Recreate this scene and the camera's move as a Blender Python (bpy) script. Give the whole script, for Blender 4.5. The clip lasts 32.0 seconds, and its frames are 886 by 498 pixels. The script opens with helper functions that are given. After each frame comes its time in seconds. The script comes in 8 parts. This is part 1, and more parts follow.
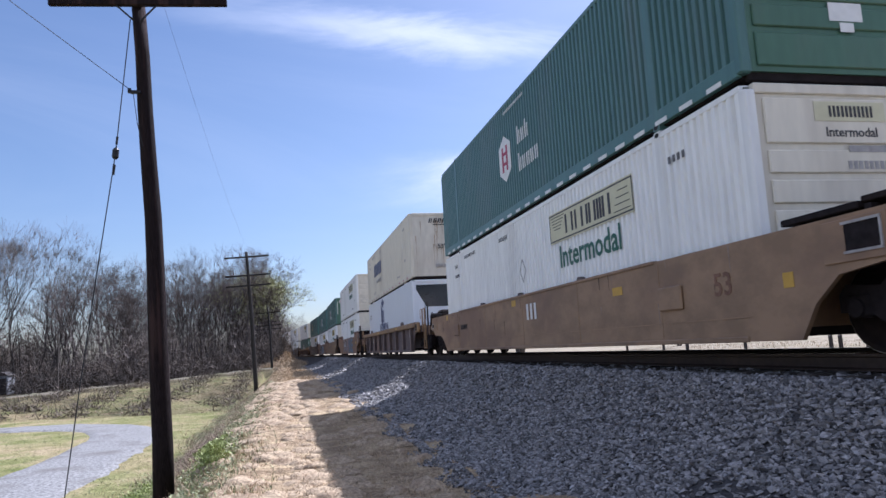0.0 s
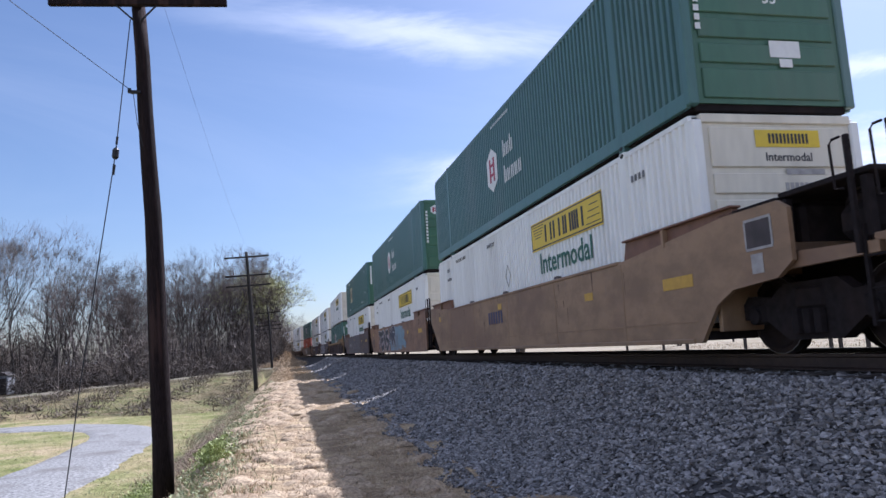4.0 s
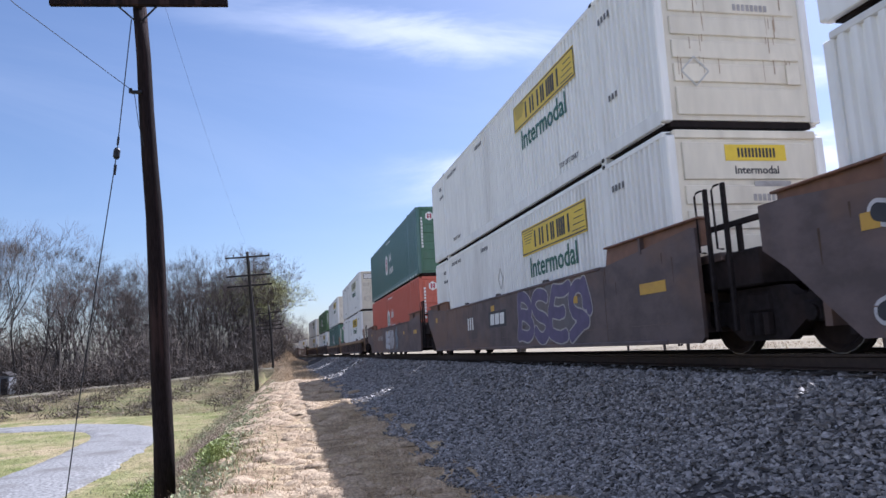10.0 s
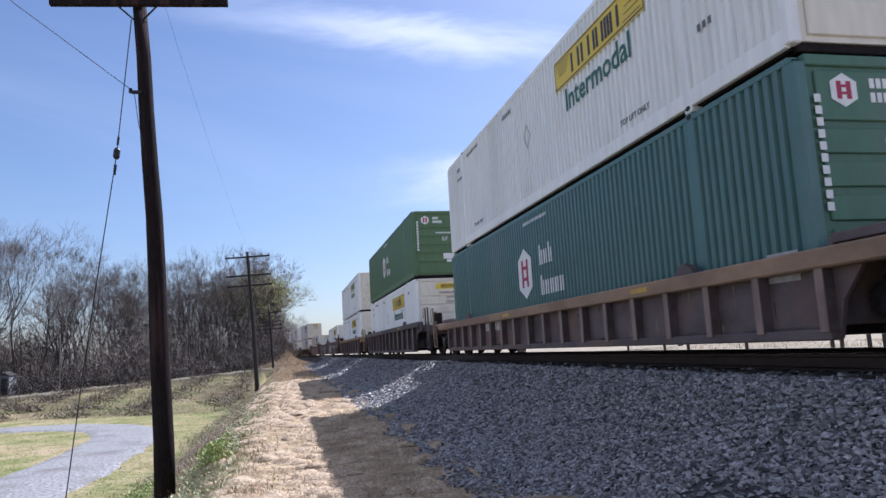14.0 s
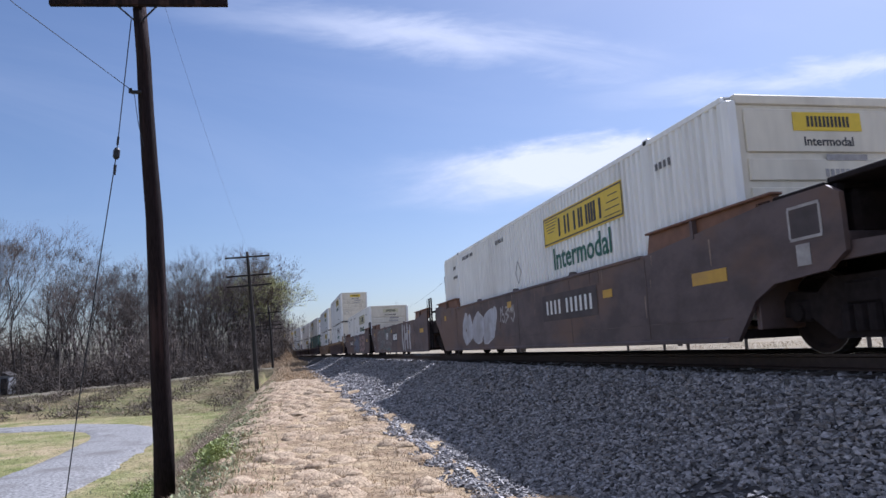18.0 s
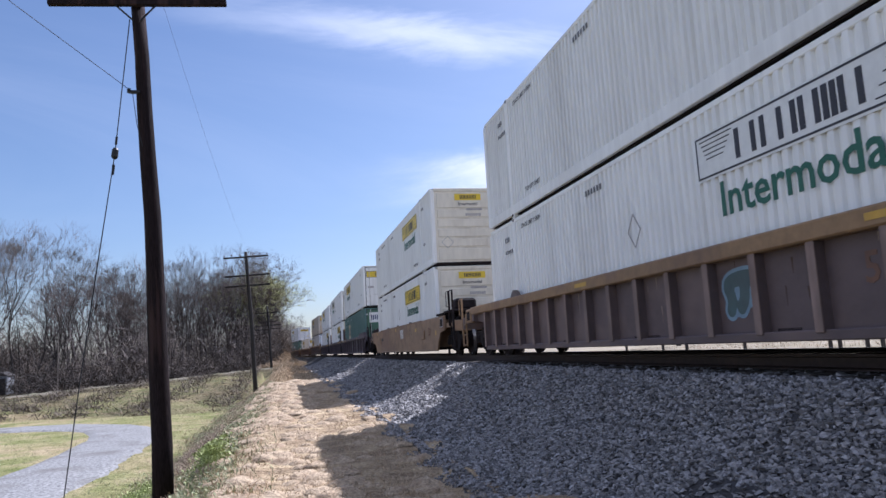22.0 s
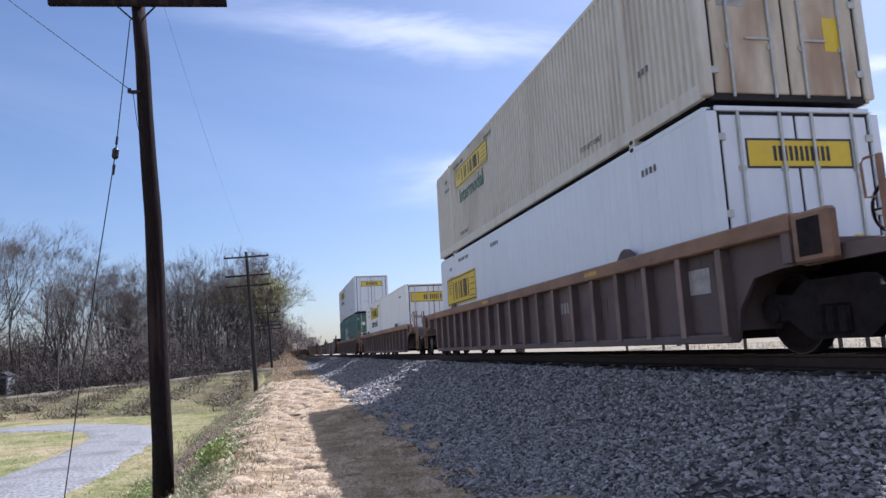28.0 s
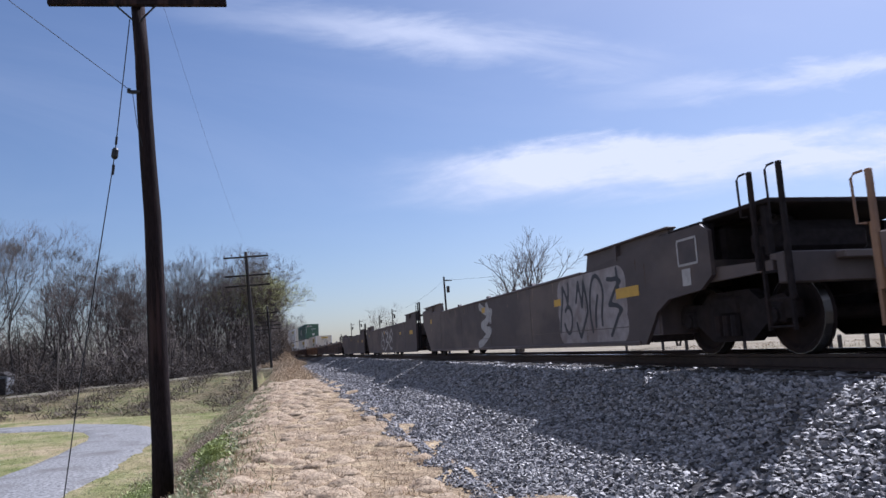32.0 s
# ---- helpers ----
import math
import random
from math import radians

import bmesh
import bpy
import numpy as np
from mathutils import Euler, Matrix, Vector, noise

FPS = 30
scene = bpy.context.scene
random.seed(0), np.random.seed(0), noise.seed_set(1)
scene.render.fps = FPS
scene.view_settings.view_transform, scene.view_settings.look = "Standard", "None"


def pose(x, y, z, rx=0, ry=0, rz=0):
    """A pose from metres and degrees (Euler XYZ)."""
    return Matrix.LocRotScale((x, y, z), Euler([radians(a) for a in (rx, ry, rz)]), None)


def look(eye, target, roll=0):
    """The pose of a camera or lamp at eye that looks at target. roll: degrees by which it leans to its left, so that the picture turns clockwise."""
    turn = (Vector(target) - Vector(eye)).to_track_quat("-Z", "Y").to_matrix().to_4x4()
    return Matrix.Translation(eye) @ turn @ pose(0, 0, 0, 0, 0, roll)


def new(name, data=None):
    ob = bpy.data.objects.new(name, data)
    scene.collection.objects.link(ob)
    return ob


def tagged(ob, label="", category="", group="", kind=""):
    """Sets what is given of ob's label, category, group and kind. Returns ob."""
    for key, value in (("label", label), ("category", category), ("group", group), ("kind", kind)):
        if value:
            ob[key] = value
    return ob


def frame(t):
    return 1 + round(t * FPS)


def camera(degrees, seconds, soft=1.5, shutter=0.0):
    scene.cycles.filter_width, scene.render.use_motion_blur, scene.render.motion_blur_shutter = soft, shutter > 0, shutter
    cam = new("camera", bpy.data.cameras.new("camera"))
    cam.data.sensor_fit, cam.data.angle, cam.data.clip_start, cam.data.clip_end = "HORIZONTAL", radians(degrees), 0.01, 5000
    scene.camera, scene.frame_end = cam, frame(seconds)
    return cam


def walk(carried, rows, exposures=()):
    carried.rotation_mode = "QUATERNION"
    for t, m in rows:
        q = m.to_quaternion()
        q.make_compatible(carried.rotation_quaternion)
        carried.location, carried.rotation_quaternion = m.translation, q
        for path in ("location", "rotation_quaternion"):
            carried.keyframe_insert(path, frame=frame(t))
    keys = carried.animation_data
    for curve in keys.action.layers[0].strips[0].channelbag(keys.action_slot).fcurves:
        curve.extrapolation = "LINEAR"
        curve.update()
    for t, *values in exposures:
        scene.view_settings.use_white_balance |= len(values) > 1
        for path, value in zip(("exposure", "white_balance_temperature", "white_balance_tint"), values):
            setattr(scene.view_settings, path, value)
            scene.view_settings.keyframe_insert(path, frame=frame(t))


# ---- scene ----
# Eye 0.30 m above the rail tops; the track runs along +Y, 6.6 m to the right of the eye.
cam = camera(63.49, 32.0, soft=1.5, shutter=0.03)
EYE = (0.0, 0.0, 0.30)
YAW, PITCH, ROLL = 12.697, 7.778, -3.11


def aim(dyaw):
    a, p = radians(YAW - dyaw), radians(PITCH)
    way = Vector((math.sin(a) * math.cos(p), math.cos(a) * math.cos(p), math.sin(p)))
    return look(EYE, Vector(EYE) + way * 10, ROLL)


walk(cam, [(0, aim(-0.02)), (7, aim(-0.02)), (9.5, aim(0.06)), (17.5, aim(0.06)), (20, aim(-0.06)), (24.5, aim(-0.06)),
           (27.5, aim(-0.02)), (29, aim(-0.06)), (32, aim(-0.06))], exposures=[(0, 0.74, 5420, 19), (3, 0.74, 5420, 19), (6, 0.8, 5420, 19), (8, 0.84, 5420, 19), (9.5, 0.75, 5420, 19), (11, 0.8, 5420, 19), (12.5, 0.76, 5420, 19), (17, 0.72, 5420, 19), (18, 0.44, 5420, 19), (19, 0.42, 5420, 19), (19.6, 0.35, 5420, 19), (20.3, 0.33, 5420, 19), (21, 0.48, 5420, 19), (22, 0.68, 5420, 19), (23, 0.71, 5420, 19), (24, 0.67, 5420, 19), (25, 0.86, 5420, 19), (27, 0.7, 5420, 19), (28.2, 0.62, 5420, 19), (29, 0.47, 5420, 19), (30, 0.46, 5420, 19), (31, 0.76, 5420, 19), (31.5, 0.58, 5420, 19), (32, 0.32, 5420, 19)])

# ---- light ----
SUN_TO = Vector((0.661, 0.60, 1.0)).normalized()
sun_data = bpy.data.lights.new("sun", "SUN")
sun_data.energy, sun_data.angle, sun_data.color = 5.0, radians(0.53), (1.0, 0.94, 0.85)
sun = new("sun", sun_data)
sun.matrix_world = look(SUN_TO * 100, (0, 0, 0))
world = bpy.data.worlds.new("sky")
scene.world = world
world.use_nodes = True


def sky_nodes():
    nt = world.node_tree
    nt.nodes.clear()
    N, L = nt.nodes.new, nt.links.new
    out, bg = N("ShaderNodeOutputWorld"), N("ShaderNodeBackground")
    bg.inputs["Strength"].default_value = 0.070
    sky = N("ShaderNodeTexSky")
    sky.sky_type, sky.sun_disc = "NISHITA", False
    sky.sun_elevation = math.asin(SUN_TO.z)
    sky.sun_rotation = math.atan2(SUN_TO.x, SUN_TO.y)
    sky.air_density, sky.dust_density, sky.ozone_density = 1.0, 1.0, 1.5
    tc, sep = N("ShaderNodeTexCoord"), N("ShaderNodeSeparateXYZ")
    L(tc.outputs["Generated"], sep.inputs[0])

    def m(op, a, b=None, c=None):
        n = N("ShaderNodeMath")
        n.operation = op
        for i, val in enumerate((a, b, c)):
            if val is None:
                continue
            if isinstance(val, (int, float)):
                n.inputs[i].default_value = val
            else:
                L(val, n.inputs[i])
        return n.outputs[0]

    # thin high cirrus, combed along one wind, on the plane of the high air
    ahead = m("GREATER_THAN", sep.outputs["Y"], 0.05)
    yy = m("MAXIMUM", sep.outputs["Y"], 0.05)
    u, w = m("DIVIDE", sep.outputs["X"], yy), m("DIVIDE", sep.outputs["Z"], yy)

    def streak(scale_u, scale_w, tilt, detail, lo, hi, seed):
        comb = N("ShaderNodeCombineXYZ")
        L(m("MULTIPLY", u, scale_u), comb.inputs[0])
        L(m("MULTIPLY", m("ADD", w, m("MULTIPLY", u, tilt)), scale_w), comb.inputs[1])
        comb.inputs[2].default_value = seed
        nz = N("ShaderNodeTexNoise")
        nz.inputs["Scale"].default_value = 1.0
        nz.inputs["Detail"].default_value = detail
        nz.inputs["Roughness"].default_value = 0.62
        nz.inputs["Distortion"].default_value = 0.7
        L(comb.outputs[0], nz.inputs["Vector"])
        ramp = N("ShaderNodeMapRange")
        ramp.interpolation_type = "SMOOTHSTEP"
        ramp.inputs["From Min"].default_value, ramp.inputs["From Max"].default_value = lo, hi
        L(nz.outputs["Fac"], ramp.inputs["Value"])
        return ramp.outputs[0]

    def bell(x, centre, half):
        d = m("DIVIDE", m("ABSOLUTE", m("SUBTRACT", x, centre)), half)
        r = N("ShaderNodeMapRange")
        r.interpolation_type = "SMOOTHSTEP"
        r.inputs["From Min"].default_value, r.inputs["From Max"].default_value = 1.0, 0.0
        L(d, r.inputs["Value"])
        return r.outputs[0]

    def step(x, lo, hi, top=1.0):
        r = N("ShaderNodeMapRange")
        r.interpolation_type = "SMOOTHSTEP"
        r.inputs["From Min"].default_value, r.inputs["From Max"].default_value, r.inputs["To Max"].default_value = lo, hi, top
        L(x, r.inputs["Value"])
        return r.outputs[0]

    def line(a, b):
        """a + b u"""
        return m("ADD", m("MULTIPLY", u, b), a)

    # ragged edges: the height is nudged by fine combed noise
    torn = m("SUBTRACT", streak(7.0, 30.0, -0.10, 8, 0.0, 1.0, 4.4), 0.5)
    soft = m("SUBTRACT", streak(3.0, 11.0, -0.12, 8, 0.0, 1.0, 9.1), 0.5)
    wn = m("ADD", w, m("ADD", m("MULTIPLY", torn, 0.030), m("MULTIPLY", soft, 0.055)))
    # a bank low over the field: sharp above, frayed below
    upper = step(m("SUBTRACT", line(0.275, 0.078), wn), -0.006, 0.030)
    under = step(m("SUBTRACT", wn, line(0.168, 0.050)), 0.0, 0.085)
    body = m("ADD", m("MULTIPLY", m("MULTIPLY", streak(2.2, 8.0, -0.08, 8, 0.30, 0.62, 7.7), m("ADD", m("MULTIPLY", streak(8.0, 34.0, -0.14, 8, 0.30, 0.70, 2.2), 0.5), 0.6)), 0.85), 0.18)
    low = m("MULTIPLY", m("MULTIPLY", m("MULTIPLY", upper, under), body), step(u, 0.06, 0.46, 1.55))
    # a streak high up that bends down, and a wisp between
    high = bell(m("SUBTRACT", wn, line(0.484, -0.098)), 0.0, 0.052)
    high = m("MULTIPLY", m("MULTIPLY", high, streak(1.8, 12.0, 0.10, 7, 0.22, 0.62, 3.1)), m("MULTIPLY", bell(u, 0.26, 0.50), 0.72))
    wisp = m("MULTIPLY", bell(m("SUBTRACT", wn, line(0.296, 0.146)), 0.0, 0.030), m("MULTIPLY", streak(1.6, 10.0, -0.15, 7, 0.25, 0.6, 5.2), step(u, 0.38, 0.85, 0.8)))
    haze = m("MULTIPLY", streak(1.2, 5.0, 0.1, 6, 0.40, 0.85, 1.3), bell(w, 0.40, 0.5))
    cloud = m("ADD", m("ADD", high, low), m("ADD", wisp, m("MULTIPLY", haze, 0.10)))
    cloud = m("MULTIPLY", m("MINIMUM", cloud, 1.0), ahead)
    # unseen broken cirrus added outside the view, to brighten the shaded sides
    away = N("ShaderNodeVectorMath")
    away.operation = "DOT_PRODUCT"
    L(tc.outputs["Generated"], away.inputs[0])
    away.inputs[1].default_value = (0.218, 0.967, 0.135)
    fill_veil = N("ShaderNodeTexNoise")
    fill_veil.inputs["Scale"].default_value, fill_veil.inputs["Detail"].default_value, fill_veil.inputs["Distortion"].default_value = 2.2, 6, 0.6
    L(tc.outputs["Generated"], fill_veil.inputs["Vector"])

    cloud = m("MAXIMUM", cloud, m("MULTIPLY", step(fill_veil.outputs["Fac"], 0.25, 0.60, 0.42), step(away.outputs["Value"], 0.72, 0.45)))
    mix = N("ShaderNodeMix")
    mix.data_type = "RGBA"
    L(cloud, mix.inputs["Factor"])
    L(sky.outputs[0], mix.inputs["A"])
    mix.inputs["B"].default_value = (9.4, 9.5, 9.8, 1)
    L(mix.outputs["Result"], bg.inputs["Color"])
    L(bg.outputs[0], out.inputs[0])


sky_nodes()

# ---- materials ----


def material(name, colour, rough=0.6, metal=0.0, vary=0.25, fine=18.0, coarse=1.3, bump=0.15, dirt=None, dirt_amount=0.35,
             stretch=(1, 1, 1), tint=0.0, per_island=False, spec=0.5, objects=True):
    """A surface with grain and stains at two scales; tint: spread from object to object."""
    mat = bpy.data.materials.new(name)
    mat.use_nodes = True
    nt = mat.node_tree
    N, L = nt.nodes.new, nt.links.new
    bsdf = nt.nodes["Principled BSDF"]
    bsdf.inputs["Roughness"].default_value, bsdf.inputs["Metallic"].default_value = rough, metal
    bsdf.inputs["Specular IOR Level"].default_value = spec
    tc, mp = N("ShaderNodeTexCoord"), N("ShaderNodeMapping")
    mp.inputs["Scale"].default_value = stretch
    L(tc.outputs["Object"], mp.inputs["Vector"])
    big, small = N("ShaderNodeTexNoise"), N("ShaderNodeTexNoise")
    for n, s, d in ((big, coarse, 4), (small, fine, 5)):
        n.inputs["Scale"].default_value, n.inputs["Detail"].default_value = s, d
        L(mp.outputs[0], n.inputs["Vector"])
    info = N("ShaderNodeObjectInfo")
    shift = N("ShaderNodeVectorMath")
    L(mp.outputs[0], shift.inputs[0])
    L(info.outputs["Random"], shift.inputs[1])
    for n in (big, small):
        L(shift.outputs[0], n.inputs["Vector"])

    def rgb(f):
        return (*[min(1, max(0, c * f)) for c in colour], 1)

    ramp = N("ShaderNodeValToRGB")
    ramp.color_ramp.elements[0].position, ramp.color_ramp.elements[1].position = 0.3, 0.7
    ramp.color_ramp.elements[0].color, ramp.color_ramp.elements[1].color = rgb(1 - vary), rgb(1 + vary * 0.6)
    L(small.outputs["Fac"], ramp.inputs["Fac"])
    colour_out = ramp.outputs["Color"]
    if dirt:
        dr = N("ShaderNodeMapRange")
        dr.interpolation_type = "SMOOTHSTEP"
        dr.inputs["From Min"].default_value, dr.inputs["From Max"].default_value = 0.48, 0.72
        dr.inputs["To Max"].default_value = dirt_amount
        L(big.outputs["Fac"], dr.inputs["Value"])
        mix = N("ShaderNodeMix")
        mix.data_type = "RGBA"
        L(dr.outputs[0], mix.inputs["Factor"])
        L(colour_out, mix.inputs["A"])
        mix.inputs["B"].default_value = (*dirt, 1)
        colour_out = mix.outputs["Result"]
    if tint:
        hsv, rng = N("ShaderNodeHueSaturation"), N("ShaderNodeMapRange")
        rng.inputs["To Min"].default_value, rng.inputs["To Max"].default_value = 1 - tint, 1 + tint
        if per_island:
            geo = N("ShaderNodeNewGeometry")
            L(geo.outputs["Random Per Island"], rng.inputs["Value"])
        else:
            L(info.outputs["Random"], rng.inputs["Value"])
        L(rng.outputs[0], hsv.inputs["Value"])
        L(colour_out, hsv.inputs["Color"])
        colour_out = hsv.outputs["Color"]
    L(colour_out, bsdf.inputs["Base Color"])
    if bump:
        b = N("ShaderNodeBump")
        b.inputs["Strength"].default_value, b.inputs["Distance"].default_value = bump, 0.02
        L(small.outputs["Fac"], b.inputs["Height"])
        L(b.outputs[0], bsdf.inputs["Normal"])
    return mat


GRIME = (0.16, 0.12, 0.09)
RUST = (0.20, 0.08, 0.035)
M = {}
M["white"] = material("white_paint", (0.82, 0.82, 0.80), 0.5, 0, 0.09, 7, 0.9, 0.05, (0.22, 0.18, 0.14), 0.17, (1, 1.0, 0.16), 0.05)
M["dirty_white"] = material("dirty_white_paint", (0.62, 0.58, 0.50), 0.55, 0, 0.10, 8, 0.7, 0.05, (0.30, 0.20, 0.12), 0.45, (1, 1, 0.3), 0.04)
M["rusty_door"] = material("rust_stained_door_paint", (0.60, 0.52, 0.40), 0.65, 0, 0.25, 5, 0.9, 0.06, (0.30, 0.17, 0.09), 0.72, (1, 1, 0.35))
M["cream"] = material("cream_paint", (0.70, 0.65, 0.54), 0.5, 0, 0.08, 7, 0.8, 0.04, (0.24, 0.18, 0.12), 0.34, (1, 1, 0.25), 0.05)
M["bluewhite"] = material("cool_white_panel", (0.72, 0.75, 0.80), 0.35, 0, 0.04, 6, 0.6, 0.02, GRIME, 0.10, (1, 1, 0.2))
# greyed by dust, and by a glare veil put into the colour
M["green"] = material("dusty_veiled_green_paint", (0.070, 0.155, 0.142), 0.40, 0, 0.12, 8, 0.8, 0.04, (0.15, 0.19, 0.18), 0.40, (1, 1, 0.25), 0.08)
# the same green for the ends, without the veil
M["green_end"] = material("unveiled_green_end_paint", (0.058, 0.140, 0.088), 0.45, 0, 0.12, 8, 0.8, 0.04, (0.13, 0.16, 0.12), 0.35, (1, 1, 0.25), 0.05)
M["olive"] = material("olive_green_paint", (0.080, 0.150, 0.058), 0.48, 0, 0.12, 8, 0.8, 0.04, (0.10, 0.12, 0.09), 0.25, (1, 1, 0.25), 0.05)
M["orange"] = material("orange_red_paint", (0.50, 0.115, 0.070), 0.48, 0, 0.12, 8, 0.8, 0.04, (0.30, 0.10, 0.06), 0.3, (1, 1, 0.25))
M["brown_car"] = material("brown_car_paint", (0.098, 0.071, 0.070), 0.62, 0, 0.30, 2.6, 0.60, 0.05, (0.155, 0.090, 0.062), 0.75, (1, 0.55, 0.95), 0.10)
M["dusty_car"] = material("dusty_rust_car_paint", (0.225, 0.130, 0.082), 0.65, 0, 0.24, 2.6, 0.60, 0.05, (0.27, 0.15, 0.075), 0.7, (1, 0.55, 0.95), 0.08)
M["yellow_car"] = material("faded_yellow_car_paint", (0.270, 0.172, 0.100), 0.62, 0, 0.20, 2.6, 0.5, 0.05, (0.17, 0.100, 0.065), 0.75, (1, 0.55, 0.95), 0.05)
M["dark_car"] = material("dark_purple_brown_car_paint", (0.082, 0.062, 0.072), 0.6, 0, 0.13, 3.5, 0.55, 0.04, (0.12, 0.09, 0.09), 0.5, (1, 0.55, 0.95), 0.10)
# paler than the rib: the light its edge catches, mixed with wear
M["lit_worn_flange"] = material("lit_edge_worn_flange_paint", (0.215, 0.150, 0.125), 0.7, 0, 0.35, 5, 0.7, 0.06, (0.34, 0.26, 0.21), 0.55, (1, 1, 0.35), 0.20)
M["mauve_car"] = material("weathered_mauve_brown_car_paint", (0.112, 0.080, 0.078), 0.65, 0, 0.13, 3.5, 0.55, 0.04, (0.20, 0.14, 0.12), 0.5, (1, 0.55, 0.95), 0.08)
M["grey_car"] = material("weathered_grey_car_paint", (0.070, 0.052, 0.050), 0.65, 0, 0.13, 3.5, 0.55, 0.04, (0.17, 0.13, 0.11), 0.5, (1, 0.55, 0.95), 0.10)
for _key in ("brown_car", "dusty_car", "yellow_car", "mauve_car", "dark_car", "grey_car"):
    # sun-bleached and rusted in patches with firm edges
    for _n in M[_key].node_tree.nodes:
        if _n.bl_idname == "ShaderNodeValToRGB":
            _n.color_ramp.elements[0].position, _n.color_ramp.elements[1].position = 0.38, 0.60
        elif _n.bl_idname == "ShaderNodeMapRange" and _n.interpolation_type == "SMOOTHSTEP":
            _n.inputs["From Min"].default_value, _n.inputs["From Max"].default_value = 0.45, 0.60
        elif _n.bl_idname == "ShaderNodeTexNoise":
            _n.inputs["Roughness"].default_value = 0.62
M["mustard_sill"] = material("worn_mustard_sill_paint", (0.27, 0.165, 0.078), 0.6, 0, 0.25, 6, 0.9, 0.08, (0.15, 0.09, 0.06), 0.65)
M["orange_sill"] = material("orange_worn_sill_paint", (0.175, 0.085, 0.050), 0.6, 0, 0.2, 6, 0.9, 0.08, (0.11, 0.06, 0.045), 0.6)
M["rack_paint"] = material("dark_red_brown_rack_paint", (0.085, 0.048, 0.046), 0.6, 0, 0.25, 6, 0.9, 0.08, (0.12, 0.07, 0.05), 0.5)
M["underframe"] = material("grimy_black_underframe", (0.021, 0.017, 0.018), 0.85, 0, 0.35, 10, 1.5, 0.15, (0.040, 0.026, 0.022), 0.5, spec=0.12)
M["wheel"] = material("rolled_wheel_steel", (0.020, 0.015, 0.015), 0.8, 0, 0.3, 9, 1.5, 0.1, (0.036, 0.022, 0.017), 0.5, spec=0.12)
M["tread"] = material("polished_tread_steel", (0.22, 0.21, 0.20), 0.4, 1.0, 0.1, 9, 1.5, 0.02)
M["sign_yellow"] = material("yellow_sign_film", (0.70, 0.50, 0.02), 0.45, 0, 0.06, 9, 1.2, 0.0, (0.45, 0.34, 0.08), 0.25)
M["reflector"] = material("amber_reflector_film", (0.52, 0.31, 0.04), 0.5, 0, 0.1, 9, 1.2, 0.0, (0.30, 0.19, 0.08), 0.5)
M["sign_pale"] = material("faded_pale_sign_film", (0.60, 0.57, 0.38), 0.5, 0, 0.06, 9, 1.2, 0.0, (0.45, 0.42, 0.28), 0.25)
M["ink"] = material("black_lettering", (0.030, 0.028, 0.034), 0.55, 0, 0.15, 9, 1.2, 0.0)
M["ink_green"] = material("green_lettering", (0.020, 0.110, 0.070), 0.5, 0, 0.15, 9, 1.2, 0.0)
M["ink_navy"] = material("navy_lettering", (0.035, 0.045, 0.130), 0.5, 0, 0.15, 9, 1.2, 0.0)
M["ink_white"] = material("white_lettering", (0.72, 0.72, 0.70), 0.5, 0, 0.08, 9, 1.2, 0.0)
M["ink_grey"] = material("worn_grey_lettering", (0.36, 0.34, 0.33), 0.6, 0, 0.25, 9, 1.2, 0.0)
M["stencil_ink"] = material("faded_black_stencil", (0.135, 0.130, 0.130), 0.6, 0, 0.3, 9, 1.2, 0.0)
M["ink_red"] = material("crimson_lettering", (0.35, 0.02, 0.06), 0.5, 0, 0.1, 9, 1.2, 0.0)
M["steel_bar"] = material("galvanised_lock_rod", (0.48, 0.47, 0.44), 0.45, 0.6, 0.15, 9, 1.2, 0.05)
M["seal"] = material("black_door_gasket", (0.02, 0.02, 0.02), 0.8, 0, 0.2, 9, 1.2, 0.05)
M["spray_white"] = material("white_spray_paint", (0.50, 0.50, 0.52), 0.6, 0, 0.2, 5, 0.9, 0.0, (0.25, 0.22, 0.22), 0.5)
M["spray_blue"] = material("blue_grey_spray_paint", (0.16, 0.22, 0.28), 0.6, 0, 0.2, 5, 0.9, 0.0, (0.12, 0.13, 0.15), 0.5)
M["spray_teal"] = material("teal_spray_paint", (0.07, 0.13, 0.13), 0.6, 0, 0.2, 5, 0.9, 0.0, (0.08, 0.08, 0.08), 0.5)
M["spray_dark"] = material("black_spray_paint", (0.025, 0.026, 0.032), 0.6, 0, 0.2, 5, 0.9, 0.0)
M["spray_pink"] = material("pink_spray_paint", (0.37, 0.25, 0.24), 0.6, 0, 0.2, 5, 0.9, 0.0, (0.25, 0.16, 0.14), 0.5)
M["number_field"] = material("worn_dark_number_field", (0.060, 0.046, 0.046), 0.65, 0, 0.3, 5, 0.9, 0.0, (0.10, 0.07, 0.06), 0.6)
M["spray_violet"] = material("violet_spray_paint", (0.10, 0.08, 0.16), 0.6, 0, 0.2, 5, 0.9, 0.0)
M["spray_silver"] = material("silver_spray_paint", (0.48, 0.49, 0.54), 0.5, 0, 0.2, 5, 0.9, 0.0, (0.22, 0.19, 0.18), 0.5)
M["spray_sky"] = material("dull_sky_blue_spray_paint", (0.20, 0.29, 0.36), 0.6, 0, 0.2, 5, 0.9, 0.0, (0.18, 0.15, 0.14), 0.6)
M["spray_navy"] = material("dark_navy_spray_paint", (0.040, 0.045, 0.075), 0.6, 0, 0.2, 5, 0.9, 0.0, (0.07, 0.06, 0.06), 0.5)
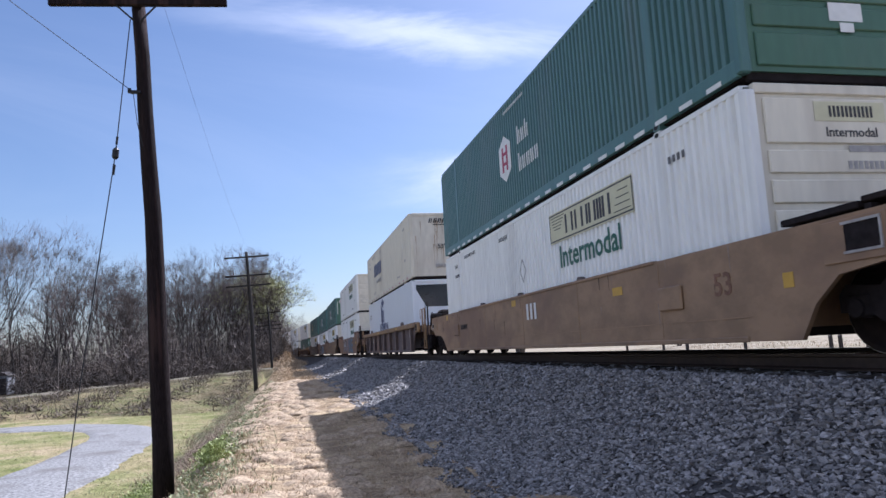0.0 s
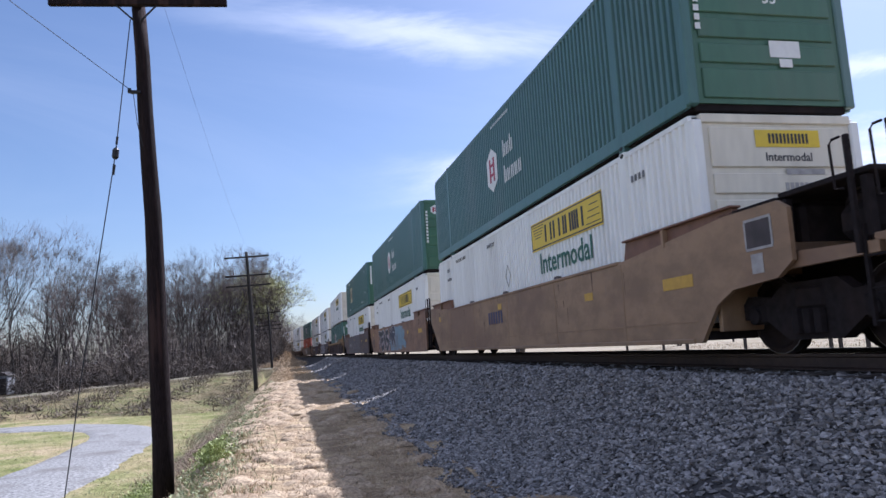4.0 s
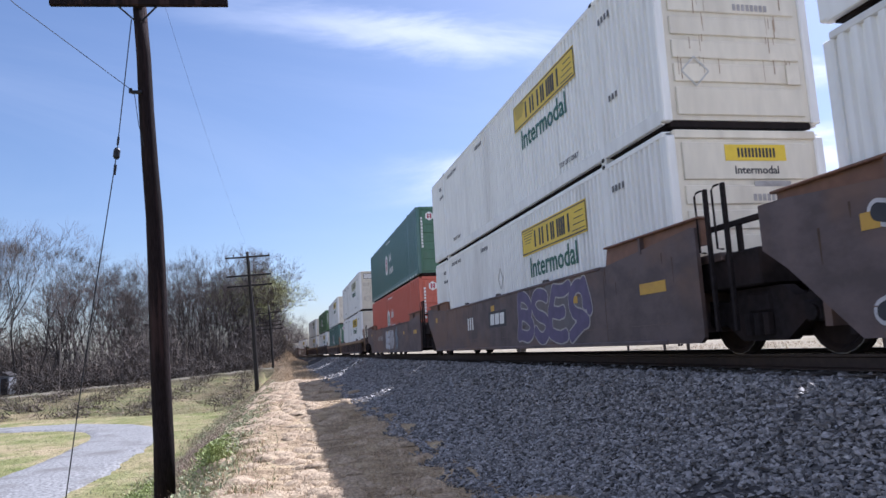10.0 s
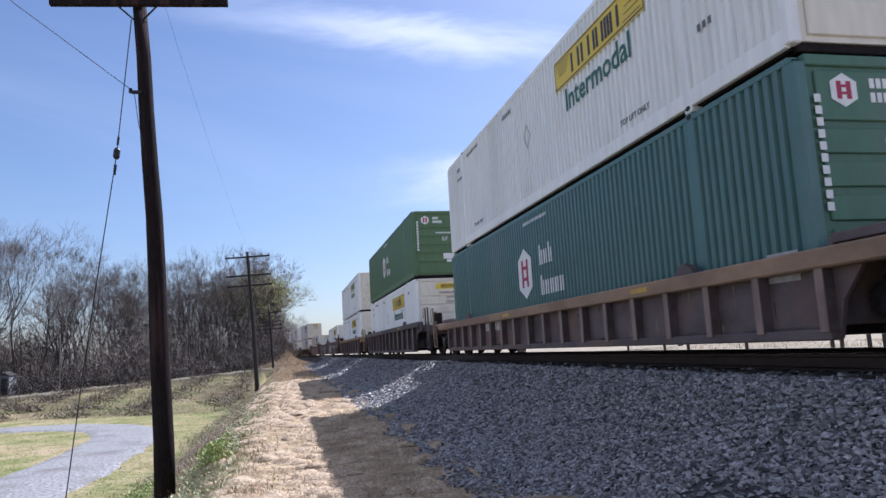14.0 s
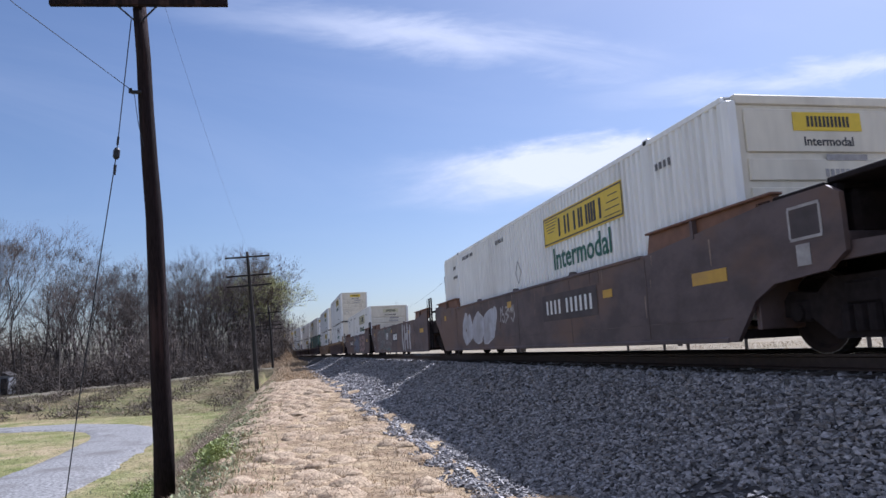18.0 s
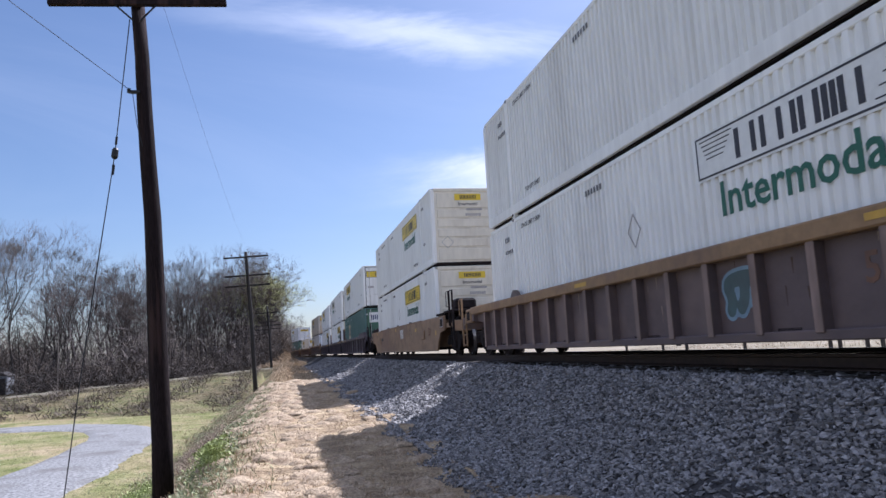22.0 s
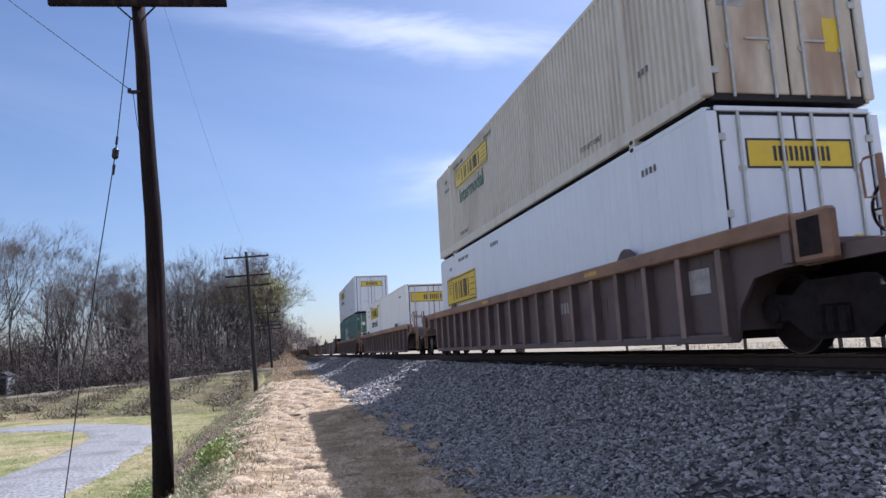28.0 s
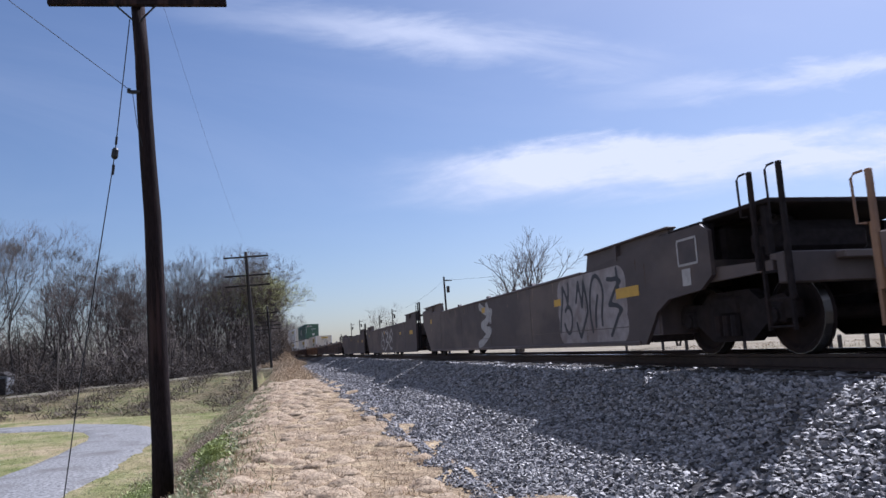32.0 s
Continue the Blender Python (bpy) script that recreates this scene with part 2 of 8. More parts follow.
M["spray_slate"] = material("slate_grey_spray_paint", (0.115, 0.105, 0.115), 0.6, 0, 0.2, 5, 0.9, 0.0, (0.15, 0.11, 0.09), 0.5)
M["spray_fade"] = material("worn_pale_spray_paint", (0.26, 0.23, 0.23), 0.65, 0, 0.3, 5, 1.4, 0.0, (0.13, 0.09, 0.08), 0.8)
M["rust_run"] = material("dark_rust_run", (0.075, 0.045, 0.032), 0.85, 0, 0.3, 8, 1.5, 0.0)
M["pale_run"] = material("pale_mud_run", (0.27, 0.20, 0.155), 0.85, 0, 0.3, 8, 1.5, 0.0)
M["rail"] = material("rusty_rail_steel", (0.055, 0.036, 0.028), 0.65, 0.4, 0.25, 14, 2.0, 0.1, (0.10, 0.06, 0.04), 0.4)
M["rail_head"] = material("bright_rail_head", (0.50, 0.49, 0.48), 0.25, 1.0, 0.12, 12, 2.0, 0.02)
M["tie"] = material("creosoted_tie_wood", (0.055, 0.045, 0.038), 0.85, 0, 0.35, 25, 2.0, 0.4, (0.12, 0.10, 0.08), 0.5, (1, 6, 6), 0.2)
M["stone"] = material("crushed_granite", (0.215, 0.202, 0.196), 0.52, 0, 0.40, 30, 6, 0.3, None, 0, (1, 1, 1), 0.74, True, spec=0.4)
M["stone_single"] = material("crushed_granite_piece", (0.215, 0.202, 0.196), 0.52, 0, 0.40, 30, 6, 0.3, None, 0, (1, 1, 1), 0.65, spec=0.4)
# darker than its stones: the shade of their gaps is in the colour
M["bed"] = material("gap_shade_ballast_bed", (0.062, 0.058, 0.058), 0.9, 0, 0.6, 26, 3.0, 0.9, (0.05, 0.045, 0.042), 0.5, spec=0.2)
M["gravel"] = material("pale_drive_gravel", (0.255, 0.252, 0.248), 0.9, 0, 0.60, 11, 0.55, 1.0, (0.125, 0.115, 0.105), 0.75, spec=0.25)
M["lane"] = material("pale_lane_gravel", (0.175, 0.155, 0.120), 0.95, 0, 0.28, 18, 0.6, 0.5, (0.12, 0.12, 0.065), 0.7, spec=0.1)
M["straw"] = material("dry_straw_grass", (0.45, 0.345, 0.225), 0.85, 0, 0.30, 9, 1.2, 0.0, None, 0, (1, 1, 1), 0.35, True)
M["straw_mat"] = material("matted_straw", (0.47, 0.365, 0.250), 0.9, 0, 0.5, 26, 3.0, 1.0, (0.27, 0.185, 0.120), 0.75, spec=0.1)
M["weed"] = material("dull_green_weeds", (0.30, 0.325, 0.175), 0.8, 0, 0.3, 9, 1.2, 0.0, None, 0, (1, 1, 1), 0.45, True)
M["leaf"] = material("fresh_green_leaves", (0.31, 0.36, 0.115), 0.65, 0, 0.3, 9, 1.2, 0.0, None, 0, (1, 1, 1), 0.40, True)
M["bud"] = material("yellow_green_buds", (0.42, 0.43, 0.17), 0.75, 0, 0.3, 9, 1.2, 0.0, None, 0, (1, 1, 1), 0.40, True)
M["brush"] = material("dead_brown_brush", (0.150, 0.118, 0.092), 0.9, 0, 0.3, 9, 1.2, 0.0, None, 0, (1, 1, 1), 0.45, True)
M["bramble"] = material("tan_brown_brambles", (0.27, 0.205, 0.150), 0.9, 0, 0.3, 9, 1.2, 0.0, None, 0, (1, 1, 1), 0.45, True)
M["bark"] = material("grey_brown_bark", (0.062, 0.050, 0.043), 0.9, 0, 0.35, 14, 1.2, 0.3, (0.07, 0.06, 0.05), 0.5, (1, 1, 0.2), 0.15)
M["twig"] = material("brown_twigs", (0.235, 0.195, 0.170), 0.9, 0, 0.25, 8, 0.6, 0.0, None, 0, (1, 1, 1), 0.15)
M["crown_twig"] = material("dark_crown_twigs", (0.150, 0.122, 0.106), 0.9, 0, 0.25, 8, 0.6, 0.0, None, 0, (1, 1, 1), 0.25)
M["pole_wood"] = material("dark_creosoted_pole_wood", (0.022, 0.015, 0.016), 0.9, 0, 0.6, 20, 1.4, 1.0, (0.068, 0.040, 0.036), 0.75, (6, 6, 0.35), spec=0.12)
M["far_pole"] = material("grey_pole_wood", (0.030, 0.025, 0.023), 0.85, 0, 0.3, 12, 1.4, 0.3, None, 0, (6, 6, 0.35))
M["post_wood"] = material("weathered_tan_post_wood", (0.17, 0.14, 0.115), 0.85, 0, 0.3, 12, 1.4, 0.2, None, 0, (6, 6, 0.35))
M["iron"] = material("dark_iron", (0.035, 0.035, 0.038), 0.55, 0.7, 0.2, 12, 1.4, 0.1)
M["porcelain"] = material("brown_porcelain", (0.10, 0.045, 0.025), 0.25, 0, 0.1, 12, 1.4, 0.0)
M["wire"] = material("dull_grey_wire", (0.035, 0.035, 0.038), 0.5, 0.6, 0.1, 12, 1.4, 0.0)
M["concrete"] = material("pale_concrete", (0.34, 0.32, 0.30), 0.9, 0, 0.2, 12, 2, 0.3, GRIME, 0.4)
M["shed"] = material("pale_shed_paint", (0.26, 0.27, 0.285), 0.7, 0, 0.1, 8, 1.0, 0.05, GRIME, 0.3)


def ground_material():
    mat = bpy.data.materials.new("ground_grass_and_straw")
    mat.use_nodes = True
    nt = mat.node_tree
    N, L = nt.nodes.new, nt.links.new
    bsdf = nt.nodes["Principled BSDF"]
    bsdf.inputs["Roughness"].default_value = 0.95
    bsdf.inputs["Specular IOR Level"].default_value = 0.1
    tc = N("ShaderNodeTexCoord")

    def noise_of(scale, detail):
        n = N("ShaderNodeTexNoise")
        n.inputs["Scale"].default_value, n.inputs["Detail"].default_value = scale, detail
        L(tc.outputs["Object"], n.inputs["Vector"])
        return n.outputs["Fac"]

    def ramp(fac, *stops):
        r = N("ShaderNodeValToRGB")
        els = r.color_ramp.elements
        while len(els) < len(stops):
            els.new(0.5)
        for e, (p, col) in zip(els, stops):
            e.position, e.color = p, (*col, 1)
        L(fac, r.inputs["Fac"])
        return r.outputs["Color"]

    def mix(fac, a, b):
        n = N("ShaderNodeMix")
        n.data_type = "RGBA"
        L(fac, n.inputs["Factor"])
        L(a, n.inputs["A"])
        L(b, n.inputs["B"])
        return n.outputs["Result"]

    fine, mid, big = noise_of(22, 6), noise_of(0.9, 7), noise_of(0.22, 4)
    patch = noise_of(1.7, 6)
    straw = mix(ramp(patch, (0.40, (0, 0, 0)), (0.62, (1, 1, 1))), ramp(fine, (0.28, (0.155, 0.107, 0.063)), (0.5, (0.278, 0.203, 0.128)), (0.75, (0.387, 0.298, 0.192))),
                ramp(fine, (0.28, (0.267, 0.191, 0.108)), (0.5, (0.468, 0.361, 0.224)), (0.75, (0.606, 0.482, 0.314))))
    lawn = mix(ramp(big, (0.50, (0, 0, 0)), (0.66, (1, 1, 1))), ramp(mid, (0.32, (0.150, 0.165, 0.055)), (0.5, (0.235, 0.225, 0.100)), (0.68, (0.33, 0.278, 0.158))),
               ramp(mid, (0.32, (0.20, 0.18, 0.08)), (0.5, (0.31, 0.25, 0.14)), (0.68, (0.40, 0.315, 0.20))))
    # scrub darkened: the shade of the bank's sunless face is in its colour
    shaded_scrub = mix(ramp(mid, (0.42, (0, 0, 0)), (0.58, (1, 1, 1))), ramp(fine, (0.30, (0.020, 0.016, 0.010)), (0.5, (0.040, 0.032, 0.020)), (0.72, (0.07, 0.056, 0.035))), ramp(fine, (0.30, (0.040, 0.036, 0.02)), (0.5, (0.080, 0.068, 0.038)), (0.72, (0.15, 0.12, 0.07))))
    field = ramp(big, (0.35, (0.24, 0.21, 0.14)), (0.6, (0.33, 0.28, 0.21)))
    zone = N("ShaderNodeAttribute")
    zone.attribute_name = "zone"
    sep = N("ShaderNodeSeparateColor")
    L(zone.outputs["Color"], sep.inputs[0])
    col = mix(sep.outputs["Red"], lawn, straw)
    col = mix(sep.outputs["Green"], col, shaded_scrub)
    col = mix(sep.outputs["Blue"], col, field)
    L(col, bsdf.inputs["Base Color"])
    b = N("ShaderNodeBump")
    b.inputs["Strength"].default_value, b.inputs["Distance"].default_value = 0.6, 0.05
    L(fine, b.inputs["Height"])
    clump = N("ShaderNodeBump")
    clump.inputs["Strength"].default_value, clump.inputs["Distance"].default_value = 1.0, 0.17
    L(noise_of(4.5, 5), clump.inputs["Height"])
    L(clump.outputs[0], b.inputs["Normal"])
    L(b.outputs[0], bsdf.inputs["Normal"])
    return mat


M["ground"] = ground_material()

# ---- mesh helpers ----


class Geo:
    """Gathers boxes, prisms and tubes into one mesh."""

    def __init__(self):
        self.v, self.f = [], []

    def add(self, verts, faces):
        n = len(self.v)
        self.v += [tuple(p) for p in verts]
        self.f += [tuple(i + n for i in f) for f in faces]
        return self

    def box(self, x0, x1, y0, y1, z0, z1, c=0.0):
        lo, hi = (x0, y0, z0), (x1, y1, z1)
        if c <= 0:
            vs = [((x0, x1)[i], (y0, y1)[j], (z0, z1)[k]) for i in (0, 1) for j in (0, 1) for k in (0, 1)]
            return self.add(vs, [(0, 1, 3, 2), (4, 6, 7, 5), (0, 4, 5, 1), (2, 3, 7, 6), (0, 2, 6, 4), (1, 5, 7, 3)])
        c = min(c, 0.45 * min(h - l for l, h in zip(lo, hi)))
        ids, vs, fs = {}, [], []
        for s in [(i, j, k) for i in (0, 1) for j in (0, 1) for k in (0, 1)]:
            for a in range(3):
                ids[s, a] = len(vs)
                vs.append(tuple((lo[b] if s[b] == 0 else hi[b]) + (0 if b == a else (c if s[b] == 0 else -c)) for b in range(3)))
        for a in range(3):
            b, d = [k for k in range(3) if k != a]

            def corner(sa, sb, sd):
                s = [0, 0, 0]
                s[a], s[b], s[d] = sa, sb, sd
                return tuple(s)
            for sa in (0, 1):
                fs.append([ids[corner(sa, *q), a] for q in ((0, 0), (1, 0), (1, 1), (0, 1))])
            for sb in (0, 1):
                for sd in (0, 1):
                    fs.append([ids[corner(0, sb, sd), b], ids[corner(1, sb, sd), b], ids[corner(1, sb, sd), d], ids[corner(0, sb, sd), d]])
        for s in {k[0] for k in ids}:
            fs.append([ids[s, 0], ids[s, 1], ids[s, 2]])
        return self.add(vs, fs)

    def prism(self, poly, axis, a, b):
        """poly: points in the other two axes' order; from a to b along axis (0, 1, 2)."""
        def put(p, h):
            q = list(p)
            q.insert(axis, h)
            return tuple(q)
        n = len(poly)
        return self.add([put(p, a) for p in poly] + [put(p, b) for p in poly],
                        [tuple(range(n)), tuple(range(2 * n - 1, n - 1, -1))] + [(i, (i + 1) % n, n + (i + 1) % n, n + i) for i in range(n)])

    def tube(self, pts, radii, n=8, caps=True):
        pts = [Vector(p) for p in pts]
        base = len(self.v)
        for i, p in enumerate(pts):
            d = (pts[min(i + 1, len(pts) - 1)] - pts[max(i - 1, 0)]).normalized()
            side = d.cross(Vector((0, 0, 1)) if abs(d.z) < 0.9 else Vector((1, 0, 0))).normalized()
            up = side.cross(d)
            r = radii[i] if isinstance(radii, (list, tuple)) else radii
            self.v += [tuple(p + (side * math.cos(k * 2 * math.pi / n) + up * math.sin(k * 2 * math.pi / n)) * r) for k in range(n)]
        for i in range(len(pts) - 1):
            o = base + i * n
            self.f += [(o + k, o + (k + 1) % n, o + n + (k + 1) % n, o + n + k) for k in range(n)]
        if caps:
            self.f += [tuple(base + k for k in range(n)), tuple(base + (len(pts) - 1) * n + k for k in reversed(range(n)))]
        return self

    def lathe(self, profile, axis, centre, n=20, caps=True):
        """profile: (along, radius) pairs turned about axis."""
        base = len(self.v)
        for h, r in profile:
            for k in range(n):
                a = 2 * math.pi * k / n
                q = [r * math.cos(a), r * math.sin(a)]
                q.insert(axis, h)
                self.v.append(tuple(q[i] + centre[i] for i in range(3)))
        for i in range(len(profile) - 1):
            o = base + i * n
            self.f += [(o + k, o + (k + 1) % n, o + n + (k + 1) % n, o + n + k) for k in range(n)]
        if caps:
            self.f += [tuple(base + k for k in range(n)), tuple(base + (len(profile) - 1) * n + k for k in reversed(range(n)))]
        return self

    def mesh(self, name, mat, fix=True):
        me = bpy.data.meshes.new(name)
        me.from_pydata(self.v, [], self.f)
        if fix:
            bm = bmesh.new()
            bm.from_mesh(me)
            bmesh.ops.recalc_face_normals(bm, faces=bm.faces)
            bm.to_mesh(me)
            bm.free()
        me.materials.append(mat)
        return me


def part(name, geo, mat, parent, label="", at=None):
    """One mesh object under a thing or a part; geo is a Geo or a shared mesh."""
    me = geo if isinstance(geo, bpy.types.Mesh) else geo.mesh(name, mat)
    ob = new(name, me)
    ob.parent = parent
    if at is not None:
        ob.matrix_basis = at
    if label:
        ob["label"] = label
    return ob


def soup(name, verts, faces, mat, smooth=False):
    me = bpy.data.meshes.new(name)
    me.from_pydata(verts.tolist() if hasattr(verts, "tolist") else verts, [], faces.tolist() if hasattr(faces, "tolist") else faces)
    me.materials.append(mat)
    if smooth:
        me.polygons.foreach_set("use_smooth", [True] * len(me.polygons))
    return me


def words(text, height, mat, thick=0.004):
    """Flat lettering as a mesh, centred, reading along x and standing along y."""
    cu = bpy.data.curves.new("lettering", "FONT")
    cu.body, cu.size, cu.align_x, cu.align_y, cu.extrude, cu.resolution_u = text, height * 1.38, "CENTER", "CENTER", thick / 2, 2
    cu.offset = height * 0.02
    ob = bpy.data.objects.new("lettering", cu)
    scene.collection.objects.link(ob)
    me = bpy.data.meshes.new_from_object(ob.evaluated_get(bpy.context.evaluated_depsgraph_get()))
    bpy.data.objects.remove(ob)
    me.materials.clear()
    me.materials.append(mat)
    return me


def side_face(y, z, x):
    """Lettering's place on a wall that faces -x: reads towards -y."""
    return Matrix(((0, 0, -1, x), (-1, 0, 0, y), (0, 1, 0, z), (0, 0, 0, 1)))


def end_face(x, z, y):
    """On a wall that faces -y: reads towards +x."""
    return Matrix(((1, 0, 0, x), (0, 0, -1, y), (0, 1, 0, z), (0, 0, 0, 1)))


# ---- the lie of the land ----
XC = 6.606          # the track's middle
BEND_FROM, BEND_R = 92.0, 900.0


def on_track(s):
    """Place and heading (radians to the left) at s metres along the track."""
    if s <= BEND_FROM:
        return XC, s, 0.0
    a = (s - BEND_FROM) / BEND_R
    return XC - BEND_R * (1 - math.cos(a)), BEND_FROM + BEND_R * math.sin(a), a


def track_x(y):
    """The track's middle abreast of y (arrays)."""
    d = np.clip(y - BEND_FROM, 0, 700)
    return XC - d * d / (2 * BEND_R)


def smooth(x, a, b):
    t = np.clip((x - a) / (b - a), 0, 1)
    return t * t * (3 - 2 * t)


LANE = np.array([(-60.0, 9.0, -2.35), (-23.0, 66.0, -1.95), (-12.0, 82.0, -1.62), (-2.6, 98.0, -1.32), (2.0, 112.0, -1.25)])
DRIVE = np.array([(-6.0, -12.0), (-6.6, 6.0), (-6.75, 18.0), (-6.45, 27.0), (-6.6, 33.5), (-7.9, 38.0), (-10.5, 40.4), (-14.5, 42.0), (-25.0, 44.5), (-45.0, 50.0)])


def along(line, x, y):
    """Distance to a polyline in the plan, and how far along it (index + share)."""
    best = np.full(np.shape(x), 1e9)
    pos = np.zeros(np.shape(x))
    for i in range(len(line) - 1):
        a, b = line[i, :2], line[i + 1, :2]
        d = b - a
        t = np.clip(((x - a[0]) * d[0] + (y - a[1]) * d[1]) / (d @ d), 0, 1)
        r = np.hypot(x - a[0] - t * d[0], y - a[1] - t * d[1])
        hit = r < best
        best, pos = np.where(hit, r, best), np.where(hit, i + t, pos)
    return best, pos


LATTICE = np.random.default_rng(17).uniform(-1, 1, (256, 256))


def swell(x, y, scale):
    """Smooth random heights between -1 and 1, about scale metres across."""
    u, w = x / scale, y / scale
    i, j = np.floor(u).astype(int), np.floor(w).astype(int)
    a, b = u - i, w - j
    a, b = a * a * (3 - 2 * a), b * b * (3 - 2 * b)
    g = LATTICE
    return ((g[i % 256, j % 256] * (1 - a) + g[(i + 1) % 256, j % 256] * a) * (1 - b)
            + (g[i % 256, (j + 1) % 256] * (1 - a) + g[(i + 1) % 256, (j + 1) % 256] * a) * b)


def bumps(x, y):
    return 0.6 * swell(x, y, 1.1) + 0.4 * swell(x + 31, y + 7, 0.43)


def ground_z(x, y):
    x, y = np.asarray(x, float), np.asarray(y, float)
    dx = x - track_x(y)                      # abreast of the track
    verge = -1.25 + 0.0 * x
    cross = (x + 60) * (98.0 - 9.0) - (y - 9.0) * (-2.6 + 60)
    low = np.where(cross < 0, -2.2, -2.75)   # beyond the lane the woods' floor
    edge = -7.5 + 0.006 * np.clip(y, 0, 60)  # where the bank drops from the verge
    z = verge + (low - verge) * smooth(dx, edge + 0.35, edge - 2.7)
    r, pos = along(LANE, x, y)
    top = np.interp(pos, np.arange(len(LANE)), LANE[:, 2])
    lift = np.where(dx < -5.5, smooth(r, 5.6, 1.8), 0)
    z = z + (np.maximum(top, z) - z) * lift
    # the long rough bank that climbs from the lawn to the lane
    foot = np.interp(x, [-24, -16, -14.2, -10.1, -6.5, -3.6, -2.6], [47.5, 47.7, 47.7, 45.5, 44.1, 44, 60])
    crest = np.interp(x, LANE[:, 0], LANE[:, 1])
    climb = np.clip((y - foot) / np.maximum(crest - 1.5 - foot, 3.0), 0, 1)
    slope_z = low + (np.interp(x, LANE[:, 0], LANE[:, 2]) - 0.02 - low) * (0.35 * climb + 0.65 * smooth(climb, 0, 1))
    z = np.where((x > -24) & (x < -2.6) & (y > foot) & (y < crest) & (dx < -8.3), np.maximum(z, slope_z), z)
    # a grassy rise beside the track where the woods begin
    rise = smooth(y, 104, 124) * smooth(-dx, 3.6, 6.6)
    z = z + (1.0 - z) * rise * (0.55 + 0.45 * smooth(-dx, 30, 12))
    z = np.where(dx > 5.2, -1.3 - 0.15 * smooth(dx, 5.2, 9) + 0.12 * smooth(dx, 20, 60), z)
    rough = 0.035 + 0.05 * smooth(-dx, 7.5, 9) * (1 - smooth(-dx, 11, 12.5))
    ragged = 0.09 * (swell(x, y, 1.3) + 0.5 * swell(x + 9, y + 40, 0.5)) * smooth(dx, -5.6, -4.7) * (dx < 0)
    rough = rough + 0.14 * ((x > -24) & (x < -2.6) & (y > foot + 1) & (y < crest) & (dx < -9))
    return z + ragged + bumps(x, y) * rough * (np.abs(dx) > 3)


def build_ground():
    xs = np.unique(np.concatenate([np.arange(-24, 14, 0.22), np.arange(-90, -24, 1.5), np.arange(14, 90, 2.5),
                                   np.linspace(-2500, -90, 26), np.linspace(90, 2500, 26)]))
    ys = np.unique(np.concatenate([np.arange(2, 60, 0.3), np.arange(60, 130, 0.8), np.arange(130, 260, 4), np.arange(-40, 2, 2.0),
                                   np.linspace(-1500, -40, 16), np.linspace(260, 3000, 26)]))
    X, Y = np.meshgrid(xs, ys)
    Z = ground_z(X, Y)
    dx = X - track_x(Y)
    Z = np.where(np.abs(dx) < 3.9, Z - 0.25, Z)
    v = np.stack([X, Y, Z], -1).reshape(-1, 3)
    ny, nx = X.shape
    i = (np.arange(ny - 1)[:, None] * nx + np.arange(nx - 1)).ravel()
    f = np.stack([i, i + 1, i + nx + 1, i + nx], -1)
    me = soup("ground", v, f, M["ground"], True)
    straw = np.maximum(smooth(dx, -8.0, -7.3) * (dx < 6), smooth(Y, 100, 110) * (dx > -13) * (dx < 6))
    shaded_scrub = smooth(dx, -10.9, -10.2) * (1 - smooth(dx, -8.6, -7.6)) * 0.14
    r, pos = along(LANE, X, Y)
    shaded_scrub = np.maximum(shaded_scrub, ((r < 4.6) & (dx < -5)) * 0.9)
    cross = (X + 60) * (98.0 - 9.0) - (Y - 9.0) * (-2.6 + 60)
    shaded_scrub = np.maximum(shaded_scrub, (cross < 0) * (dx < -4) * 1.0)
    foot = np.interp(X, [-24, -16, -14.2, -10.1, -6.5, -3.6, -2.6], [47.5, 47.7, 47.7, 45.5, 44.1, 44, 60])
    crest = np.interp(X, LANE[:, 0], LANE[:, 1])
    shaded_scrub = np.maximum(shaded_scrub, smooth(Y - foot, 0.0, 2.0) * (Y < crest) * (X < -2.6) * (X > -40) * (0.56 + 0.34 * swell(X, Y * 0.6, 2.6)))
    shaded_scrub = shaded_scrub * (1 - 0.85 * smooth(Y, 100, 110) * smooth(dx, -10, -7))
    shaded_scrub = np.maximum(shaded_scrub, smooth(Y, 92, 102) * smooth(-dx, 7.6, 9.0))
    field = smooth(dx, 5, 8)
    rgba = np.stack([straw, shaded_scrub, field, np.ones_like(X)], -1).reshape(-1)
    me.attributes.new("zone", "FLOAT_COLOR", "POINT").data.foreach_set("color", rgba.astype(np.float32))
    g = new("ground", me)
    tagged(g, "mown straw verge, green lawn and scrubby banks", "ground", kind="structure")


build_ground()


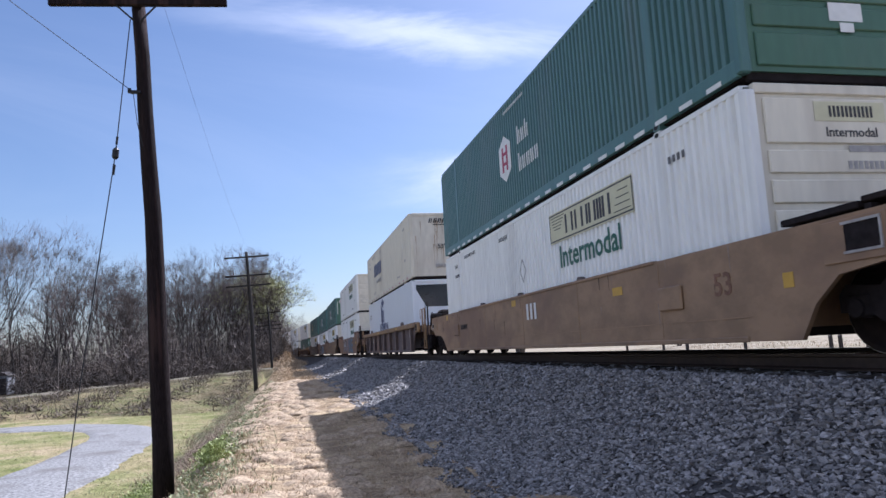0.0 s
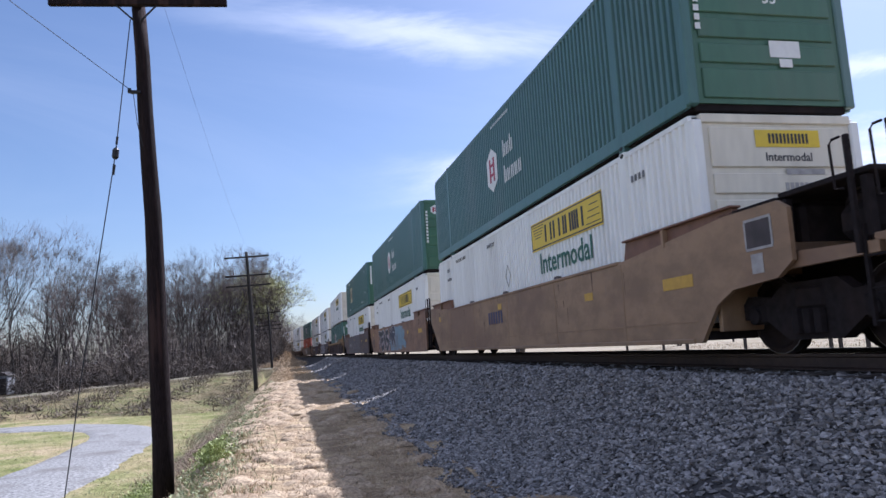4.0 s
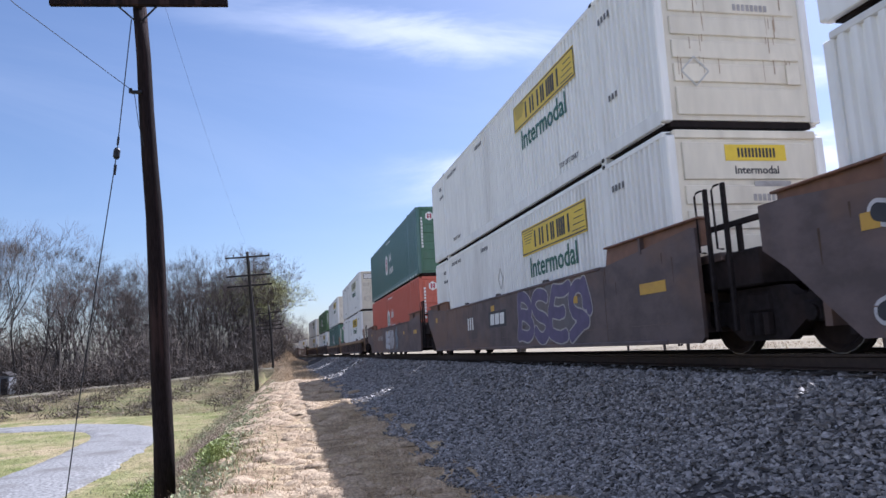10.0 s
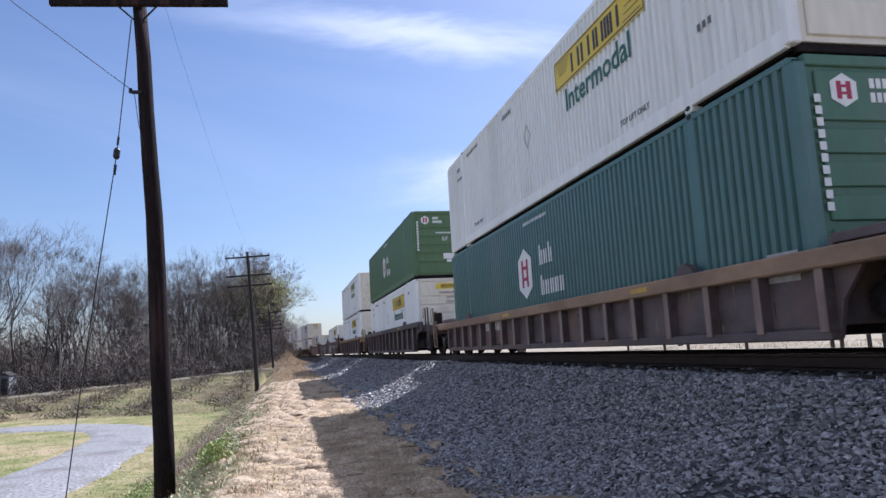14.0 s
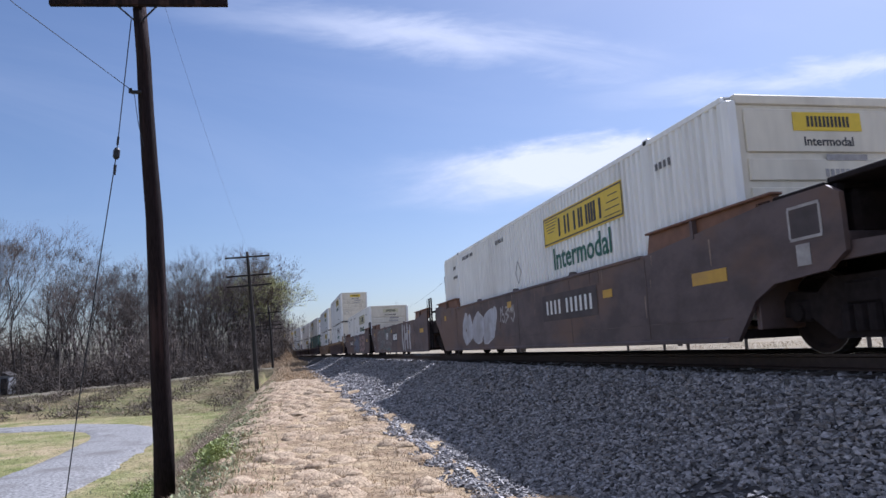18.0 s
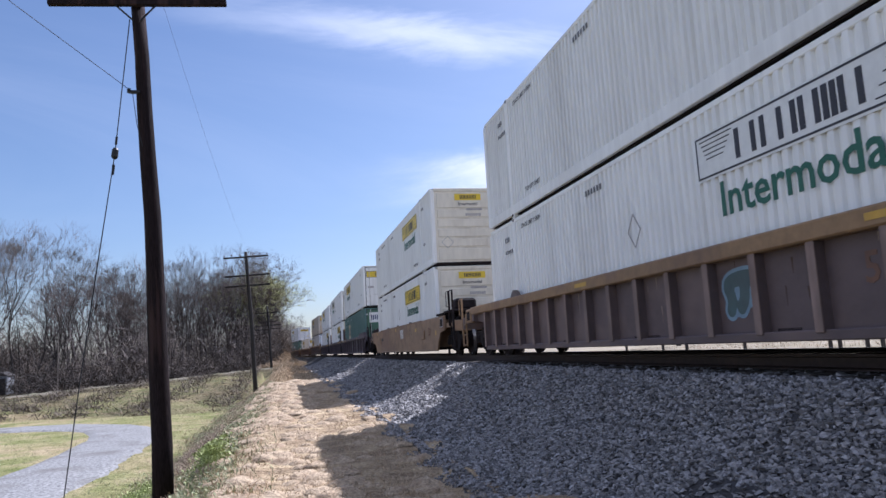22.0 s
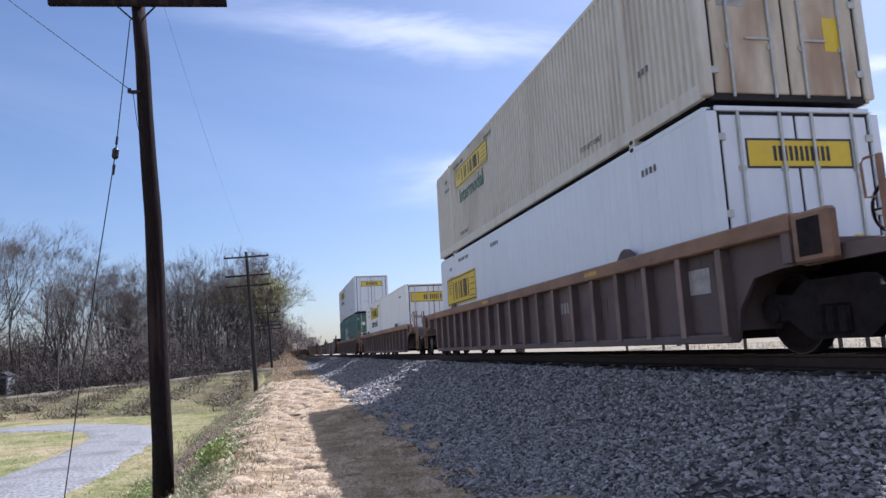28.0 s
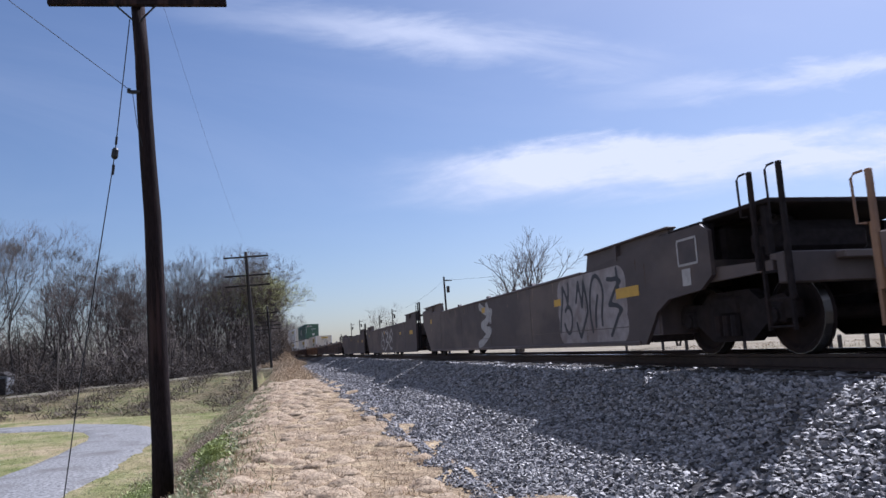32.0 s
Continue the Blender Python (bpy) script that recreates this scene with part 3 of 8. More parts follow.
def strip(name, line, width, mat, lift, label, crown=0.03):
    """A lane laid along a polyline, a little above the ground, with worn uneven edges."""
    pts = []
    for i in range(len(line) - 1):
        n = max(2, int(np.hypot(*(line[i + 1, :2] - line[i, :2])) / 0.6))
        for k in range(n):
            pts.append(line[i, :2] + (line[i + 1, :2] - line[i, :2]) * k / n)
    pts = np.array(pts)
    for _ in range(12):
        pts[1:-1] = (pts[:-2] + 2 * pts[1:-1] + pts[2:]) / 4
    d = np.gradient(pts, axis=0)
    nrm = np.stack([-d[:, 1], d[:, 0]], -1) / np.hypot(d[:, 0], d[:, 1])[:, None]
    across = np.linspace(-1, 1, 11)
    rng = np.random.default_rng(5)
    wob = 1 + np.convolve(rng.normal(0, 0.09, len(pts)), np.ones(5) / 5, "same")
    P = pts[:, None, :] + nrm[:, None, :] * (across[None, :, None] * width / 2 * wob[:, None, None])
    Z = ground_z(P[..., 0], P[..., 1]) + lift + crown * (1 - across ** 2)[None]
    Z[:, 0] -= lift + 0.05
    Z[:, -1] -= lift + 0.05
    v = np.concatenate([P, Z[..., None]], -1).reshape(-1, 3)
    m, n = P.shape[:2]
    i = (np.arange(m - 1)[:, None] * n + np.arange(n - 1)).ravel()
    ob = new(name, soup(name, v, np.stack([i, i + 1, i + n + 1, i + n], -1), mat, True))
    tagged(ob, label, "road", kind="structure")


strip("gravel_drive", DRIVE, 3.2, M["gravel"], 0.05, "pale grey gravel drive curving through the lawn")
strip("lane", LANE, 2.0, M["lane"], 0.05, "raised pale gravel lane climbing to the track")

# ---- the track ----
Y0, Y1 = -60.0, 320.0


def sweep(profile, step=2.0, y0=Y0, y1=Y1):
    """A cross-section (offset from the track's middle, height) swept along the track."""
    g = Geo()
    ss = [y0 + step * i for i in range(int((y1 - y0) / step) + 1)]
    n = len(profile)
    for s in ss:
        x, y, a = on_track(s)
        g.v += [(x + o * math.cos(a), y + o * math.sin(a), z) for o, z in profile]
    for i in range(len(ss) - 1):
        g.f += [(i * n + k, i * n + (k + 1) % n, (i + 1) * n + (k + 1) % n, (i + 1) * n + k) for k in range(n)]
    return g


BED = [(-4.55, -1.42), (-4.40, -1.28), (-3.6, -1.10), (-2.6, -0.72), (-1.95, -0.37), (-1.62, -0.235), (-1.2, -0.225), (1.2, -0.225),
       (1.62, -0.235), (1.95, -0.37), (2.6, -0.72), (3.6, -1.10), (4.40, -1.28), (4.55, -1.42)]


def bed_z(dx):
    return np.interp(dx, [p[0] for p in BED], [p[1] for p in BED])


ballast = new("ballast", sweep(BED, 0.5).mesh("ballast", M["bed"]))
tagged(ballast, "bed of grey crushed stone ballast with sloping shoulders", "ballast", kind="structure")


def stone_edge(y):
    """How far the ballast's ragged toe lies from the track's middle; it spreads over the verge near the eye."""
    return -4.90 - 0.14 * smooth(y, 12.0, 7.0) + 0.26 * np.abs(np.sin(y * 1.7 + np.sin(y * 0.6) * 2))


def build_rails():
    web = [(-0.07, -0.18), (0.07, -0.18), (0.07, -0.165), (0.012, -0.145), (0.010, -0.045), (0.036, -0.034), (0.036, -0.003), (-0.036, -0.003),
           (-0.036, -0.034), (-0.010, -0.045), (-0.012, -0.145), (-0.07, -0.165)]
    head = [(-0.033, -0.0035), (0.033, -0.0035), (0.026, 0.0), (-0.026, 0.0)]
    for side in (-1, 1):
        rail = tagged(new("rail", sweep([(o + side * 0.755, z) for o, z in web], 2.0).mesh("rail", M["rail"])),
                      "rusty steel rail with a bright worn head on ties", "rail", "rails of the track")
        part("rail_head", sweep([(o + side * 0.755, z) for o, z in head], 2.0), M["rail_head"], rail, "polished running surface")


build_rails()


def build_ties():
    rng = random.Random(4)
    me = [Geo().box(-1.3 - rng.uniform(0, .05), 1.3 + rng.uniform(0, .05), -0.115, 0.115, -0.36, -0.185, 0.012).mesh("tie", M["tie"]) for _ in range(4)]
    base = tagged(new("track_ties"), "dark creosoted wooden ties half buried in ballast", "ties", kind="structure")
    rest = Geo()
    for i in range(560):
        s = -40 + i * 0.53
        x, y, a = on_track(s)
        m = Matrix.Translation((x, y, rng.uniform(-0.012, 0.006))) @ Matrix.Rotation(a + rng.uniform(-.012, .012), 4, "Z")
        if 3 < s < 155:
            part("tie", rng.choice(me), None, base, at=m)
        else:
            src = me[0]
            rest.add([m @ w.co for w in src.vertices], [tuple(p.vertices) for p in src.polygons])
    far = part("far_ties", rest, M["tie"], base)
    far["kind"] = "stuff"


build_ties()

# ---- containers ----
CL, CW, CH = 16.154, 2.591, 2.896
HALF, SIDE = CL / 2, CW / 2
POST40 = 6.05        # the lifting posts, forty feet apart
_made = {}


def once(key, make):
    if key not in _made:
        _made[key] = make()
    return _made[key]


def corrugated_side(sx, flat):
    """A pressed side wall between the posts; sx: which side."""
    g = Geo()
    if sx > 0:
        return g.box(SIDE - 0.06, SIDE - 0.02, -HALF + 0.12, HALF - 0.12, 0.15, CH - 0.11)
    for y0, y1 in ((-HALF + 0.12, -POST40 - 0.09), (-POST40 + 0.09, POST40 - 0.09), (POST40 + 0.09, HALF - 0.12)):
        if flat:
            n = max(1, round((y1 - y0) / 0.27))
            w = (y1 - y0) / n
            pts = []
            for i in range(n):
                pts += [(SIDE - 0.014, y0 + i * w), (SIDE - 0.004, y0 + i * w + 0.012), (SIDE - 0.004, y0 + (i + 1) * w - 0.012), (SIDE - 0.014, y0 + (i + 1) * w)]
        else:
            n = max(1, round((y1 - y0) / 0.168))
            w = (y1 - y0) / n
            pts = []
            for i in range(n):
                o = y0 + i * w
                pts += [(SIDE - 0.004, o), (SIDE - 0.004, o + 0.46 * w), (SIDE - 0.046, o + 0.57 * w), (SIDE - 0.046, o + 0.89 * w)]
            pts.append((SIDE - 0.004, y1))
        ring = pts + [(SIDE - 0.075, y1), (SIDE - 0.075, y0)]
        g.prism([(x * sx, y) for x, y in ring], 2, 0.15, CH - 0.11)
    return g


def front_wall(style):
    g = Geo().box(-SIDE + 0.1, SIDE - 0.1, -HALF + 0.035, -HALF + 0.10, 0.13, CH - 0.10)
    if style == "flat":
        for i in range(4):
            g.box(-SIDE + 0.12 + i * 0.59, -SIDE + 0.12 + i * 0.59 + 0.58, -HALF + 0.026, -HALF + 0.036, 0.2, CH - 0.16, 0.004)
        return g
    return g


def front_panels(wall, emat, key):
    for z0, z1 in ((0.20, 0.62), (0.70, 0.98), (1.06, 1.34), (1.42, 1.70), (1.78, 2.06), (2.14, CH - 0.20)):
        part("panel", once(("panel", key, z0), lambda: Geo().box(-SIDE + 0.24, SIDE - 0.24, -HALF + 0.006, -HALF + 0.037, z0, z1, 0.014).mesh("panel", emat)), None, wall)


def container(colour, label, style="ribbed", door=False, end_colour=None, door_colour=None, plain_end=False):
    """A 53-foot box on its base; its end towards -y is the pressed front, or the doors."""
    mat = M[colour]
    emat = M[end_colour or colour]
    box = tagged(new("shipping_container"), label, "container", "containers of the train")
    flat = style == "flat"
    for sx in (-1, 1):
        part("side_wall", once(("side", colour, sx, flat), lambda: corrugated_side(sx, flat).mesh("side_wall", mat)), mat, box)
        part("top_rail", once(("top", colour, sx), lambda: Geo().box(*sorted((sx * (SIDE - 0.07), sx * SIDE)), -HALF + 0.1, HALF - 0.1, CH - 0.115, CH - 0.03, 0.012).mesh("top_rail", mat)), mat, box)
        part("bottom_rail", once(("bot", colour, sx), lambda: Geo().box(*sorted((sx * (SIDE - 0.08), sx * (SIDE + 0.001))), -HALF + 0.1, HALF - 0.1, 0.075, 0.30 if not flat else 0.22, 0.012).mesh("bottom_rail", mat)), mat, box)
        for sy in (-1, 1):
            part("corner_post", once(("post", colour, sx, sy), lambda: Geo().box(*sorted((sx * (SIDE - 0.15), sx * SIDE)), *sorted((sy * (HALF - 0.14), sy * HALF)), 0.10, CH - 0.10, 0.02).mesh("corner_post", mat)), emat, box)
            part("lifting_post", once(("lift", colour, sx, sy), lambda: Geo().box(*sorted((sx * (SIDE - 0.08), sx * (SIDE + 0.002))), *sorted((sy * POST40 - 0.095, sy * POST40 + 0.095)), 0.10, CH - 0.10, 0.015).mesh("lifting_post", mat)), mat, box)
            for z in (0.0, CH - 0.118):
                fitting = part("corner_casting", once(("cast", colour, sx, sy, z), lambda: Geo().box(*sorted((sx * (SIDE - 0.16), sx * (SIDE + 0.003))), *sorted((sy * POST40 - 0.09, sy * POST40 + 0.09)), z, z + 0.118, 0.015).mesh("corner_casting", mat)), mat, box)
                if sx < 0:
                    part("casting_hole", once(("hole", sy, z), lambda: Geo().prism([(sy * POST40 + 0.060 * math.cos(k * math.pi / 5), z + 0.060 + 0.036 * math.sin(k * math.pi / 5)) for k in range(10)], 0, -SIDE - 0.006, -SIDE - 0.002).mesh("casting_hole", M["seal"])), None, fitting, "dark lifting hole")
    part("roof", once(("roof", colour), lambda: Geo().box(-SIDE + 0.05, SIDE - 0.05, -HALF + 0.1, HALF - 0.1, CH - 0.05, CH - 0.03).mesh("roof", mat)), mat, box)
    part("floor", once("floor", lambda: Geo().box(-SIDE + 0.09, SIDE - 0.09, -HALF + 0.12, HALF - 0.12, 0.06, 0.16).mesh("floor", M["underframe"])), None, box)
    part("rear_wall", once(("rear", colour), lambda: Geo().box(-SIDE + 0.1, SIDE - 0.1, HALF - 0.10, HALF - 0.04, 0.1, CH - 0.08).mesh("rear_wall", mat)), mat, box)
    if not door:
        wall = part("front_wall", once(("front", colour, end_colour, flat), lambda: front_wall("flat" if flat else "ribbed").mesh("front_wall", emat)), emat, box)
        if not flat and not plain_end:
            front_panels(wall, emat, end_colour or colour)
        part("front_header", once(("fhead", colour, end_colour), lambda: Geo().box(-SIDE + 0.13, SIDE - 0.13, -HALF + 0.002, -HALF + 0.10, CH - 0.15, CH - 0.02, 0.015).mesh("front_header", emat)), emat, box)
        part("front_sill", once("fsill", lambda: Geo().box(-SIDE + 0.13, SIDE - 0.13, -HALF + 0.07, -HALF + 0.14, 0.03, 0.16, 0.01).mesh("front_sill", M["underframe"])), None, box)
    else:
        dm = M[door_colour or colour]
        part("door_frame", once("dframe", lambda: Geo().box(-SIDE + 0.12, SIDE - 0.12, -HALF + 0.05, -HALF + 0.10, 0.06, CH - 0.03).mesh("door_frame", M["seal"])), None, box)
        part("door_header", once(("dhead", colour), lambda: Geo().box(-SIDE + 0.13, SIDE - 0.13, -HALF + 0.01, -HALF + 0.06, CH - 0.10, CH - 0.03, 0.012).mesh("door_header", mat)), mat, box)
        for sx in (-1, 1):
            leaf = part("door", once(("leaf", door_colour or colour, sx), lambda: Geo().box(*sorted((sx * 0.018, sx * (SIDE - 0.195))), -HALF + 0.022, -HALF + 0.055, 0.145, CH - 0.150, 0.012).mesh("door", dm)), dm, box)
            for k, x in enumerate((0.24, 0.86)):
                part("locking_bar", once(("bar", sx, k), lambda: Geo().tube([(sx * x, -HALF + 0.0, 0.09), (sx * x, -HALF + 0.0, CH - 0.10)], 0.021, 8).box(sx * x - 0.05, sx * x + 0.05, -HALF + 0.002, -HALF + 0.022, 0.75, 0.82).box(sx * x - 0.05, sx * x + 0.05, -HALF + 0.002, -HALF + 0.022, 2.0, 2.07).mesh("locking_bar", M["steel_bar"])), None, leaf)
            part("door_handle", once(("hand", sx), lambda: Geo().box(*sorted((sx * 0.22, sx * 0.62)), -HALF - 0.006, -HALF + 0.012, 0.88, 0.915, 0.006).mesh("door_handle", M["steel_bar"])), None, leaf)
            for z in (0.45, 1.45, 2.45):
                part("hinge", once(("hinge", sx, z), lambda: Geo().box(*sorted((sx * (SIDE - 0.24), sx * (SIDE - 0.10))), -HALF + 0.002, -HALF + 0.03, z - 0.05, z + 0.05, 0.008).mesh("hinge", M["steel_bar"])), None, leaf)
    return box


def bars(g, x0, x1, z0, z1, n, rng, gap=0.25):
    """Unreadable writing: upright strokes in a row, in the plane of the wall."""
    w = (x1 - x0) / n
    for i in range(n):
        a = x0 + i * w
        g.box(a + w * gap / 2, a + w * (1 - gap / 2), z0, z1, 0.0, 0.004)
    return g


def plate(x0, x1, z0, z1, t=0.004):
    return Geo().box(x0, x1, z0, z1, 0.0, t)


def mark_small(box, rng_seed, ink):
    """Small stencilled marks along the side, too small to read."""
    for y, z, n, h in ((6.6, 2.45, 3, 0.11), (6.5, 2.15, 5, 0.09), (-6.5, 2.4, 4, 0.10), (1.6, 2.55, 6, 0.10), (-6.6, 1.0, 3, 0.10)):
        part("stencil", once(("stencil", ink, n, h), lambda: bars(Geo(), -n * 0.06, n * 0.06, -h / 2, h / 2, n, None, 0.45).mesh("stencil", M[ink])), None, box, at=side_face(y, z, -SIDE - 0.001))["kind"] = "stuff"
    for text, y, z in (("STACK LIMIT 3 HIGH", 4.9, 2.60), ("TOP LIFT ONLY", 4.6, 0.46), ("TOP LIFT ONLY", -4.6, 0.46)):
        part("stencil", once(("word", text, ink), lambda: words(text, 0.098, M[ink])), None, box, "stencilled words " + text.lower(), at=side_face(y, z, -SIDE - 0.001))


def freight_sign(box, pale=False, front_near=True, full=True, low=False):
    """The maker's yellow panel with dark bars for its name, and the word below it."""
    y = -3.40 if front_near else 3.50
    z = 2.20
    film = M["ink_white" if pale == "white" else ("sign_pale" if pale else "sign_yellow")]
    if low:
        y, z = 5.4, 1.72
    def panel():
        g = plate(-1.80, 1.80, -0.30, 0.30)
        return g.mesh("sign_panel", film)
    sign = part("sign_panel", once(("panel", pale), panel), None, box, "yellow panel with dark bars" if not pale else "faded pale panel with dark bars", at=side_face(y, z, -SIDE - 0.001) @ Matrix.Diagonal((1, 1.5 if low else 1, 1, 1)))
    def name():
        g = Geo()
        x = -0.98
        for strokes, gap in (((0.0,), 0.30), ((0.0, 0.17), 0.46), ((0.0, 0.22), 0.34), ((0.0, 0.22), 0.34), ((0.0, 0.11, 0.22), 0.36), ((0.09,), 0.0)):
            for o in strokes:
                g.box(x + o, x + o + 0.085, -0.18, 0.18, 0.004, 0.008)
            x += gap
        for k in range(5):
            g.box(-1.70 + k * 0.03, -1.02 - k * 0.05, 0.20 - k * 0.06, 0.215 - k * 0.06, 0.004, 0.0075)
        for z0 in (-0.27, 0.25):
            g.box(-1.78, 1.78, z0, z0 + 0.025, 0.004, 0.007)
        for x0 in (-1.79, 1.765):
            g.box(x0, x0 + 0.025, -0.27, 0.275, 0.004, 0.0068)
        for k in range(4):
            g.box(1.10 + k * 0.06, 1.70 - k * 0.02, -0.20 + k * 0.11, -0.185 + k * 0.11, 0.004, 0.0075)
        return g.mesh("lettering", M["ink"])
    part("lettering", once("lettering", name), None, sign)
    if full:
        tall = 0.44
        part("lettering", once("intermodal", lambda: words("Intermodal", tall, M["ink_green"])), None, box, "dark green word Intermodal",
             at=side_face(y + 0.05, z - 0.62, -SIDE - 0.002))


def hub_logo(box, white_only=False):
    """A pale hexagon with a red ladder shape, and white bars for the name."""
    def hexagon():
        g = Geo()
        ring = [(0.0, 0.57), (0.45, 0.32), (0.45, -0.32), (0.0, -0.57), (-0.45, -0.32), (-0.45, 0.32)]
        g.prism(ring, 2, 0.0, 0.004)
        return g.mesh("hexagon_badge", M["ink_white"])
    b = part("hexagon_badge", once("hexagon", hexagon), None, box, "white hexagon badge", at=side_face(1.0, 1.52, -SIDE - 0.001))
    def ladder():
        g = Geo()
        for x in (-0.22, 0.10):
            g.box(x, x + 0.12, -0.31, 0.31, 0.004, 0.008)
        for z in (-0.16, 0.09):
            g.box(-0.11, 0.11, z, z + 0.075, 0.004, 0.0075)
        return g.mesh("badge_symbol", M["ink_green" if white_only else "ink_red"])
    part("badge_symbol", once(("ladder", white_only), ladder), None, b)
    def name():
        g = Geo()
        for z, letters in ((0.30, 3), (-0.34, 5)):
            for i in range(letters):
                a = -0.62 + i * 0.27
                tall = z + (0.22 if i == 0 or (letters == 3 and i == 2) else 0.10)
                g.box(a, a + 0.07, z - 0.20, tall, 0.0, 0.004)
                g.box(a + 0.125, a + 0.185, z - 0.20, z + 0.10, 0.0, 0.004)
        return g.mesh("lettering", M["ink_white"])
    part("lettering", once("hub_name", name), None, box, "white bars of lettering", at=side_face(-0.60, 1.50, -SIDE - 0.001))
    part("stencil", once("hub_stencil", lambda: bars(Geo(), -0.75, 0.75, -0.035, 0.035, 18, None, 0.5).mesh("stencil", M["ink_white"])), None, box,
         at=side_face(0.2, 2.62, -SIDE - 0.001))


def end_signs(box, kind, seed):
    """What is on the near end: badges, number bars, placards."""
    rng = random.Random(seed)
    y = -HALF - 0.002
    if kind == "yellow" or kind == "pale":
        film = M["sign_yellow" if kind == "yellow" else "sign_pale"]
        if seed == 9:
            w = part("wide_sign", once("wsign", lambda: plate(-1.0, 1.0, -0.19, 0.19).mesh("wide_sign", M["ink_white"])), None, box, "wide white sign with a dark border", at=end_face(0.0, CH - 0.38, -HALF + 0.0005))
            part("sign_border", once("wborder", lambda: Geo().box(-1.0, 1.0, 0.165, 0.19, 0, 0.006).box(-1.0, 1.0, -0.19, -0.165, 0, 0.006).box(-1.0, -0.975, -0.165, 0.165, 0, 0.006).box(0.975, 1.0, -0.165, 0.165, 0, 0.006).mesh("sign_border", M["ink"])), None, w)
        s = part("end_sign", once(("esign", kind), lambda: plate(-0.50, 0.50, -0.12, 0.12).mesh("end_sign", film)), None, box, "small yellow sign with dark bars", at=end_face(0.12, CH - 0.36, -HALF + 0.002))
        part("lettering", once("esign_bars", lambda: bars(Geo(), -0.31, 0.33, -0.07, 0.07, 11, rng, 0.42).mesh("lettering", M["ink"]).copy()), None, s, at=Matrix.Translation((0, 0, 0.004)))
        part("lettering", once("esign_word", lambda: words("Intermodal", 0.12, M["ink"])), None, box, at=end_face(0.12, CH - 0.62, -HALF + 0.003))
        def marks():
            g = Geo()
            bars(g, -0.05, 0.55, -0.05, 0.05, 8, rng, 0.3)
            g.box(0.0, 0.60, 0.16, 0.24, 0, 0.004)
            return g.mesh("number", M["ink_grey"])
        part("number", once("end_marks", marks), None, box, at=end_face(0.05, CH - 1.02, -HALF + 0.003))
        def placard():
            g = Geo()
            for a, b in (((-0.22, 0), (0, 0.22)), ((0, 0.22), (0.22, 0)), ((0.22, 0), (0, -0.22)), ((0, -0.22), (-0.22, 0))):
                d = Vector((b[0] - a[0], b[1] - a[1])).normalized() * 0.012
                n = (-d.y, d.x)
                g.prism([(a[0] + n[0], a[1] + n[1]), (b[0] + n[0], b[1] + n[1]), (b[0] - n[0], b[1] - n[1]), (a[0] - n[0], a[1] - n[1])], 2, 0, 0.004)
            return g.mesh("placard_holder", M["steel_bar"])
        part("placard_holder", once("placard", placard), None, box, at=end_face(-0.72, 0.86, -HALF + 0.003))
        part("document_box", once("docbox", lambda: plate(-0.11, 0.11, -0.15, 0.15, 0.02).mesh("document_box", M["cream"])), None, box, at=end_face(0.90, 0.84, -HALF + 0.003))
        if seed % 2:
            part("sticker", once("sticker", lambda: plate(-0.06, 0.06, -0.06, 0.06).mesh("sticker", M["sign_yellow"])), None, box, at=end_face(0.20, 0.80, -HALF + 0.003))
        if seed % 3 == 0:
            def streaks():
                g, r = Geo(), random.Random(9)
                for x in (-0.62, 0.58):
                    for k in range(14):
                        a = x + r.gauss(0, 0.16)
                        top = r.choice((1.06, 1.40, 1.74, 2.10)) + r.uniform(-0.03, 0.03)
                        g.box(a, a + r.uniform(0.006, 0.020), top - r.uniform(0.10, 0.34), top, 0.0002 * k, 0.0002 * k + 0.001)
                return g.mesh("rust_streaks", once("rust_mat", lambda: material("rust_stain", (0.40, 0.31, 0.22), 0.9, 0, 0.3, 12, 2, 0)))
            part("rust_streaks", once("streaks", streaks), None, box, at=end_face(0, 0, -HALF + 0.0045))["kind"] = "stuff"
    elif kind == "hub":
        b = part("hexagon_badge", once("ehex", lambda: Geo().prism([(0.19 * math.sin(k * math.pi / 3), 0.19 * math.cos(k * math.pi / 3)) for k in range(6)], 2, 0, 0.004).mesh("hexagon_badge", M["ink_white"])), None, box, "white hexagon badge", at=end_face(-0.72, CH - 0.42, -HALF + 0.002))
        if seed == 1:
            part("badge_symbol", once("ehexb", lambda: Geo().box(-0.09, -0.03, -0.1, 0.1, 0.004, 0.007).box(0.03, 0.09, -0.1, 0.1, 0.004, 0.007).box(-0.05, 0.05, -0.05, -0.02, 0.004, 0.0065).box(-0.05, 0.05, 0.03, 0.06, 0.004, 0.0065).mesh("badge_symbol", M["ink_red"])), None, b)
        def name():
            g = Geo()
            bars(g, -0.40, -0.14, 0.03, 0.14, 3, rng, 0.3)
            bars(g, -0.40, 0.02, -0.13, -0.02, 5, rng, 0.3)
            bars(g, -0.28, 0.70, -0.58, -0.52, 12, rng, 0.3)
            for k in range(10):
                g.box(-1.10, -1.02, -0.14 - k * 0.13, -0.05 - k * 0.13, 0, 0.004)
            return g.mesh("lettering", M["ink_white"])
        part("lettering", once("ehname", name), None, box, at=end_face(0, CH - 0.42, -HALF + 0.003))
        part("lettering", once("e53", lambda: words("53'", 0.17, M["ink_white"])), None, box, "white figures 53", at=end_face(0.12, 1.66, -HALF + 0.003))
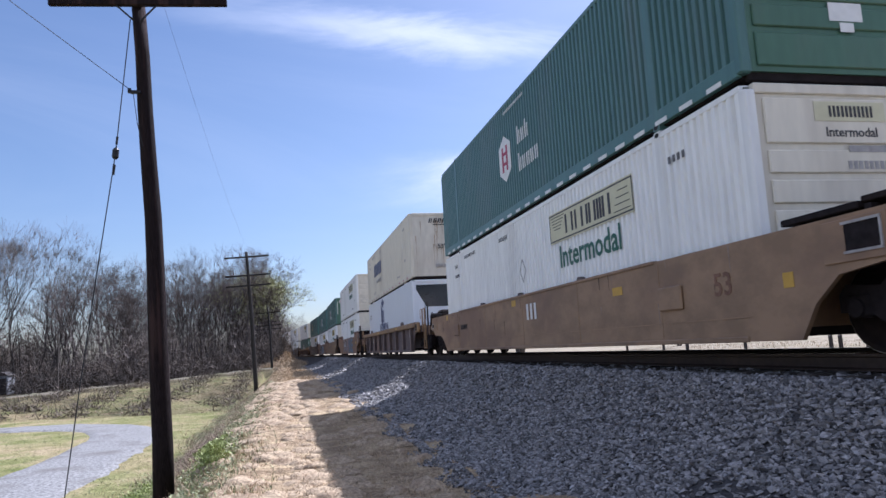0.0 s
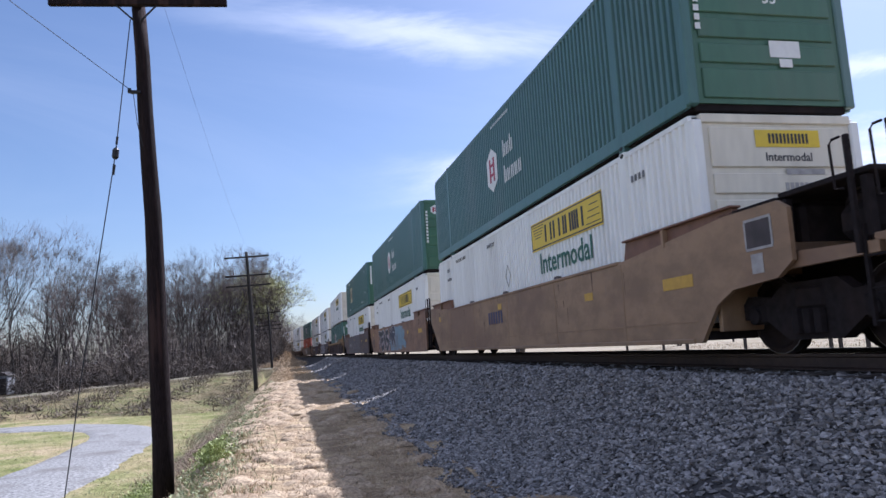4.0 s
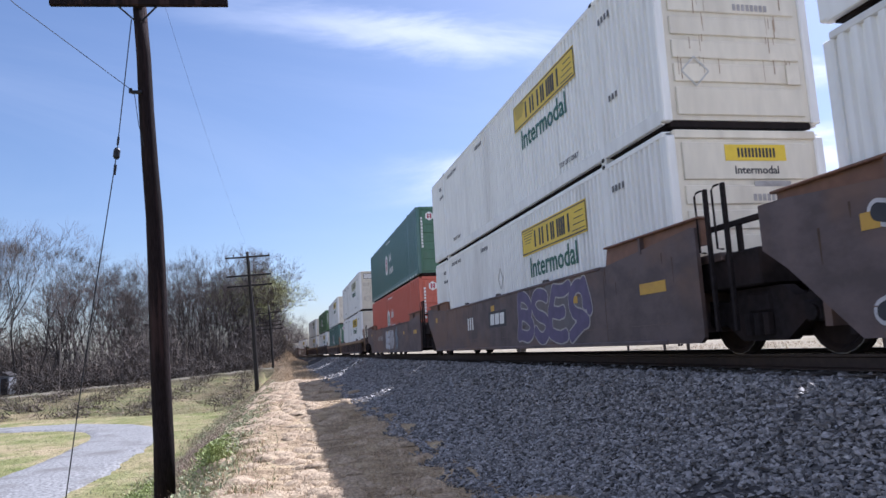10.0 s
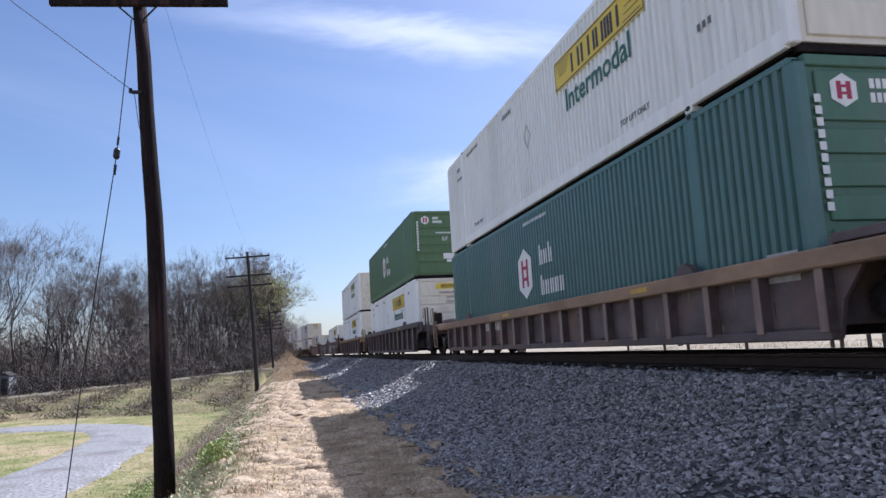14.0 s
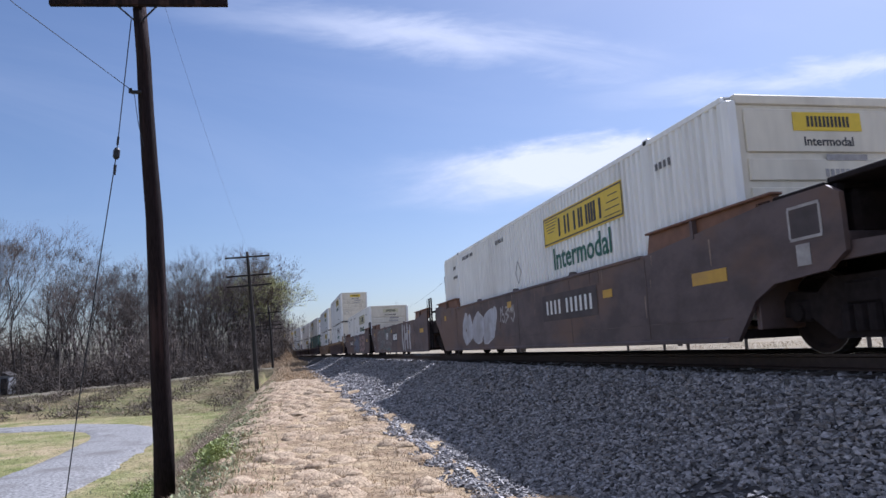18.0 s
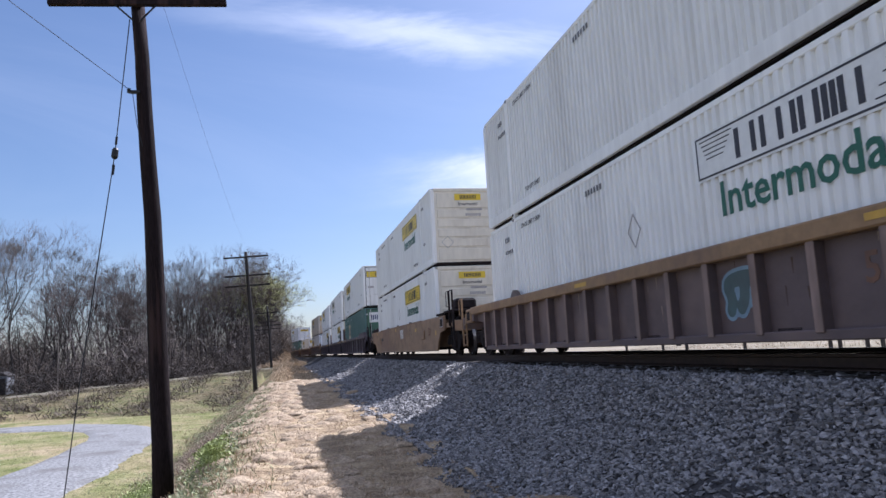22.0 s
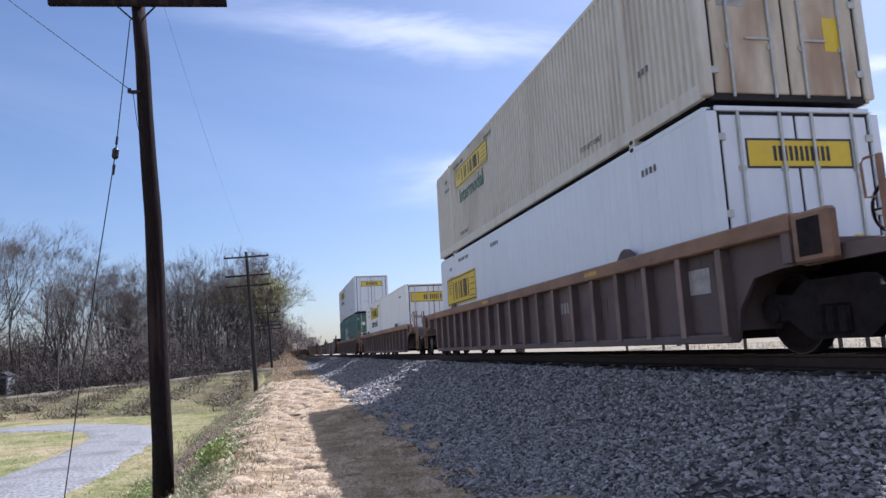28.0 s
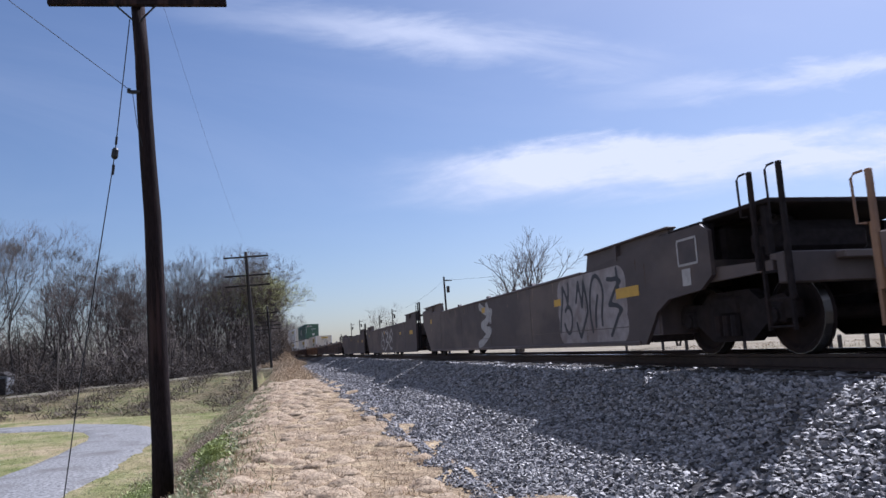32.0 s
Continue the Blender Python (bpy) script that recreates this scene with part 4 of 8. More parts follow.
        part("data_plate", once("eplate", lambda: Geo().box(-0.24, 0.24, -0.12, 0.12, 0, 0.004).box(-0.10, 0.10, -0.26, -0.14, 0, 0.004).mesh("data_plate", M["ink_white"])), None, box, at=end_face(0.25, 0.92, -HALF + 0.003))
    elif kind == "emp":
        s = part("end_sign", once("empsign", lambda: plate(-0.28, 0.28, -0.17, 0.17).mesh("end_sign", M["sign_pale"])), None, box, "pale square sign with blue and gold bars", at=end_face(0.35, CH - 0.40, -HALF + 0.002))
        part("lettering", once("empbars", lambda: bars(Geo(), -0.22, 0.22, -0.10, 0.10, 5, rng, 0.4).mesh("lettering", M["ink_navy"])), None, s, at=Matrix.Translation((0, 0, 0.004)))
        part("placard", once("empdia", lambda: Geo().prism([(0, .24), (.22, 0), (0, -.24), (-.22, 0)], 2, 0, 0.004).mesh("placard", M["ink_white"])), None, box, "white diamond placard", at=end_face(-0.35, CH - 0.88, -HALF + 0.003))
        part("lettering", once("e53", lambda: words("53'", 0.17, M["ink_white"])), None, box, "white figures 53", at=end_face(0.35, 1.52, -HALF + 0.003))
        part("data_plate", once("empplate", lambda: plate(-0.22, 0.22, -0.12, 0.12).mesh("data_plate", M["ink_white"])), None, box, at=end_face(0.42, 0.78, -HALF + 0.003))
        part("number", once("empnum", lambda: Geo().box(-0.05, 0.05, -0.6, 0.6, 0, 0.004).mesh("number", M["ink_white"])), None, box, at=end_face(-1.02, 2.0, -HALF + 0.003))
    elif kind == "swift":
        def slanted():
            g = Geo()
            for k in range(5):
                x = -0.50 + 0.20 * k
                for o, w in ((0.0, 0.055), (0.09, 0.04)):
                    g.prism([(x + o, -0.10), (x + o + w, -0.10), (x + o + w + 0.06, 0.10), (x + o + 0.06, 0.10)], 2, 0, 0.004)
            g.box(-0.30, 0.50, -0.20, -0.165, 0, 0.004)
            return g.mesh("lettering", M["ink"])
        part("lettering", once("swname", slanted), None, box, at=end_face(0.05, CH - 0.36, -HALF + 0.002))
        part("lettering", once("sw53", lambda: words("53'", 0.20, M["ink"])), None, box, at=end_face(0.08, 1.40, -HALF + 0.003))
        def num():
            g = Geo()
            for k in range(10):
                g.box(0.92, 1.0, 2.3 - k * 0.16, 2.4 - k * 0.16, 0, 0.004)
            bars(g, -0.2, 0.25, 0.5, 0.64, 7, rng, 0.3)
            return g.mesh("number", M["ink_grey"])
        part("number", once("swnum", num), None, box, at=end_face(0, 0, -HALF + 0.003))
        def runs():
            g, r = Geo(), random.Random(31)
            for k in range(22):
                a = r.choice((-0.85, -0.15, 0.1, 0.9)) + r.gauss(0, 0.10)
                top, w = r.uniform(1.2, 2.7), r.uniform(0.008, 0.03)
                g.prism([(a - w, top), (a + w, top), (a + 0.2 * w, top - r.uniform(0.3, 0.9)), (a - 0.2 * w, top - r.uniform(0.3, 0.9))], 2, 0.0001 * k, 0.0001 * k + 0.001)
            return g.mesh("rust_streaks", once("rust_mat", lambda: material("rust_stain", (0.40, 0.31, 0.22), 0.9, 0, 0.3, 12, 2, 0)))
        part("rust_streaks", once("swruns", runs), None, box, at=end_face(0, 0, -HALF + 0.0335))["kind"] = "stuff"
    elif kind == "doors":
        s = part("end_sign", once("dsign", lambda: plate(-1.08, 1.08, -0.22, 0.22).mesh("end_sign", M["sign_yellow"])), None, box, "wide yellow sign with dark bars", at=end_face(0.02, CH - 0.62, -HALF + 0.021))
        part("sign_border", once("dborder", lambda: Geo().box(-1.08, 1.08, 0.19, 0.22, 0, 0.0055).box(-1.08, 1.08, -0.22, -0.19, 0, 0.0055).box(-1.08, -1.05, -0.19, 0.19, 0, 0.0055).box(1.05, 1.08, -0.19, 0.19, 0, 0.0055).mesh("sign_border", M["ink"])), None, s)
        part("lettering", once("dbars", lambda: bars(Geo(), -0.50, 0.54, -0.11, 0.11, 11, rng, 0.42).mesh("lettering", M["ink"])), None, s, at=Matrix.Translation((0, 0, 0.003)))
        part("sticker", once("dstick", lambda: plate(-0.15, 0.15, -0.24, 0.24).mesh("sticker", M["sign_yellow"])), None, box, at=end_face(0.76, 1.00, -HALF + 0.021))
        part("number", once("dnum", lambda: Geo().box(-0.2, 0.2, -0.06, 0.06, 0, 0.004).mesh("number", M["ink_grey"])), None, box, at=end_face(-0.78, 1.40, -HALF + 0.021))
    elif kind == "smalldoors":
        s = part("end_sign", once("d2sign", lambda: plate(-0.80, 0.80, -0.20, 0.20).mesh("end_sign", M["sign_yellow"])), None, box, "yellow sign with dark bars", at=end_face(0.02, CH - 0.66, -HALF + 0.021))
        part("sign_border", once("d2border", lambda: Geo().box(-0.80, 0.80, 0.17, 0.20, 0, 0.0055).box(-0.80, 0.80, -0.20, -0.17, 0, 0.0055).box(-0.80, -0.77, -0.17, 0.17, 0, 0.0055).box(0.77, 0.80, -0.17, 0.17, 0, 0.0055).mesh("sign_border", M["ink"])), None, s)
        part("lettering", once("d2bars", lambda: bars(Geo(), -0.42, 0.46, -0.10, 0.10, 11, rng, 0.42).mesh("lettering", M["ink"])), None, s, at=Matrix.Translation((0, 0, 0.003)))
        part("sticker", once("d2stick", lambda: plate(-0.12, 0.12, -0.15, 0.15).mesh("sticker", M["sign_yellow"])), None, box, at=end_face(0.80, 1.00, -HALF + 0.021))
    elif kind == "empdoors":
        s = part("end_sign", once("edsign", lambda: plate(-0.34, 0.34, -0.34, 0.34).mesh("end_sign", M["ink_white"])), None, box, "white square sign with dark bars", at=end_face(-0.62, CH - 0.66, -HALF + 0.021))
        part("lettering", once("edbars", lambda: bars(Geo(), -0.26, 0.26, -0.16, 0.16, 4, rng, 0.4).mesh("lettering", M["ink_navy"])), None, s, at=Matrix.Translation((0, 0, 0.003)))
    elif kind == "hubdoors":
        def dots():
            g = Geo()
            g.prism([(-0.70 + 0.15 * math.sin(k * math.pi / 3), CH - 0.80 + 0.15 * math.cos(k * math.pi / 3)) for k in range(6)], 2, 0, 0.004)
            for r in range(5):
                bars(g, -0.95, -0.35, 1.30 - r * 0.17, 1.40 - r * 0.17, 7, rng, 0.3)
            bars(g, 0.35, 1.0, 1.85, 1.97, 6, rng, 0.3)
            return g.mesh("lettering", M["ink_white"])
        part("lettering", once("hdots", dots), None, box, at=end_face(0, 0, -HALF + 0.021))


WHITE = "white corrugated 53-foot container with a yellow sign panel"


def jb(upper=False, pale=False, end="yellow", seed=0, colour="white", front_near=True, door=False, style="ribbed", door_colour=None, low=False, full=True, label=WHITE):
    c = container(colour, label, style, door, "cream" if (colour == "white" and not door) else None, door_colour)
    freight_sign(c, pale, front_near, full, low)
    mark_small(c, 1 if front_near else 2, "stencil_ink")
    if seed % 2:
        def diamond():
            g = Geo()
            p = [(0, 0.26), (0.20, 0), (0, -0.26), (-0.20, 0)]
            for a, b in zip(p, p[1:] + p[:1]):
                d = Vector((b[0] - a[0], b[1] - a[1])).normalized() * 0.012
                g.prism([(a[0] - d.y, a[1] + d.x), (b[0] - d.y, b[1] + d.x), (b[0] + d.y, b[1] - d.x), (a[0] + d.y, a[1] - d.x)], 2, 0, 0.006)
            return g.mesh("placard_holder", M["ink_grey"])
        part("placard_holder", once("side_diamond", diamond), None, c, at=side_face(0.25, 1.60, -SIDE - 0.001))
    end_signs(c, end, seed)
    return c


def hub(colour="green", end="hub", door=False, stripes=False, plain=False):
    c = container(colour, {"green": "dark green corrugated container with a white hexagon badge", "olive": "olive green corrugated container with a white hexagon badge",
                           "orange": "orange-red corrugated container with white lettering bars"}[colour], "ribbed", door, "green_end" if colour == "green" else None, "green_end" if colour == "green" else None)
    hub_logo(c, colour == "orange")
    end_signs(c, end, 2 if plain else 1)
    if stripes:
        def dashes():
            g = Geo()
            for i in range(24):
                g.box(-7.6 + i * 0.65, -7.6 + i * 0.65 + 0.32, 0.08, 0.145, 0, 0.004)
            return g.mesh("reflector_dashes", M["ink_white"])
        part("reflector_dashes", once("dashes", dashes), None, c, at=side_face(0, 0, -SIDE - 0.003))
    return c


def emp(door=False):
    c = container("green", "dark green corrugated container with a striped square sign", "ribbed", door, "green_end", "green_end")
    s = part("sign_panel", once("emppanel", lambda: plate(-0.70, 0.70, -0.58, 0.58).mesh("sign_panel", M["sign_pale"])), None, c, "pale square sign", at=side_face(3.4, 1.60, -SIDE - 0.001))
    def name():
        g = Geo()
        for x in (-0.60, -0.12, 0.40):
            g.box(x + 0.06, x + 0.15, -0.30, 0.34, 0.004, 0.008)
            g.box(x + 0.24, x + 0.31, -0.30, 0.34, 0.004, 0.008)
        return g.mesh("lettering", M["ink_navy"])
    part("lettering", once("empname", name), None, s)
    def gold():
        g = Geo()
        for k in range(6):
            g.box(-0.66 + k * 0.24, -0.60 + k * 0.24, -0.56, 0.56, 0.0035, 0.006)
        return g.mesh("gold_stripes", M["reflector"])
    part("gold_stripes", once("empgold", gold), None, s)
    end_signs(c, "emp" if not door else "empdoors", 1)
    mark_small(c, 3, "ink_white")
    return c


def swift():
    c = container("cream", "dirty off-white corrugated container with rust streaks", "ribbed", False, "dirty_white", plain_end=True)
    part("lettering", once("swside", lambda: bars(Geo(), -1.6, 1.6, -0.35, 0.35, 5, None, 0.25).mesh("lettering", M["ink_navy"])), None, c, "dark blue bars of lettering", at=side_face(3.0, 1.75, -SIDE - 0.001))
    part("subtitle", once("swside2", lambda: bars(Geo(), -1.0, 1.0, -0.1, 0.1, 10, None, 0.35).mesh("subtitle", M["ink_grey"])), None, c, at=side_face(2.6, 1.05, -SIDE - 0.001))
    def red():
        g = Geo()
        for i in range(14):
            g.box(-7.4 + i * 1.1, -7.4 + i * 1.1 + 0.24, 0.13, 0.185, 0, 0.004)
        return g.mesh("reflector_dashes", M["ink_red"])
    part("reflector_dashes", once("reds", red), None, c, at=side_face(0, 0, -SIDE - 0.003))
    end_signs(c, "swift", 1)
    mark_small(c, 4, "ink_grey")
    return c


def panelled():
    """A smooth cool-white box with a dark block logo and a dark recess in its near end."""
    c = container("bluewhite", "smooth cool-white container with a dark block logo", "flat")
    def cube():
        g = Geo()
        g.prism([(-0.62, 0.55), (0.0, 0.80), (0.62, 0.55), (0.0, 0.30)], 2, 0, 0.004)
        g.prism([(-0.70, 0.45), (-0.08, 0.20), (-0.08, -0.70), (-0.70, -0.42)], 2, 0, 0.004)
        g.box(0.12, 0.40, -0.50, 0.14, 0, 0.004)
        return g.mesh("block_logo", M["ink_navy"])
    part("block_logo", once("cube", cube), None, c, "dark navy block logo", at=side_face(1.5, 2.0, -SIDE - 0.001))
    part("lettering", once("cubename", lambda: words("INTERMODAL", 0.40, M["ink_navy"])), None, c, "navy word INTERMODAL", at=side_face(1.15, 1.22, -SIDE - 0.001))
    part("lettering", once("w53ft", lambda: words("53FT", 0.30, M["ink_grey"])), None, c, "grey letters 53FT", at=side_face(7.1, 2.0, -SIDE - 0.001))
    def recess():
        g = Geo()
        g.prism([(-1.12, 2.66), (1.12, 2.66), (1.12, 2.25), (0.78, 1.72), (-0.70, 1.72), (-1.12, 2.45)], 2, 0, 0.01)
        return g.mesh("dark_recess", once("glossdark", lambda: material("glossy_dark_panel", (0.012, 0.013, 0.02), 0.2, 0, 0.1, 9, 1.2, 0)))
    part("dark_recess", once("recess", recess), None, c, "dark blue-black panel", at=end_face(0, 0, -HALF + 0.026))
    return c


# ---- well cars ----


def wheelset(parent, y, once_key):
    def make():
        g = Geo()
        for sx in (-1, 1):
            g.lathe([(sx * 0.70, 0.30), (sx * 0.70, 0.485), (sx * 0.735, 0.470), (sx * 0.83, 0.455), (sx * 0.835, 0.40), (sx * 0.79, 0.36), (sx * 0.77, 0.16), (sx * 0.85, 0.13), (sx * 0.85, 0.0001)], 0, (0, 0, 0), 22)
        g.lathe([(-0.70, 0.09), (0.70, 0.09)], 0, (0, 0, 0), 10)
        return g.mesh("wheelset", M["wheel"])
    w = part("wheelset", once("wheelset", make), None, parent, at=Matrix.Translation((0, y, 0.458)))
    part("tread", once("tread", lambda: Geo().lathe([(-0.832, 0.452), (-0.832, 0.458), (-0.74, 0.470), (-0.74, 0.462)], 0, (0, 0, 0), 22, False).mesh("tread", M["tread"])), None, w, "polished running tread")


def truck(car, y):
    """A two-axle truck: cast side frames, springs, bolster and two wheelsets."""
    t = part("truck", once("bolster", lambda: Geo().box(-1.12, 1.12, -0.22, 0.22, 0.50, 0.74, 0.03).mesh("truck", M["underframe"])), None, car, "grimy cast steel truck", at=Matrix.Translation((0, y, 0)))
    def frame_mesh(sx):
        g = Geo()
        if sx:
            a, b = sorted((sx * 0.93, sx * 1.09))
            g.prism([(-1.15, 0.60), (-1.05, 0.70), (-0.62, 0.66), (-0.42, 0.80), (0.42, 0.80), (0.62, 0.66), (1.05, 0.70), (1.15, 0.60), (1.15, 0.42), (0.75, 0.40), (0.40, 0.17), (-0.40, 0.17), (-0.75, 0.40), (-1.15, 0.42)], 0, a, b)
            for yy in (-0.89, 0.89):
                g.box(sx * 1.0 - 0.12, sx * 1.0 + 0.12, yy - 0.15, yy + 0.15, 0.36, 0.60, 0.03)
                g.lathe([(sx * 1.10, 0.10), (sx * 1.15, 0.09), (sx * 1.15, 0.001)], 0, (0, yy, 0.458), 12)
        return g.mesh("side_frame", M["underframe"])
    for sx in (-1, 1):
        part("side_frame", once(("truckframe", sx), lambda: frame_mesh(sx)), None, t)
        for dy in (-0.15, 0.02, 0.19):
            part("spring", once(("spring", sx), lambda: Geo().tube([(sx * 1.11, 0, 0.24), (sx * 1.11, 0, 0.5)], 0.07, 8).mesh("spring", M["underframe"])), None, t, at=Matrix.Translation((0, dy, 0)))
    for yy in (-0.89, 0.89):
        wheelset(t, yy, "w")


def well_floor(car):
    """Cross-bearers of the well, on which the lower box sits."""
    for y0, y1 in ((-8.1, -6.8), (-6.4, -5.6), (-3.3, -2.9), (-0.4, 0.4), (2.9, 3.3), (5.6, 6.4), (6.8, 8.1)):
        part("cross_bearer", once(("wfloor", y0), lambda: Geo().box(-1.38, 1.38, y0, y1, 0.20, 0.312, 0.01).mesh("cross_bearer", M["underframe"])), None, car)


def smooth_side(sx, top, near="C", far="C", end=1.66):
    """The deep smooth side of an articulated unit: cut away over the trucks."""
    a, b = sorted((sx * 1.40, sx * 1.455))
    g = Geo()
    front = [(7.75, 0.17), (8.05, 0.40), (8.40, 0.66), (8.80, 0.76), (9.55, 0.80), (9.78, 0.88), (9.92, 1.06), (9.92, 1.58), (9.70, 1.66), (8.75, 1.66)] if far == "C" else [(7.85, 0.17), (8.15, 0.42), (8.75, 0.92), (9.12, 1.16), (9.12, 1.66), (8.70, 1.66)]
    back = [(-8.75, 1.66), (-9.70, 1.66), (-9.86, 1.56), (-9.86, 1.00), (-9.60, 0.84), (-8.80, 0.78), (-8.45, 0.62), (-8.05, 0.17)] if near == "C" else [(-8.70, 1.66), (-8.80, 1.64), (-8.80, 0.24), (-8.70, 0.17)]
    front, back = [(y, min(z, end)) for y, z in front], [(y, min(z, end)) for y, z in back]
    if end < 1.5:
        back = [(-10.05, end), (-10.05, 0.86), (-9.35, 0.78), (-9.0, 0.52), (-8.75, 0.17)]
        front = [(7.80, 0.17), (8.10, 0.40), (8.45, 0.60), (8.75, 0.68), (9.55, 0.70), (9.78, 0.80), (9.98, 0.98), (10.14, end - 0.12), (10.02, end)]
    g.prism(front + [(6.05, top), (-6.05, top)] + back, 0, a, b)
    return g


def car_ladder(car, x, y, mat, grab=True):
    def make():
        g = Geo()
        for yy in (-0.2, 0.2):
            g.box(-0.02, 0.02, yy - 0.02, yy + 0.02, 0.28, 1.22)
        for z in (0.32, 0.62, 0.92):
            g.tube([(0, -0.2, z), (0, 0.2, z)], 0.014, 6)
        return g.mesh("ladder", mat)
    part("ladder", once(("ladder", mat.name), make), None, car, at=Matrix.Translation((x, y, 0)))


def stanchion(car, x, y, z0, z1, mat):
    def make():
        g = Geo().box(-0.026, 0.026, -0.028, 0.028, z0, z1, 0.008)
        g.tube([(-0.03, 0.06, z0 + 0.55 * (z1 - z0)), (-0.05, 0.15, z0 + 0.56 * (z1 - z0)), (-0.05, 0.16, z1 - 0.06), (-0.03, 0.14, z1 - 0.015), (-0.02, 0.05, z1 - 0.01)], 0.013, 6)
        return g.mesh("stanchion", mat)
    part("stanchion", once(("stan", z0, z1, mat.name), make), None, car, at=Matrix.Translation((x, y, 0)))


def coupler_end(car, sy, mat, brake, rails=None, tall=2.08):
    """Deck, bulkhead, sill, steps and coupler of an end that couples to the next car."""
    rails = rails or M["underframe"]
    def put(key, name, geo, m, label=""):
        return part(name, once((key, sy, m.name), lambda: geo().mesh(name, m)), None, car, label)
    def yb(g, x0, x1, y0, y1, z0, z1, c=0.01):
        return g.box(x0, x1, *sorted((sy * y0, sy * y1)), z0, z1, c)
    put("deck", "end_deck", lambda: yb(yb(yb(Geo(), -1.36, 1.36, 8.35, 9.75, 1.10, 1.20), -0.75, 0.75, 9.75, 11.25, 1.02, 1.10), -1.36, 1.36, 10.72, 11.05, 1.04, 1.12), mat)
    put("bulk", "bulkhead", lambda: yb(yb(Geo(), -1.36, 1.36, 8.30, 8.38, 0.30, 1.16), -1.30, 1.30, 8.36, 8.52, 0.96, 1.10), mat)
    put("csill", "center_sill", lambda: yb(Geo(), -0.26, 0.26, 8.3, 11.2, 0.66, 1.08), M["underframe"])
    put("coup", "coupler", lambda: yb(yb(Geo(), -0.09, 0.09, 11.15, 11.55, 0.74, 0.92, 0.02), -0.17, 0.17, 11.48, 11.72, 0.68, 0.98, 0.05), M["underframe"])
    put("cross", "end_beam", lambda: yb(Geo(), -1.40, 1.40, 10.98, 11.12, 0.78, 1.12, 0.015), mat)
    for sx in (-1, 1):
        part("truck_bracket", once(("brkt", sx, sy, mat.name), lambda: Geo().prism([(sy * 9.2, 1.12), (sy * 10.9, 1.05), (sy * 10.9, 0.94), (sy * 9.6, 0.92)], 0, *sorted((sx * 1.30, sx * 1.38))).mesh("truck_bracket", mat)), None, car)
        car_ladder(car, sx * 1.38, sy * 10.95, rails)
    if brake:
        def wheel():
            g = Geo()
            n = 20
            g.tube([(0, 0.26 * math.cos(k * 2 * math.pi / n), 0.26 * math.sin(k * 2 * math.pi / n)) for k in range(n + 1)], 0.018, 6, False)
            for k in range(6):
                a = k * math.pi / 3
                g.tube([(0, 0, 0), (0, 0.26 * math.cos(a), 0.26 * math.sin(a))], 0.012, 5)
            g.lathe([(-0.05, 0.05), (0.05, 0.05)], 0, (0, 0, 0), 10)
            g.box(-0.02, 0.24, -0.16, 0.16, -0.22, 0.22, 0.03)
            return g.mesh("brake_wheel", M["underframe"])
        part("brake_wheel", once("bwheel", wheel), None, car, "iron hand brake wheel", at=Matrix.Translation((-0.95, sy * 10.35, 1.40)))
        put("bstand", "brake_stand", lambda: yb(Geo(), -0.92, -0.70, 10.25, 10.45, 1.08, 1.36), M["underframe"])
        stanchion(car, -1.42, sy * 10.72, 0.95, tall, rails)
        stanchion(car, -1.42, sy * 11.22, 0.60, tall, rails)
        stanchion(car, 1.38, sy * 10.72, 0.95, tall, rails)
    else:
        stanchion(car, -1.40, sy * 11.10, 0.60, tall - 0.1, rails)


def arc(cx, cy, rx, ry, a0, a1, n=9):
    return [(cx + rx * math.cos(radians(a0 + (a1 - a0) * k / n)), cy + ry * math.sin(radians(a0 + (a1 - a0) * k / n))) for k in range(n + 1)]


